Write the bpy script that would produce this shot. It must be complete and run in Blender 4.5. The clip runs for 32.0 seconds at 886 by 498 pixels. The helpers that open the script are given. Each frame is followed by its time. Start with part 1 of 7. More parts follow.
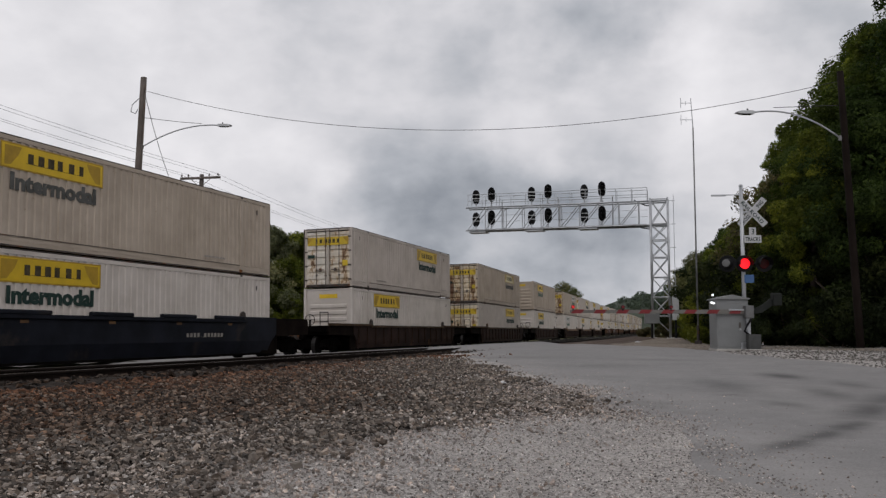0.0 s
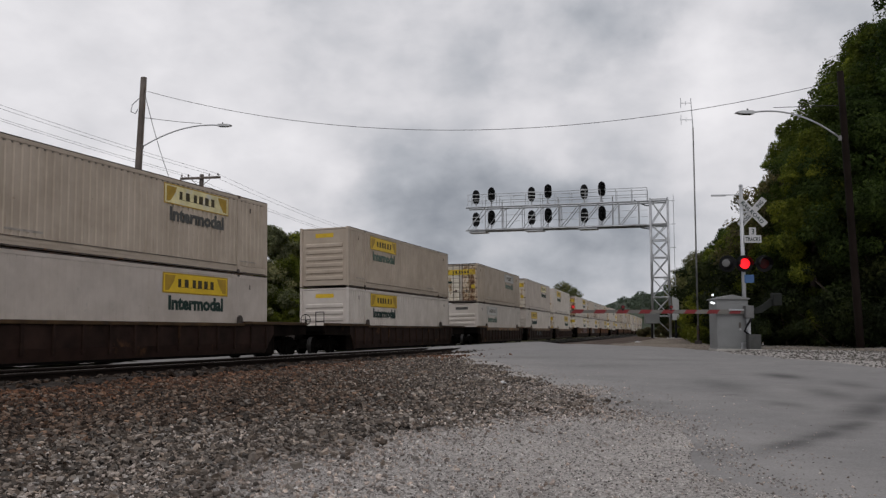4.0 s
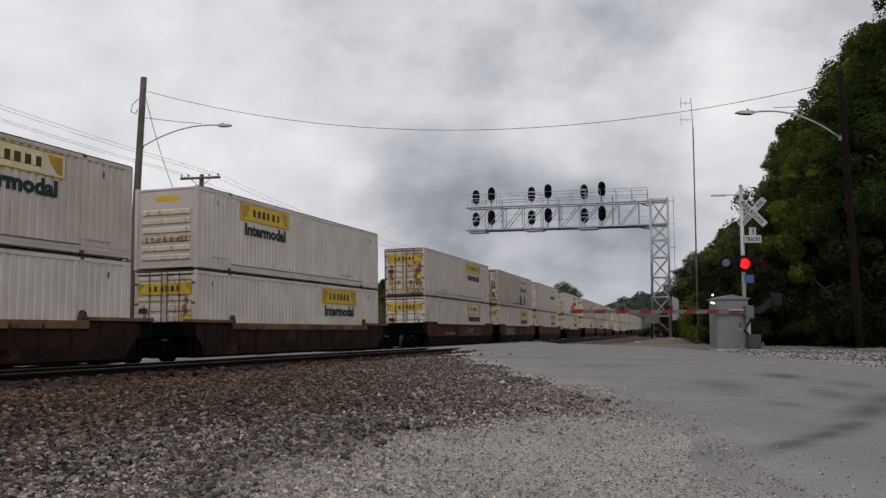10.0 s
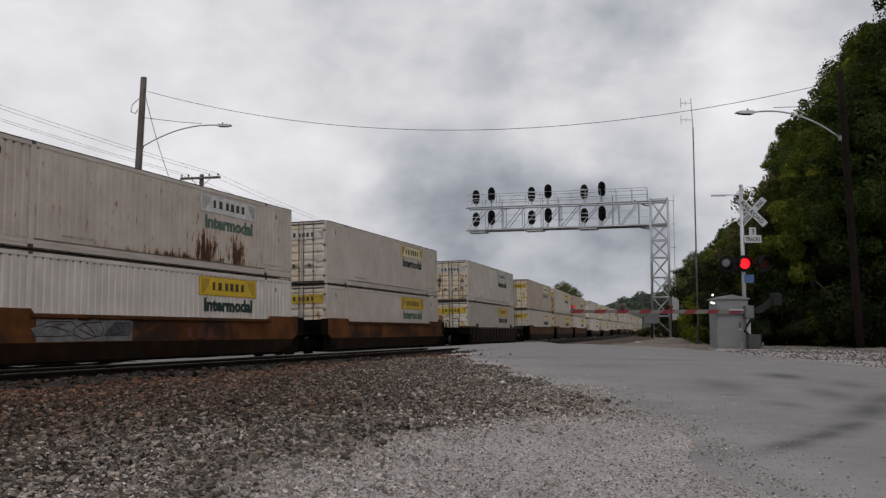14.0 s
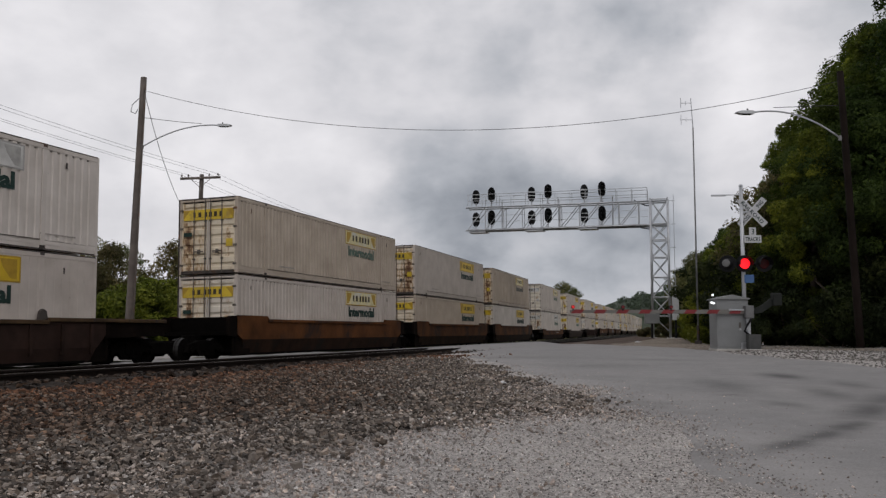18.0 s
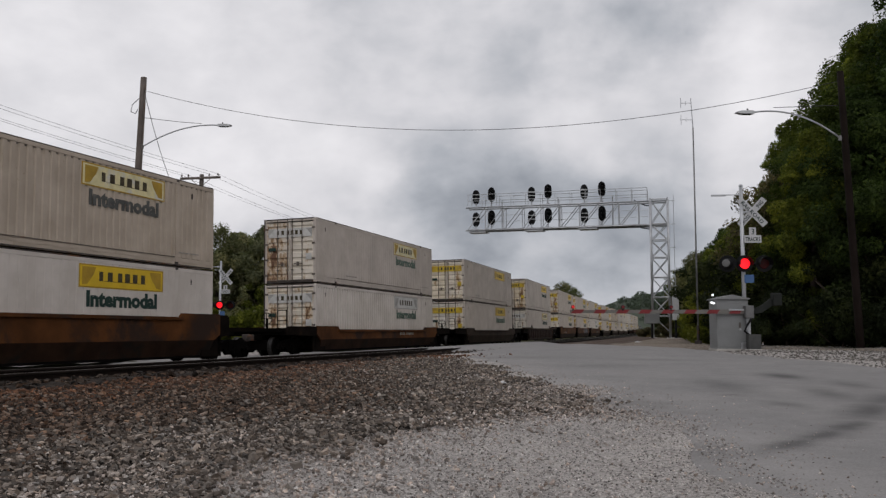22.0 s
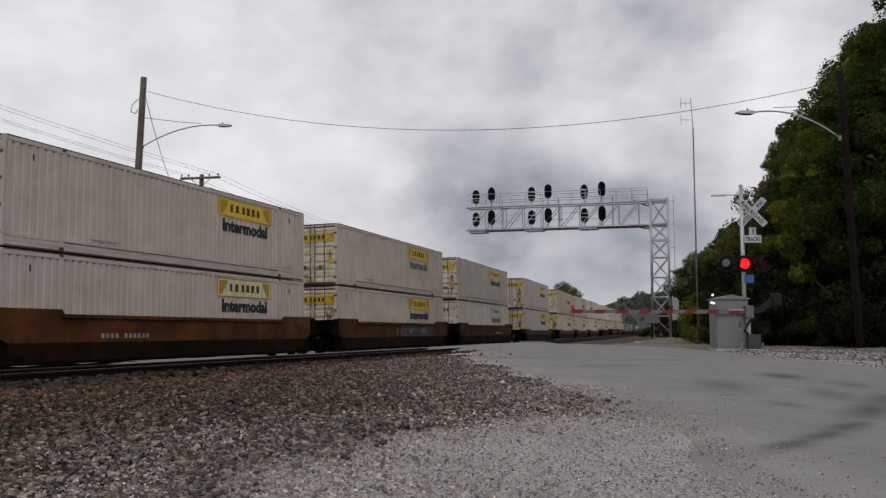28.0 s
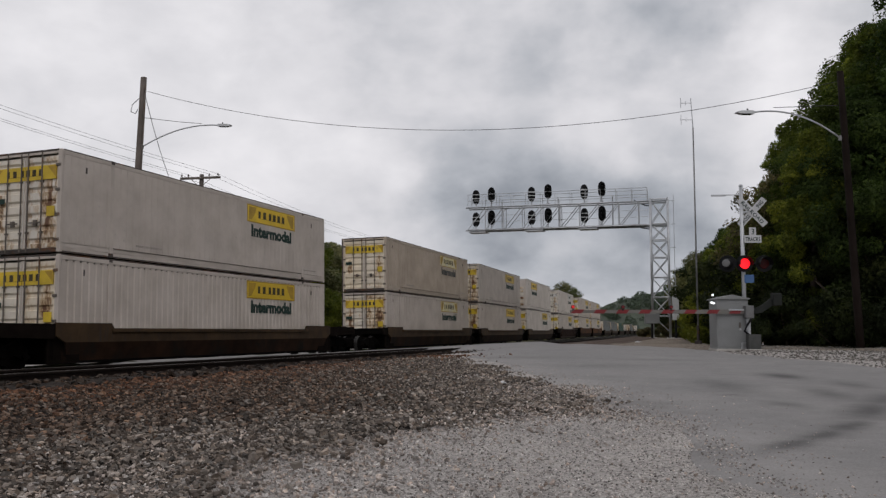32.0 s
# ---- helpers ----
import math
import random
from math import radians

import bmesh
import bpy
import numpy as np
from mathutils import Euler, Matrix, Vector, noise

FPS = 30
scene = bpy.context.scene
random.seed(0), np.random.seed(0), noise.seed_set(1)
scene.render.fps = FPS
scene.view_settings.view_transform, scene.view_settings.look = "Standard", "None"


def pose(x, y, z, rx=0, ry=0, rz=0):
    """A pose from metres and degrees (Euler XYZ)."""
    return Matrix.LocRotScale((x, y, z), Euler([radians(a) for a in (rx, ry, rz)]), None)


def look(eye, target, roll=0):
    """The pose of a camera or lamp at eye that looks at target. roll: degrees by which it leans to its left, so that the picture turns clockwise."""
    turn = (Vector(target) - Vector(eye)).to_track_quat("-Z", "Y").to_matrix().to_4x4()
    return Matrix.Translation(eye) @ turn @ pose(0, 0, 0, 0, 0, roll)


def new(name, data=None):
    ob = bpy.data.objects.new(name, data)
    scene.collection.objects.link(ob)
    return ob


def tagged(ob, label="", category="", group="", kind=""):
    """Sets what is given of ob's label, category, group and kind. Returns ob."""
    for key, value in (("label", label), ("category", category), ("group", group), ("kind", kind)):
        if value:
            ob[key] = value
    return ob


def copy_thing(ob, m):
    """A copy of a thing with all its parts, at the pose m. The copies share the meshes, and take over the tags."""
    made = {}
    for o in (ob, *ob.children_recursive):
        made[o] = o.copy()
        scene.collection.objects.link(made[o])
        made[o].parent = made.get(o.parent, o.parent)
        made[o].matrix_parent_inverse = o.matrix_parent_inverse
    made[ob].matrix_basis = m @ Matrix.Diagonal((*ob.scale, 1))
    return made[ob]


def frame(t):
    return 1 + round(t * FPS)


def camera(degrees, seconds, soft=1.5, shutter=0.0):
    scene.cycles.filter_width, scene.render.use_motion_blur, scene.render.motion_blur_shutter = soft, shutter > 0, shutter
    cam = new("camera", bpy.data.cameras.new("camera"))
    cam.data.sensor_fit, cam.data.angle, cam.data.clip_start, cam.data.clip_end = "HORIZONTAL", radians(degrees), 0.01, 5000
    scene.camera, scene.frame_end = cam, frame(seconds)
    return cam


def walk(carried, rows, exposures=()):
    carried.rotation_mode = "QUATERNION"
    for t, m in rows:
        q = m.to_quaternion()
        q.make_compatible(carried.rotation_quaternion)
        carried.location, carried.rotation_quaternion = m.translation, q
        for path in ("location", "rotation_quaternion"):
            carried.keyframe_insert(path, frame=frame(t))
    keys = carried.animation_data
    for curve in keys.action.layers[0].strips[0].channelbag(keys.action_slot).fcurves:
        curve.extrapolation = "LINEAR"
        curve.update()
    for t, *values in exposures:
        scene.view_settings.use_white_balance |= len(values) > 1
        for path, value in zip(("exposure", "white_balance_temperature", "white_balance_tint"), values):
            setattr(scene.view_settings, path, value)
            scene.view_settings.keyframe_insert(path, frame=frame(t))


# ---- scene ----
# The site: x across the tracks (towards the road), y along them, z up. Rail line 1 carries the train.
TURN = 19.971
CAM_Z = 1.0
_c, _s = math.cos(radians(TURN)), math.sin(radians(TURN))


def site(r, f, z=0.0):
    """A place r metres to the side and f metres ahead along the road's axis."""
    return Vector((r * _c - f * _s, r * _s + f * _c, z))


cam = camera(54.55, 32.0, soft=1.35)
EYE = pose(0, 0, CAM_Z, 90 + 5.4386, 0, TURN) @ pose(0, 0, 0, 0, 0, 0.09)
walk(cam, [(0.0, EYE), (32.0, EYE)], [(0.0, 0.0, 6450, 12), (32.0, 0.0, 6450, 12)])

# ---- track alignment ----
KNOT_S = np.array([-520, -60, -59, 0, 60, 120, 200, 350, 1300.0])
KNOT_K = np.array([0, 0, 0.61, 0.61, 1.249, -0.218, 0.008, 0.123, 0.03]) * 1e-3
LINE_S = np.arange(-520, 1300, 1.0)
_th = np.cumsum(np.interp(LINE_S, KNOT_S, KNOT_K))
_th -= np.interp(0, LINE_S, _th)
_lx, _ly = -np.cumsum(np.sin(_th)), np.cumsum(np.cos(_th))
_lx -= np.interp(0, LINE_S, _lx) + 19.104
_ly -= np.interp(0, LINE_S, _ly)
RAIL_Z = (-0.119, 0.131, 0.381)
TRACK_O = (0.0, 4.3, 8.6)
CANT = 1.066


def line_at(s):
    """Place and heading of line 1 at s metres along it."""
    return float(np.interp(s, LINE_S, _lx)), float(np.interp(s, LINE_S, _ly)), float(np.interp(s, LINE_S, _th))


def line_x(y):
    return np.interp(y, _ly, _lx)


def smooth(a, b, v):
    t = np.clip((v - a) / (b - a), 0, 1)
    return t * t * (3 - 2 * t)


def wood_edge(f):
    """Side distance at which the wooded slope begins."""
    return np.interp(f, [-20, 24, 28.5, 30, 31, 34, 42, 55, 70, 90, 200], [90, 60, 24, 16, 13.4, 12.2, 12.2, 14.5, 19.0, 24, 50])


def ground_z(x, y):
    """Height of the terrain."""
    x, y = np.asarray(x, float), np.asarray(y, float)
    f = -x * _s + y * _c
    o = x - line_x(y)
    base = -0.06 + 0.0163 * np.clip(f, -6, 28)
    bed = -0.32 + 0.058 * np.clip(o, -3, 10.5)
    w = 1 - smooth(10.4, 12.4, o)
    z = base * (1 - w) + bed * w
    r = x * _c + y * _s
    rise = np.clip(r - wood_edge(f) - 1.5, 0, 60) * 0.5 * smooth(29, 35, f) * (1 - smooth(75, 105, f))
    far = np.clip(-o - 60, 0, 300) * 0.03 * smooth(40, 200, y)
    return z + rise + far


# ---- world: an overcast sky ----
def nd(nt, kind, **kw):
    n = nt.nodes.new(kind)
    for k, v in kw.items():
        if k == "op":
            n.operation = v
        elif k == "blend":
            n.blend_type = v
        elif k == "dt":
            n.data_type = v
    return n


def math_node(nt, op, a, b=None, c=None):
    n = nt.nodes.new("ShaderNodeMath")
    n.operation = op
    for i, v in enumerate((a, b, c)):
        if v is None:
            continue
        if isinstance(v, (int, float)):
            n.inputs[i].default_value = v
        else:
            nt.links.new(v, n.inputs[i])
    return n.outputs[0]


def vmath(nt, op, a, b=None, out=0):
    n = nt.nodes.new("ShaderNodeVectorMath")
    n.operation = op
    for i, v in enumerate((a, b)):
        if v is None:
            continue
        if isinstance(v, (tuple, list, Vector)):
            n.inputs[i].default_value = tuple(v)
        else:
            nt.links.new(v, n.inputs[i])
    return n.outputs[out]


def noise_tex(nt, vec, scale, detail=4, rough=0.55, dist=0.0):
    n = nt.nodes.new("ShaderNodeTexNoise")
    n.inputs["Scale"].default_value = scale
    n.inputs["Detail"].default_value = detail
    n.inputs["Roughness"].default_value = rough
    n.inputs["Distortion"].default_value = dist
    if vec is not None:
        nt.links.new(vec, n.inputs["Vector"])
    return n.outputs["Fac"]


def ramp(nt, fac, stops, interp="LINEAR"):
    n = nt.nodes.new("ShaderNodeValToRGB")
    n.color_ramp.interpolation = interp
    e = n.color_ramp.elements
    while len(e) < len(stops):
        e.new(0.5)
    for el, (p, c) in zip(e, stops):
        el.position = p
        el.color = (*c, 1) if len(c) == 3 else c
    nt.links.new(fac, n.inputs[0])
    return n.outputs[0]


def mixc(nt, fac, a, b, blend="MIX"):
    n = nt.nodes.new("ShaderNodeMix")
    n.data_type, n.blend_type = "RGBA", blend
    for i, v in ((0, fac), (6, a), (7, b)):
        if isinstance(v, (int, float)):
            n.inputs[i].default_value = v
        elif isinstance(v, tuple):
            n.inputs[i].default_value = (*v, 1)
        else:
            nt.links.new(v, n.inputs[i])
    return n.outputs[2]


def heading(side, up):
    """Unit direction, degrees to the side of the road's axis and above the horizon."""
    a, e = radians(TURN - side), radians(up)
    return Vector((-math.sin(a) * math.cos(e), math.cos(a) * math.cos(e), math.sin(e)))


# broad lighter and darker parts of the cloud deck: bearing, elevation, breadth (degrees), lightness
CLOUDS = (
    (-20, 20, 13, 0.10), (2.9, 19.4, 2.8, -0.17), (11.2, 19.6, 3.2, -0.28), (8.0, 15.6, 2.2, 0.09), (5.5, 13.0, 2.5, 0.06), (18, 17.2, 4.0, 0.2), (24.5, 18.5, 4.5, -0.14), (-2, 13, 7, -0.05),
    (3.5, 8.6, 6.2, -0.27), (9.5, 7.5, 4.5, -0.25), (-8.2, 9.0, 2.4, 0.18), (-2.6, 7.6, 5.0, -0.17), (-13.2, 16.2, 5.0, -0.12), (5.6, 12.6, 3.6, 0.12), (9.0, 10.2, 2.2, 0.08), (-15, 11, 4.5, 0.12), (-17, 14.2, 2.6, -0.08), (13, 4, 5, -0.12),
    (-26, 8, 6, 0.06), (12, 12, 3.5, 0.03), (-9, 17, 3.5, -0.05),
)


def cloud_deck(nt, direction):
    d = vmath(nt, "NORMALIZE", direction)
    sep = nt.nodes.new("ShaderNodeSeparateXYZ")
    nt.links.new(d, sep.inputs[0])
    up = math_node(nt, "ADD", math_node(nt, "MAXIMUM", sep.outputs[2], 0.0), 0.16)
    comb = nt.nodes.new("ShaderNodeCombineXYZ")
    nt.links.new(math_node(nt, "DIVIDE", sep.outputs[0], up), comb.inputs[0])
    nt.links.new(math_node(nt, "DIVIDE", sep.outputs[1], up), comb.inputs[1])
    nt.links.new(math_node(nt, "MULTIPLY", sep.outputs[2], 1.5), comb.inputs[2])
    n1 = noise_tex(nt, vmath(nt, "ADD", vmath(nt, "MULTIPLY", d, (1.0, 1.0, 1.7)), (3.7, 1.2, 5.1)), 5.0, 4, 0.5, 0.2)
    n2 = noise_tex(nt, vmath(nt, "ADD", vmath(nt, "MULTIPLY", d, (1.0, 1.0, 1.5)), vmath(nt, "MULTIPLY", comb.outputs[0], (0.06, 0.06, 0.06))), 11.0, 4, 0.5, 0.2)
    light = math_node(nt, "ADD", 0.70, math_node(nt, "MULTIPLY", math_node(nt, "SUBTRACT", n1, 0.5), 0.44))
    light = math_node(nt, "ADD", light, math_node(nt, "MULTIPLY", math_node(nt, "SUBTRACT", n2, 0.5), 0.33))
    n3 = noise_tex(nt, vmath(nt, "MULTIPLY", d, (1.0, 1.0, 1.9)), 22.0, 4, 0.55, 0.2)
    light = math_node(nt, "ADD", light, math_node(nt, "MULTIPLY", math_node(nt, "SUBTRACT", n3, 0.5), 0.13))
    wn = nt.nodes.new("ShaderNodeTexNoise")
    wn.inputs["Scale"].default_value, wn.inputs["Detail"].default_value = 8.0, 6.0
    nt.links.new(d, wn.inputs["Vector"])
    bent = vmath(nt, "ADD", d, vmath(nt, "MULTIPLY", vmath(nt, "SUBTRACT", wn.outputs["Color"], (0.5, 0.5, 0.5)), (0.2, 0.2, 0.16)))
    bent = vmath(nt, "NORMALIZE", bent)
    for side, elev, wide, amount in CLOUDS:
        dot = vmath(nt, "DOT_PRODUCT", bent, heading(side, elev), out=1)
        k = 1 / (2 * (1 - math.cos(radians(wide))))
        g = math_node(nt, "POWER", 2.718, math_node(nt, "MULTIPLY", math_node(nt, "SUBTRACT", dot, 1.0), 2 * k))
        light = math_node(nt, "ADD", light, math_node(nt, "MULTIPLY", g, amount))
    light = math_node(nt, "MINIMUM", math_node(nt, "MAXIMUM", light, 0.24), 0.93)
    return ramp(nt, light, [(0.2, (0.19, 0.215, 0.25)), (0.45, (0.44, 0.463, 0.497)), (0.7, (0.70, 0.70, 0.72)), (1.0, (0.93, 0.92, 0.93))])


world = bpy.data.worlds.new("overcast")
world.use_nodes = True
scene.world = world
_wt = world.node_tree
_wt.nodes.clear()
_sky = _wt.nodes.new("ShaderNodeTexSky")
_sky.sky_type, _sky.sun_disc = "NISHITA", False
_sky.sun_elevation, _sky.sun_rotation = radians(48), radians(150)
_co = _wt.nodes.new("ShaderNodeTexCoord")
_bg1, _bg2 = _wt.nodes.new("ShaderNodeBackground"), _wt.nodes.new("ShaderNodeBackground")
_bg1.inputs[1].default_value = 0.05
_wt.links.new(_sky.outputs[0], _bg1.inputs[0])
_wt.links.new(cloud_deck(_wt, _co.outputs["Generated"]), _bg2.inputs[0])
_bg2.inputs[1].default_value = 0.97
_mx, _wo = _wt.nodes.new("ShaderNodeMixShader"), _wt.nodes.new("ShaderNodeOutputWorld")
_mx.inputs[0].default_value = 0.96
_wt.links.new(_bg1.outputs[0], _mx.inputs[1])
_wt.links.new(_bg2.outputs[0], _mx.inputs[2])
_wt.links.new(_mx.outputs[0], _wo.inputs[0])

sun = new("sun", bpy.data.lights.new("sun", "SUN"))
sun.data.energy, sun.data.angle, sun.data.color = 0.5, radians(25), (1.0, 0.97, 0.93)
sun.matrix_world = look((0, 0, 60), Vector((0, 0, 60)) - Vector((math.sin(radians(150)) * 0.67, math.cos(radians(150)) * 0.67, 0.74)))


# ---- materials ----
def material(name, color, rough=0.7, metal=0.0, var=0.25, scale=3.0, fine=40.0, bump=0.2, stain=None, stain_at=0.62, rand=0.0, spec=None, streak=False, halo=None, emit=None, tint=None, specks=None):
    """A procedural surface: base colour, broad and fine variation, optional stains and vertical streaks, and bump."""
    m = bpy.data.materials.new(name)
    m.use_nodes = True
    nt = m.node_tree
    bsdf = nt.nodes["Principled BSDF"]
    co = nt.nodes.new("ShaderNodeTexCoord")
    vec = co.outputs["Object"]
    info = nt.nodes.new("ShaderNodeObjectInfo")
    off = vmath(nt, "SCALE", (37.0, 91.0, 53.0))
    off_n = off.node
    nt.links.new(info.outputs["Random"], off_n.inputs["Scale"])
    vec = vmath(nt, "ADD", vec, off)
    broad = noise_tex(nt, vec, scale, 4, 0.6)
    grain = noise_tex(nt, vec, fine, 3, 0.6)
    c0 = tuple(max(0, c * (1 - var)) for c in color)
    c1 = tuple(min(1, c * (1 + var)) for c in color)
    col = ramp(nt, broad, [(0.3, c0), (0.7, c1)])
    g = math_node(nt, "ADD", 1 - var * 0.35, math_node(nt, "MULTIPLY", grain, var * 0.7))
    col = mixc(nt, 1.0, col, g, "MULTIPLY")
    if rand:
        r = math_node(nt, "ADD", 1 - rand, math_node(nt, "MULTIPLY", info.outputs["Random"], 2 * rand))
        col = mixc(nt, 1.0, col, r, "MULTIPLY")
    if tint:
        r2 = math_node(nt, "FRACT", math_node(nt, "MULTIPLY", info.outputs["Random"], 7.31))
        col = mixc(nt, math_node(nt, "MULTIPLY", r2, 0.8), col, mixc(nt, 1.0, col, tint, "MULTIPLY"))
    if stain:
        sv = vec
        if streak:
            mp = nt.nodes.new("ShaderNodeMapping")
            mp.inputs["Scale"].default_value = (3.0, 3.0, 0.35)
            nt.links.new(vec, mp.inputs[0])
            sv = mp.outputs[0]
        sn = noise_tex(nt, sv, 1.6 if streak else scale * 0.7, 6, 0.65, 0.3)
        if halo:
            sn = math_node(nt, "ADD", sn, math_node(nt, "MULTIPLY", math_node(nt, "SUBTRACT", info.outputs["Random"], 0.6), 0.16))
            col = mixc(nt, ramp(nt, sn, [(stain_at - 0.1, (0, 0, 0)), (stain_at + 0.04, (1, 1, 1))]), col, halo)
        fac = ramp(nt, sn, [(stain_at, (0, 0, 0)), (min(0.99, stain_at + 0.12), (1, 1, 1))])
        col = mixc(nt, fac, col, stain)
    if specks:
        sp = noise_tex(nt, vec, 5.5, 4, 0.7, 0.2)
        col = mixc(nt, ramp(nt, sp, [(0.66, (0, 0, 0)), (0.72, (1, 1, 1))]), col, specks)
        sp = noise_tex(nt, vec, 0.9, 3, 0.6)
        col = mixc(nt, 1.0, col, ramp(nt, sp, [(0.35, (0.88, 0.87, 0.85)), (0.65, (1.06, 1.06, 1.06))]), "MULTIPLY")
    nt.links.new(col, bsdf.inputs["Base Color"])
    bsdf.inputs["Roughness"].default_value = rough
    bsdf.inputs["Metallic"].default_value = metal
    if streak and spec is None:
        spec = 0.2
    if spec is None and max(color) < 0.12 and metal < 0.3:
        spec = 0.1
    if spec is not None:
        bsdf.inputs["Specular IOR Level"].default_value = spec
    if bump:
        b = nt.nodes.new("ShaderNodeBump")
        b.inputs["Strength"].default_value = bump
        b.inputs["Distance"].default_value = 0.01
        nt.links.new(grain, b.inputs["Height"])
        nt.links.new(b.outputs[0], bsdf.inputs["Normal"])
    if emit:
        bsdf.inputs["Emission Color"].default_value = (*emit[0], 1)
        bsdf.inputs["Emission Strength"].default_value = emit[1]
    return m


RUST = (0.16, 0.065, 0.025)
M = {}
M["white"] = material("white_paint", (0.493, 0.436, 0.392), 0.6, var=0.06, scale=0.7, stain=(0.4, 0.35, 0.3), stain_at=0.62, streak=True, bump=0.05, specks=(0.38, 0.34, 0.3))
M["beige"] = material("yellowed_white_paint", (0.437, 0.368, 0.302), 0.6, var=0.07, scale=0.7, stain=(0.36, 0.29, 0.22), stain_at=0.6, streak=True, bump=0.05, specks=(0.33, 0.27, 0.21))
M["grey_white"] = material("greyed_white_paint", (0.477, 0.423, 0.38), 0.6, var=0.07, scale=0.7, stain=(0.4, 0.36, 0.32), stain_at=0.63, streak=True, bump=0.05, specks=(0.37, 0.34, 0.31))
M["bright"] = material("fresh_white_paint", (0.568, 0.517, 0.475), 0.5, var=0.04, scale=0.7, stain=(0.49, 0.46, 0.42), stain_at=0.66, streak=True, bump=0.05, specks=(0.47, 0.45, 0.42))
M["rusty_white"] = material("rust_run_white_paint", (0.475, 0.412, 0.36), 0.6, var=0.08, scale=0.7, stain=(0.38, 0.32, 0.26), stain_at=0.64, streak=True, bump=0.08, specks=(0.36, 0.3, 0.25))
M["door"] = material("door_paint", (0.66, 0.615, 0.55), 0.6, var=0.1, scale=1.5, rand=0.05, tint=(1.0, 0.9, 0.72), bump=0.08)


def rust_columns(m):
    """Rust that has run down each door leaf beside its outer rod, and along its foot."""
    nt = m.node_tree
    bsdf = nt.nodes["Principled BSDF"]
    col = bsdf.inputs["Base Color"].links[0].from_socket
    co = nt.nodes.new("ShaderNodeTexCoord").outputs["Object"]
    rnd = nt.nodes.new("ShaderNodeObjectInfo").outputs["Random"]
    sep = nt.nodes.new("ShaderNodeSeparateXYZ")
    nt.links.new(co, sep.inputs[0])

    def hump(v, at, wide):
        u = math_node(nt, "DIVIDE", math_node(nt, "SUBTRACT", v, at), wide)
        return math_node(nt, "POWER", 2.718, math_node(nt, "MULTIPLY", math_node(nt, "MULTIPLY", u, u), -1.0))
    side = hump(math_node(nt, "ABSOLUTE", sep.outputs[0]), 0.84, 0.17)
    reach = hump(sep.outputs[2], 1.25, 0.75)
    foot = hump(sep.outputs[2], 0.1, 0.3)
    shift = vmath(nt, "SCALE", (31.0, 17.0, 23.0))
    nt.links.new(rnd, shift.node.inputs["Scale"])
    n = noise_tex(nt, vmath(nt, "ADD", vmath(nt, "MULTIPLY", co, (5.0, 5.0, 1.5)), shift), 1.4, 6, 0.7, 0.3)
    much = math_node(nt, "MULTIPLY", math_node(nt, "SUBTRACT", math_node(nt, "FRACT", math_node(nt, "MULTIPLY", rnd, 9.7)), 0.42), 0.3)
    f = math_node(nt, "ADD", n, math_node(nt, "MULTIPLY", math_node(nt, "MULTIPLY", side, reach), 0.24))
    f = math_node(nt, "ADD", math_node(nt, "ADD", f, math_node(nt, "MULTIPLY", foot, 0.1)), much)
    col = mixc(nt, ramp(nt, f, [(0.56, (0, 0, 0)), (0.72, (0.85, 0.85, 0.85))]), col, (0.44, 0.27, 0.11))
    col = mixc(nt, ramp(nt, f, [(0.66, (0, 0, 0)), (0.8, (0.95, 0.95, 0.95))]), col, (0.1, 0.04, 0.018))
    nt.links.new(col, bsdf.inputs["Base Color"])


rust_columns(M["door"])


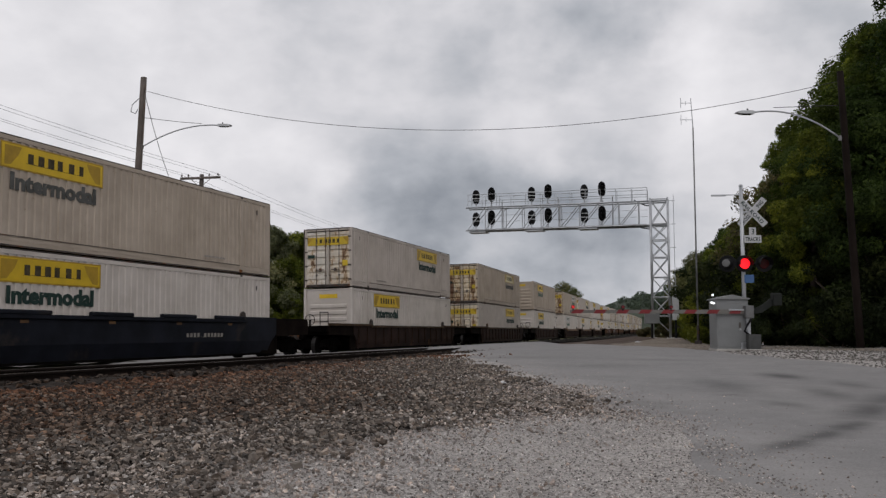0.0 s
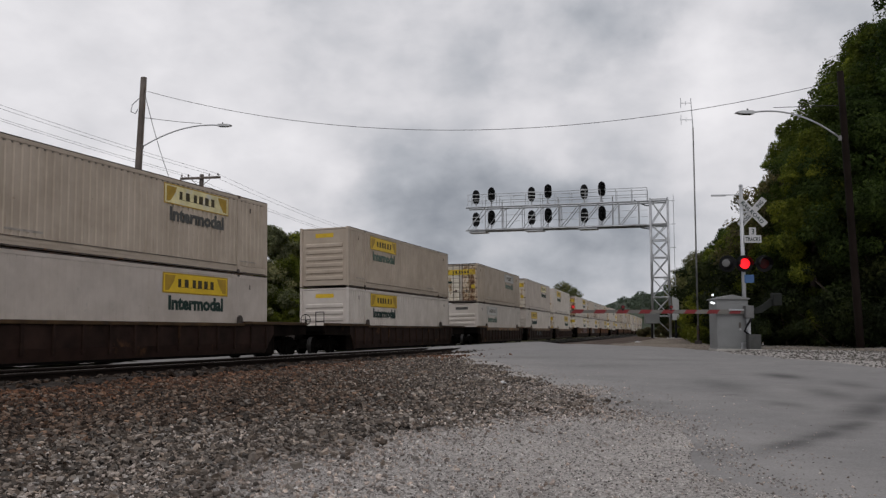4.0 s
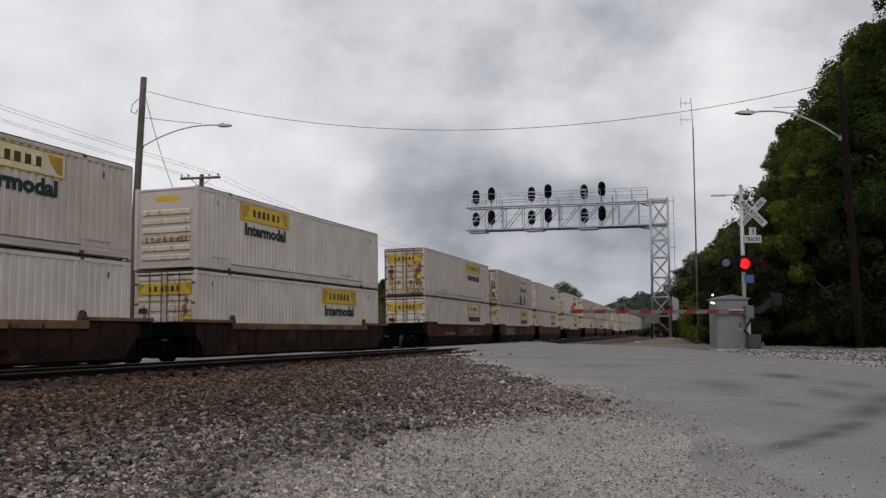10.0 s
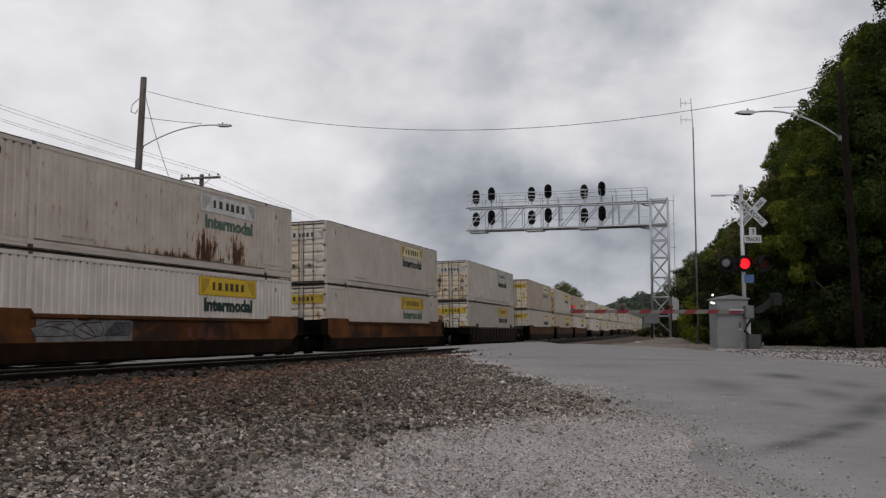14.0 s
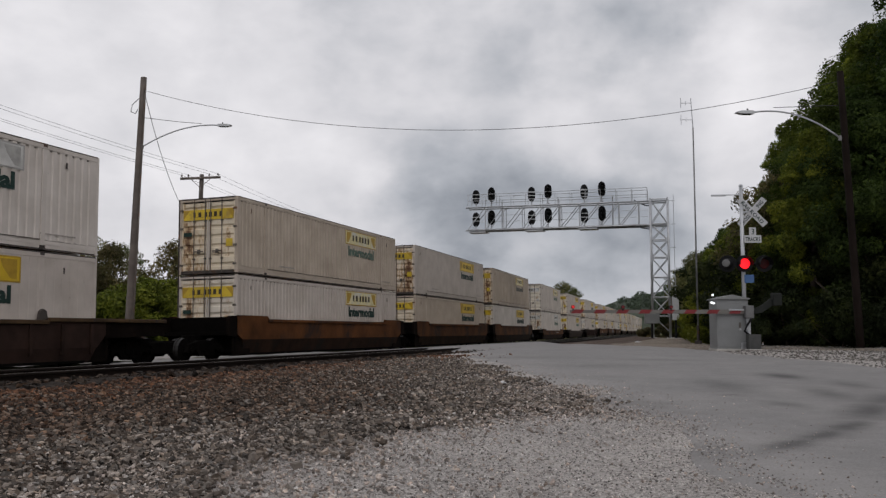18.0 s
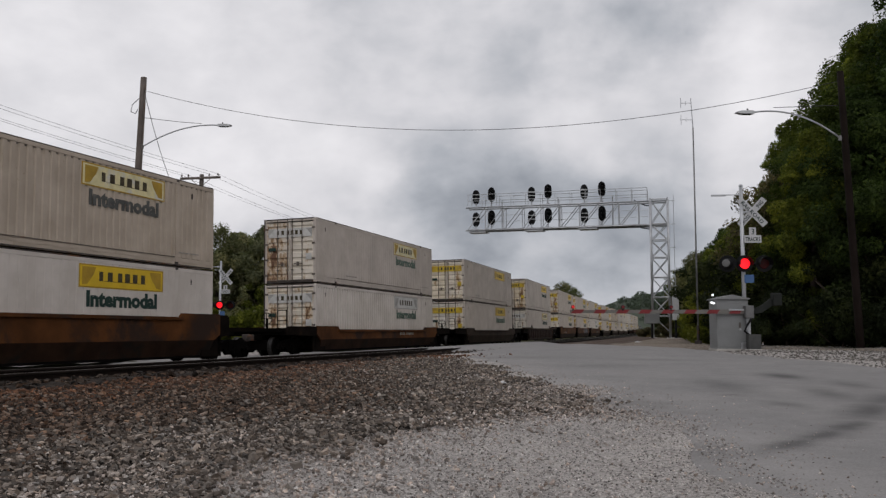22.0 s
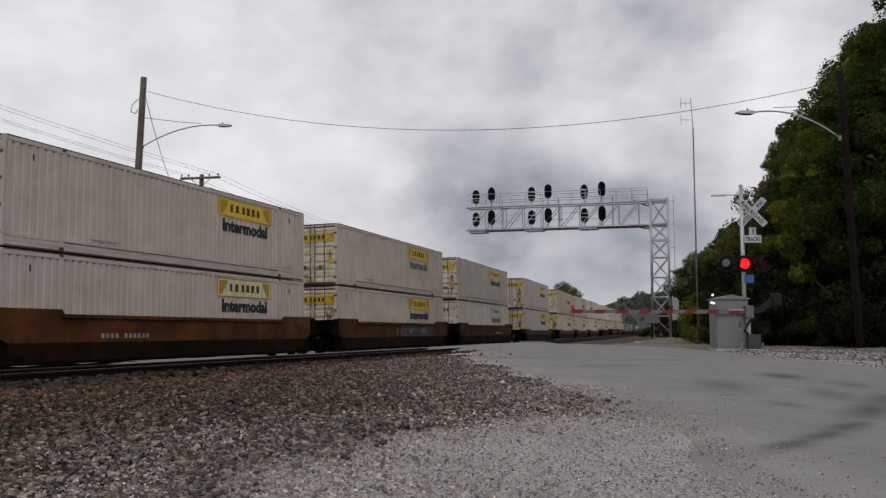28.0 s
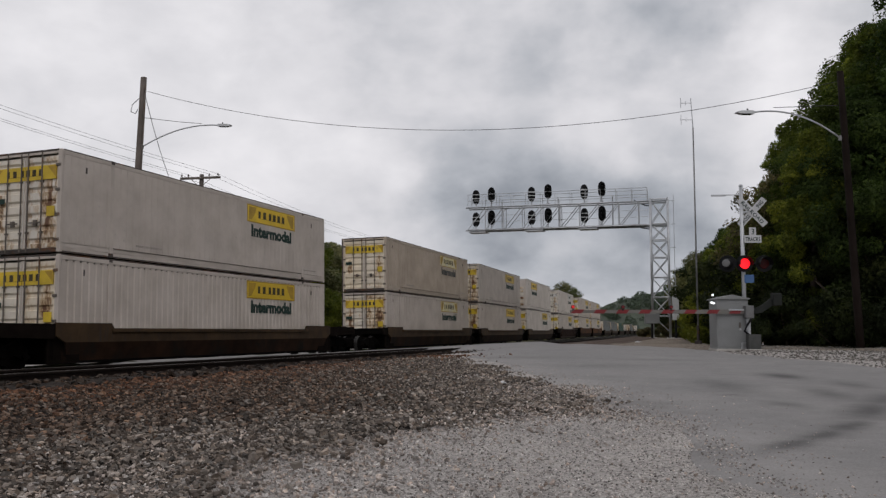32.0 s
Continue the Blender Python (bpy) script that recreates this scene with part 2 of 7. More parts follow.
def rust_side(m):
    """Rust that has eaten through a side near its foot: tall runs at two places and small spots along the rail."""
    nt = m.node_tree
    bsdf = nt.nodes["Principled BSDF"]
    col = bsdf.inputs["Base Color"].links[0].from_socket
    co = nt.nodes.new("ShaderNodeTexCoord").outputs["Object"]
    sep = nt.nodes.new("ShaderNodeSeparateXYZ")
    nt.links.new(co, sep.inputs[0])

    def hump(v, at, wide):
        u = math_node(nt, "DIVIDE", math_node(nt, "SUBTRACT", v, at), wide)
        return math_node(nt, "POWER", 2.718, math_node(nt, "MULTIPLY", math_node(nt, "MULTIPLY", u, u), -1.0))
    n = noise_tex(nt, vmath(nt, "MULTIPLY", co, (1.0, 4.2, 0.9)), 1.7, 6, 0.75, 0.2)
    spots = noise_tex(nt, vmath(nt, "MULTIPLY", co, (1.0, 1.0, 0.45)), 3.1, 4, 0.7, 0.1)
    tall = math_node(nt, "MAXIMUM", math_node(nt, "MULTIPLY", hump(sep.outputs[1], 1.9, 0.75), hump(sep.outputs[2], 0.5, 0.85)), math_node(nt, "MULTIPLY", hump(sep.outputs[1], 3.9, 0.6), hump(sep.outputs[2], 0.5, 0.75)))
    low = math_node(nt, "MULTIPLY", hump(sep.outputs[1], 1.2, 4.0), hump(sep.outputs[2], 0.3, 0.17))
    f = math_node(nt, "ADD", n, math_node(nt, "MULTIPLY", math_node(nt, "MAXIMUM", tall, math_node(nt, "MULTIPLY", low, 0.7)), 0.27))
    f = math_node(nt, "MAXIMUM", f, math_node(nt, "ADD", spots, math_node(nt, "SUBTRACT", math_node(nt, "MULTIPLY", hump(sep.outputs[1], 0.6, 3.5), 0.03), 0.075)))
    col = mixc(nt, ramp(nt, f, [(0.585, (0, 0, 0)), (0.67, (0.9, 0.9, 0.9))]), col, (0.36, 0.2, 0.07))
    col = mixc(nt, ramp(nt, f, [(0.625, (0, 0, 0)), (0.69, (1, 1, 1))]), col, (0.055, 0.024, 0.012))
    nt.links.new(col, bsdf.inputs["Base Color"])


rust_side(M["rusty_white"])
M["emblem"] = material("dark_gold_film", (0.36, 0.22, 0.012), 0.55, var=0.2, bump=0)
M["pale_emblem"] = material("worn_grey_film", (0.34, 0.33, 0.31), 0.6, var=0.25, bump=0)
M["rod"] = material("dark_galvanised_rod", (0.125, 0.105, 0.088), 0.6, 0.4, var=0.3, stain=RUST, stain_at=0.55)
M["casting"] = material("dark_corner_steel", (0.07, 0.06, 0.055), 0.75, 0.2, var=0.4, stain=RUST, stain_at=0.55)
M["yellow"] = material("yellow_film", (0.62, 0.41, 0.012), 0.5, var=0.12, scale=2.0, stain=(0.45, 0.3, 0.06), stain_at=0.64, rand=0.12)
M["faded"] = material("faded_yellow_film", (0.62, 0.55, 0.3), 0.6, var=0.2, scale=2.5, stain=(0.55, 0.53, 0.48), stain_at=0.5, rand=0.1)
M["pale"] = material("pale_worn_film", (0.5, 0.49, 0.47), 0.6, var=0.2, scale=2.5, stain=(0.62, 0.61, 0.58), stain_at=0.55)
M["bar"] = material("worn_dark_marking", (0.062, 0.05, 0.03), 0.6, var=0.35, scale=6, bump=0)
M["door_yellow"] = material("dirty_yellow_film", (0.56, 0.39, 0.02), 0.55, var=0.15, scale=2.0, stain=(0.3, 0.19, 0.05), stain_at=0.56, rand=0.12)
M["stencil"] = material("faint_stencil", (0.3, 0.27, 0.24), 0.7, var=0.35, scale=9, bump=0)
# colour of the shade under the top rail, given to small boxes
M["rib_shade"] = material("shaded_rib_end", (0.16, 0.14, 0.12), 0.8, var=0.3)
M["letter"] = material("black_lettering", (0.022, 0.042, 0.036), 0.6, var=0.2, bump=0)
M["green_letter"] = material("dark_green_lettering", (0.075, 0.12, 0.09), 0.65, var=0.4, bump=0)
M["grey_letter"] = material("worn_grey_lettering", (0.09, 0.09, 0.085), 0.65, var=0.3, bump=0)
M["well_brown"] = material("brown_car_paint", (0.052, 0.03, 0.0135), 0.75, var=0.45, scale=1.2, stain=(0.03, 0.022, 0.018), stain_at=0.55, streak=True, rand=0.2)
M["well_orange"] = material("faded_orange_car_paint", (0.08, 0.0295, 0.0085), 0.75, var=0.5, scale=0.7, stain=(0.03, 0.017, 0.012), stain_at=0.49, rand=0.25)
M["well_dull"] = material("dull_dark_brown_car_paint", (0.033, 0.0205, 0.015), 0.75, var=0.4, scale=1.2, stain=(0.02, 0.015, 0.012), stain_at=0.55, rand=0.15)
M["well_sill"] = material("yellow_brown_sill_paint", (0.145, 0.074, 0.027), 0.75, var=0.5, scale=0.8, stain=(0.045, 0.024, 0.013), stain_at=0.5)
M["well_navy"] = material("black_blue_car_paint", (0.009, 0.0102, 0.015), 0.6, var=0.4, scale=1.2, stain=(0.03, 0.025, 0.022), stain_at=0.6)
M["well_dark"] = material("dark_car_paint", (0.023, 0.0128, 0.0098), 0.75, var=0.5, scale=1.1, stain=(0.09, 0.045, 0.02), stain_at=0.6)
# darker copy of the car paints; holds the shade of the lower sides
M["foot_shade"] = material("shaded_foot_paint", (0.02, 0.0095, 0.005), 0.85, var=0.5, scale=1.2, stain=(0.012, 0.009, 0.007), stain_at=0.5)
# grime and the shade at the car ends, both in one near-black
M["grime_shade"] = material("soot_and_shade_paint", (0.007, 0.005, 0.004), 0.9, var=0.5, scale=1.5, stain=(0.022, 0.012, 0.007), stain_at=0.62, spec=0.03)
M["under"] = material("grimy_steel", (0.0035, 0.003, 0.0027), 0.9, 0.0, var=0.4, spec=0.02)
M["wheel"] = material("wheel_steel", (0.004, 0.0035, 0.0033), 0.85, 0.0, var=0.4, spec=0.03)
M["tread"] = material("polished_tread", (0.025, 0.023, 0.022), 0.5, 0.5, var=0.1)
M["graffiti_a"] = material("pink_grey_spray", (0.105, 0.06, 0.054), 0.6, var=0.5, scale=3)
M["graffiti_b"] = material("blue_grey_spray", (0.06, 0.063, 0.072), 0.6, var=0.6, scale=3)
M["rail"] = material("rusty_rail_steel", (0.011, 0.0075, 0.006), 0.8, 0.1, var=0.3, fine=25)
M["rail_head"] = material("worn_rail_head", (0.1, 0.082, 0.07), 0.5, 0.6, var=0.15)
M["tie"] = material("creosoted_timber", (0.045, 0.036, 0.03), 0.9, var=0.4, fine=30)
M["galv"] = material("galvanised_steel", (0.46, 0.47, 0.49), 0.45, 0.55, var=0.12, scale=2)
M["alu"] = material("grey_aluminium_paint", (0.5, 0.51, 0.52), 0.5, 0.3, var=0.1, scale=2)
M["cabinet"] = material("grey_cabinet_paint", (0.215, 0.22, 0.22), 0.5, 0.2, var=0.1, scale=1.5, stain=(0.27, 0.27, 0.26), stain_at=0.62, streak=True)
M["black"] = material("matt_black_paint", (0.012, 0.012, 0.013), 0.7, var=0.3, bump=0.05)
M["wood_pole"] = material("weathered_pole_timber", (0.12, 0.1, 0.088), 0.9, var=0.35, scale=1.2, fine=20, bump=0.5)
M["dark_pole"] = material("dark_pole_timber", (0.013, 0.009, 0.0075), 0.9, var=0.35, scale=1.2, fine=20, bump=0.5)
M["cable"] = material("black_cable", (0.05, 0.05, 0.053), 0.7, var=0.1, bump=0)
M["sign_white"] = material("reflective_white_sign", (0.47, 0.475, 0.48), 0.45, var=0.08)
M["sign_blue"] = material("blue_sign", (0.045, 0.115, 0.27), 0.5, var=0.1)
M["red"] = material("red_reflective", (0.17, 0.009, 0.011), 0.5, var=0.15)
M["lamp_red"] = material("lit_red_lens", (0.5, 0.01, 0.012), 0.4, var=0.05, bump=0, emit=((1.0, 0.006, 0.012), 1.7))
M["lamp_dim"] = material("dark_red_lens", (0.05, 0.006, 0.006), 0.25, var=0.1, bump=0)
M["led_white"] = material("lit_white_led", (0.8, 0.8, 0.8), 0.4, bump=0, emit=((0.95, 1.0, 1.0), 1.2))
M["gate_red"] = material("lit_gate_lamp", (0.5, 0.02, 0.02), 0.4, bump=0, emit=((1.0, 0.02, 0.02), 0.3))
M["glass"] = material("smoked_lens_glass", (0.05, 0.05, 0.05), 0.15, var=0.1, bump=0)
M["concrete"] = material("pale_concrete", (0.42, 0.4, 0.37), 0.9, var=0.15, scale=2)
M["bark"] = material("tree_bark", (0.075, 0.06, 0.048), 0.95, var=0.35, scale=4, fine=25, bump=0.6)


def foliage(name, color, var=0.72, trans=0.25):
    m = bpy.data.materials.new(name)
    m.use_nodes = True
    nt = m.node_tree
    b = nt.nodes["Principled BSDF"]
    geo = nt.nodes.new("ShaderNodeNewGeometry")
    co = nt.nodes.new("ShaderNodeTexCoord")
    n = noise_tex(nt, vmath(nt, "MULTIPLY", co.outputs["Object"], (1.0, 1.0, 0.5)), 0.62, 4, 0.6, 0.4)
    n = ramp(nt, n, [(0.42, (0, 0, 0)), (0.62, (1, 1, 1))])
    mixv = math_node(nt, "ADD", math_node(nt, "MULTIPLY", geo.outputs["Random Per Island"], 0.45), math_node(nt, "MULTIPLY", n, 0.55))
    info = nt.nodes.new("ShaderNodeObjectInfo")
    lo = tuple(c * (1 - var) for c in color)
    hi = (color[0] * (1 + var * 1.3), color[1] * (1 + var), color[2] * (1 + var * 0.5))
    col = ramp(nt, mixv, [(0.12, lo), (0.5, color), (0.88, hi)])
    col = mixc(nt, math_node(nt, "MULTIPLY", info.outputs["Random"], 0.75), col, mixc(nt, 1.0, col, (1.12, 0.92, 0.78), "MULTIPLY"))
    nt.links.new(col, b.inputs["Base Color"])
    b.inputs["Roughness"].default_value = 0.65
    b.inputs["Specular IOR Level"].default_value = 0.08
    tr = nt.nodes.new("ShaderNodeBsdfTranslucent")
    tr.inputs[0].default_value = (color[0] * 1.2, color[1] * 1.4, color[2] * 0.6, 1)
    mx = nt.nodes.new("ShaderNodeMixShader")
    mx.inputs[0].default_value = trans
    nt.links.new(b.outputs[0], mx.inputs[1])
    nt.links.new(tr.outputs[0], mx.inputs[2])
    nt.links.new(mx.outputs[0], nt.nodes["Material Output"].inputs[0])
    return m


M["leaf"] = foliage("green_leaves", (0.058, 0.086, 0.018))
M["leaf_bright"] = foliage("light_green_leaves", (0.108, 0.135, 0.023))
M["leaf_dark"] = foliage("deep_green_leaves", (0.037, 0.06, 0.016))
# shade under the slope's trees is put into this leaf colour
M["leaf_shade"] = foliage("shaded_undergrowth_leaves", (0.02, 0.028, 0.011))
M["leaf_dry"] = foliage("browning_leaves", (0.1, 0.09, 0.05))
# grey-green leaves, paled so that haze sits in their colour
M["leaf_grey"] = foliage("grey_green_leaves", (0.145, 0.158, 0.09))
# distance haze is mixed into the colour, with less contrast
M["far_wood"] = foliage("haze_paled_wood", (0.09, 0.118, 0.1), 0.28)


# soft dark marks worn into the road: side, forward, half length, half width, turn, strength
ROAD_MARKS = (
    (4.24, 13.0, 0.34, 1.3, -0.1, 0.5), (5.96, 15.2, 0.3, 0.75, -0.1, 0.95), (5.2, 11.7, 0.26, 1.0, -0.2, 0.6), (6.2, 13.2, 0.26, 0.75, -0.2, 0.55), (4.1, 10.4, 0.2, 0.4, 0.1, 0.5), (3.85, 11.6, 0.2, 0.05, 0.0, 0.8),
    (2.82, 7.07, 0.5, 0.14, 0.85, 0.9), (3.3, 7.62, 0.55, 0.15, 0.85, 0.85), (3.85, 8.3, 0.6, 0.17, 0.95, 0.85), (4.75, 9.7, 1.0, 0.26, 1.0, 0.85), (5.6, 10.9, 1.0, 0.3, 0.95, 0.75),
    (2.02, 7.1, 0.2, 0.5, 0.2, 0.22), (2.4, 10.4, 0.3, 0.85, 0.1, 0.4), (2.0, 10.9, 0.3, 0.3, 0.3, 0.3), (3.4, 18.5, 1.0, 0.6, 0.2, 0.25), (1.6, 22.0, 1.6, 0.9, 0.4, 0.35), (5.0, 21.0, 1.2, 0.6, 0.0, 0.25), (-2.5, 34.0, 3.0, 0.8, 0.5, 0.3),
)


def soft_marks(nt, co, col):
    wn = nt.nodes.new("ShaderNodeTexNoise")
    wn.inputs["Scale"].default_value, wn.inputs["Detail"].default_value = 2.4, 5.0
    nt.links.new(co, wn.inputs["Vector"])
    p = vmath(nt, "ADD", co, vmath(nt, "MULTIPLY", vmath(nt, "SUBTRACT", wn.outputs["Color"], (0.5, 0.5, 0.5)), (0.25, 0.25, 0)))
    u = vmath(nt, "DOT_PRODUCT", p, (_c, _s, 0), out=1)
    w = vmath(nt, "DOT_PRODUCT", p, (-_s, _c, 0), out=1)
    acc = None
    for r, f, la, lb, turn, amt in ROAD_MARKS:
        ct, st = math.cos(turn), math.sin(turn)
        du, dw = math_node(nt, "SUBTRACT", u, r), math_node(nt, "SUBTRACT", w, f)
        e1 = math_node(nt, "ADD", math_node(nt, "MULTIPLY", du, ct / la), math_node(nt, "MULTIPLY", dw, st / la))
        e2 = math_node(nt, "ADD", math_node(nt, "MULTIPLY", du, -st / lb), math_node(nt, "MULTIPLY", dw, ct / lb))
        q = math_node(nt, "ADD", math_node(nt, "MULTIPLY", e1, e1), math_node(nt, "MULTIPLY", e2, e2))
        g = math_node(nt, "MULTIPLY", math_node(nt, "POWER", 2.718, math_node(nt, "MULTIPLY", q, -1.0)), amt)
        acc = g if acc is None else math_node(nt, "MAXIMUM", acc, g)
    dust = None
    for r, f, la, lb, turn in ((2.3, 5.6, 1.4, 0.45, 1.5), (2.35, 8.2, 1.6, 0.5, 1.55), (2.2, 10.8, 1.6, 0.55, 1.65), (1.9, 13.6, 2.0, 0.6, 1.75), (1.4, 17.5, 2.6, 0.7, 1.75), (1.0, 22.0, 3.0, 0.8, 1.65)):
        ct, st = math.cos(turn), math.sin(turn)
        du, dw = math_node(nt, "SUBTRACT", u, r), math_node(nt, "SUBTRACT", w, f)
        e1 = math_node(nt, "ADD", math_node(nt, "MULTIPLY", du, ct / la), math_node(nt, "MULTIPLY", dw, st / la))
        e2 = math_node(nt, "ADD", math_node(nt, "MULTIPLY", du, -st / lb), math_node(nt, "MULTIPLY", dw, ct / lb))
        q = math_node(nt, "ADD", math_node(nt, "MULTIPLY", e1, e1), math_node(nt, "MULTIPLY", e2, e2))
        g = math_node(nt, "POWER", 2.718, math_node(nt, "MULTIPLY", q, -0.8))
        dust = g if dust is None else math_node(nt, "MAXIMUM", dust, g)
    col = mixc(nt, math_node(nt, "MULTIPLY", dust, 0.85), col, mixc(nt, 1.0, col, (1.22, 1.21, 1.2), "MULTIPLY"))
    return mixc(nt, acc, col, mixc(nt, 1.0, col, (0.36, 0.36, 0.37), "MULTIPLY"))


def ground_material(name, stops, scale, patch, patch_scale, bump, dist=0.02, cell=0.0, dark=None, marks=False):
    """Loose or worn ground in world-size grain."""
    m = bpy.data.materials.new(name)
    m.use_nodes = True
    nt = m.node_tree
    b = nt.nodes["Principled BSDF"]
    co = nt.nodes.new("ShaderNodeTexCoord").outputs["Object"]
    fine = noise_tex(nt, co, scale, 4, 0.65)
    broad = noise_tex(nt, co, patch_scale, 5, 0.6, 0.4)
    col = ramp(nt, fine, stops)
    if cell:
        v = nt.nodes.new("ShaderNodeTexVoronoi")
        v.inputs["Scale"].default_value = cell
        nt.links.new(co, v.inputs["Vector"])
        sepc = nt.nodes.new("ShaderNodeSeparateColor")
        nt.links.new(v.outputs["Color"], sepc.inputs[0])
        col = mixc(nt, 0.55, col, mixc(nt, 1.0, col, ramp(nt, sepc.outputs[0], [(0.0, (0.35, 0.34, 0.33)), (1.0, (1.7, 1.68, 1.65))]), "MULTIPLY"))
        height = math_node(nt, "SUBTRACT", fine, v.outputs["Distance"])
    else:
        height = fine
    col = mixc(nt, 1.0, col, ramp(nt, broad, patch), "MULTIPLY")
    if dark:
        dn = noise_tex(nt, co, dark[0], 3, 0.5, 0.6)
        col = mixc(nt, ramp(nt, dn, [(dark[1], (0, 0, 0)), (dark[1] + 0.06, (1, 1, 1))]), col, mixc(nt, 1.0, col, (0.62, 0.62, 0.63), "MULTIPLY"))
    if marks:
        mott = noise_tex(nt, co, 3.4, 6, 0.7, 0.3)
        col = mixc(nt, 1.0, col, ramp(nt, mott, [(0.3, (0.9, 0.895, 0.89)), (0.7, (1.08, 1.075, 1.07))]), "MULTIPLY")
        col = soft_marks(nt, co, col)
    nt.links.new(col, b.inputs["Base Color"])
    b.inputs["Roughness"].default_value = 0.92
    b.inputs["Specular IOR Level"].default_value = 0.12
    bp = nt.nodes.new("ShaderNodeBump")
    bp.inputs["Strength"].default_value, bp.inputs["Distance"].default_value = bump, dist
    nt.links.new(height, bp.inputs["Height"])
    nt.links.new(bp.outputs[0], b.inputs["Normal"])
    return m


M["asphalt"] = ground_material("worn_dusty_asphalt", [(0.3, (0.188, 0.183, 0.18)), (0.7, (0.272, 0.264, 0.258))], 60, [(0.3, (0.9, 0.9, 0.91)), (0.7, (1.06, 1.055, 1.05))], 0.6, 0.25, 0.006, marks=True)
M["tan"] = ground_material("tan_dirt", [(0.3, (0.14, 0.12, 0.1)), (0.7, (0.24, 0.208, 0.178))], 30, [(0.3, (0.8, 0.78, 0.74)), (0.7, (1.15, 1.12, 1.08))], 0.5, 0.5, 0.02, 25)
M["cess"] = ground_material("brown_cess_gravel", [(0.3, (0.05, 0.037, 0.031)), (0.7, (0.115, 0.088, 0.073))], 30, [(0.3, (0.75, 0.73, 0.7)), (0.7, (1.2, 1.15, 1.1))], 0.5, 0.6, 0.02, 25)
M["gravel"] = ground_material("packed_pale_gravel", [(0.3, (0.25, 0.238, 0.228)), (0.7, (0.42, 0.402, 0.388))], 45, [(0.3, (0.82, 0.81, 0.8)), (0.7, (1.12, 1.1, 1.08))], 0.9, 0.6, 0.012, 60)
# bed kept near black to stand for shade in gaps between stones
M["ballast"] = ground_material("dark_ballast", [(0.3, (0.01, 0.008, 0.0068)), (0.7, (0.04, 0.032, 0.027))], 14, [(0.3, (0.75, 0.73, 0.7)), (0.7, (1.2, 1.15, 1.1))], 0.5, 0.9, 0.03, 15)
M["dim_mark"] = material("dull_pale_lettering", (0.24, 0.22, 0.195), 0.8, var=0.4, bump=0)
M["spray_red"] = material("dull_red_spray", (0.085, 0.03, 0.026), 0.7, var=0.5, scale=3)
M["spray_pale"] = material("pale_pink_spray", (0.15, 0.1, 0.095), 0.7, var=0.5, scale=3)
M["spray_grey"] = material("pale_grey_spray", (0.13, 0.128, 0.13), 0.7, var=0.5, scale=3)
M["spray_line"] = material("dark_spray_outline", (0.045, 0.03, 0.03), 0.7, var=0.4, scale=3)
M["grass"] = ground_material("rough_grass_ground", [(0.3, (0.045, 0.05, 0.02)), (0.7, (0.12, 0.11, 0.05))], 12, [(0.3, (0.7, 0.75, 0.6)), (0.7, (1.2, 1.2, 1.1))], 0.2, 0.8, 0.05)


def stone_material(name, lo, hi, warm):
    m = bpy.data.materials.new(name)
    m.use_nodes = True
    nt = m.node_tree
    b = nt.nodes["Principled BSDF"]
    geo = nt.nodes.new("ShaderNodeNewGeometry")
    co = nt.nodes.new("ShaderNodeTexCoord").outputs["Object"]
    rnd = geo.outputs["Random Per Island"]
    col = ramp(nt, rnd, [(0.0, lo), (0.45, tuple(a + (b_ - a) * 0.2 for a, b_ in zip(lo, hi))), (0.85, tuple(a + (b_ - a) * 0.55 for a, b_ in zip(lo, hi))), (1.0, hi)])
    col = mixc(nt, math_node(nt, "FRACT", math_node(nt, "MULTIPLY", rnd, 17.3)), col, mixc(nt, 1.0, col, warm, "MULTIPLY"))
    g = noise_tex(nt, co, 55, 3, 0.6)
    col = mixc(nt, 1.0, col, ramp(nt, g, [(0.3, (0.75, 0.75, 0.75)), (0.7, (1.25, 1.25, 1.25))]), "MULTIPLY")
    nt.links.new(col, b.inputs["Base Color"])
    b.inputs["Roughness"].default_value = 0.9
    b.inputs["Specular IOR Level"].default_value = 0.3
    return m


M["rust_stones"] = stone_material("rust_dusted_stone", (0.045, 0.025, 0.016), (0.23, 0.132, 0.082), (1.15, 0.9, 0.74))
M["dim_alu"] = material("dull_aluminium", (0.14, 0.14, 0.14), 0.6, 0.2, var=0.2)
M["box_steel"] = material("grimy_grey_box_paint", (0.075, 0.076, 0.074), 0.7, 0.1, var=0.25)
M["dim_steel"] = material("dim_grey_steel", (0.026, 0.028, 0.026), 0.7, 0.2, var=0.2)
M["mast_grey"] = material("weathered_grey_tube", (0.2, 0.2, 0.2), 0.6, 0.3, var=0.2)
M["arm_white"] = material("dirty_white_sheeting", (0.14, 0.133, 0.12), 0.6, var=0.15)
M["grey_stones"] = stone_material("mixed_grey_stone", (0.16, 0.15, 0.142), (0.66, 0.63, 0.6), (1.1, 0.93, 0.82))
# stone colour lowered to hold the shade along the rails
M["shade_dark_stones"] = stone_material("shade_dark_ballast_stone", (0.006, 0.005, 0.004), (0.09, 0.07, 0.055), (1.15, 0.85, 0.65))
M["stones"] = stone_material("ballast_stone", (0.046, 0.04, 0.0352), (0.365, 0.327, 0.289), (1.07, 0.94, 0.84))
M["dark_stones"] = stone_material("dark_ballast_stone", (0.017, 0.0135, 0.0108), (0.248, 0.202, 0.165), (1.14, 0.86, 0.7))
M["berm_stone"] = stone_material("dusty_rubble", (0.1, 0.096, 0.09), (0.26, 0.25, 0.235), (1.05, 0.98, 0.92))
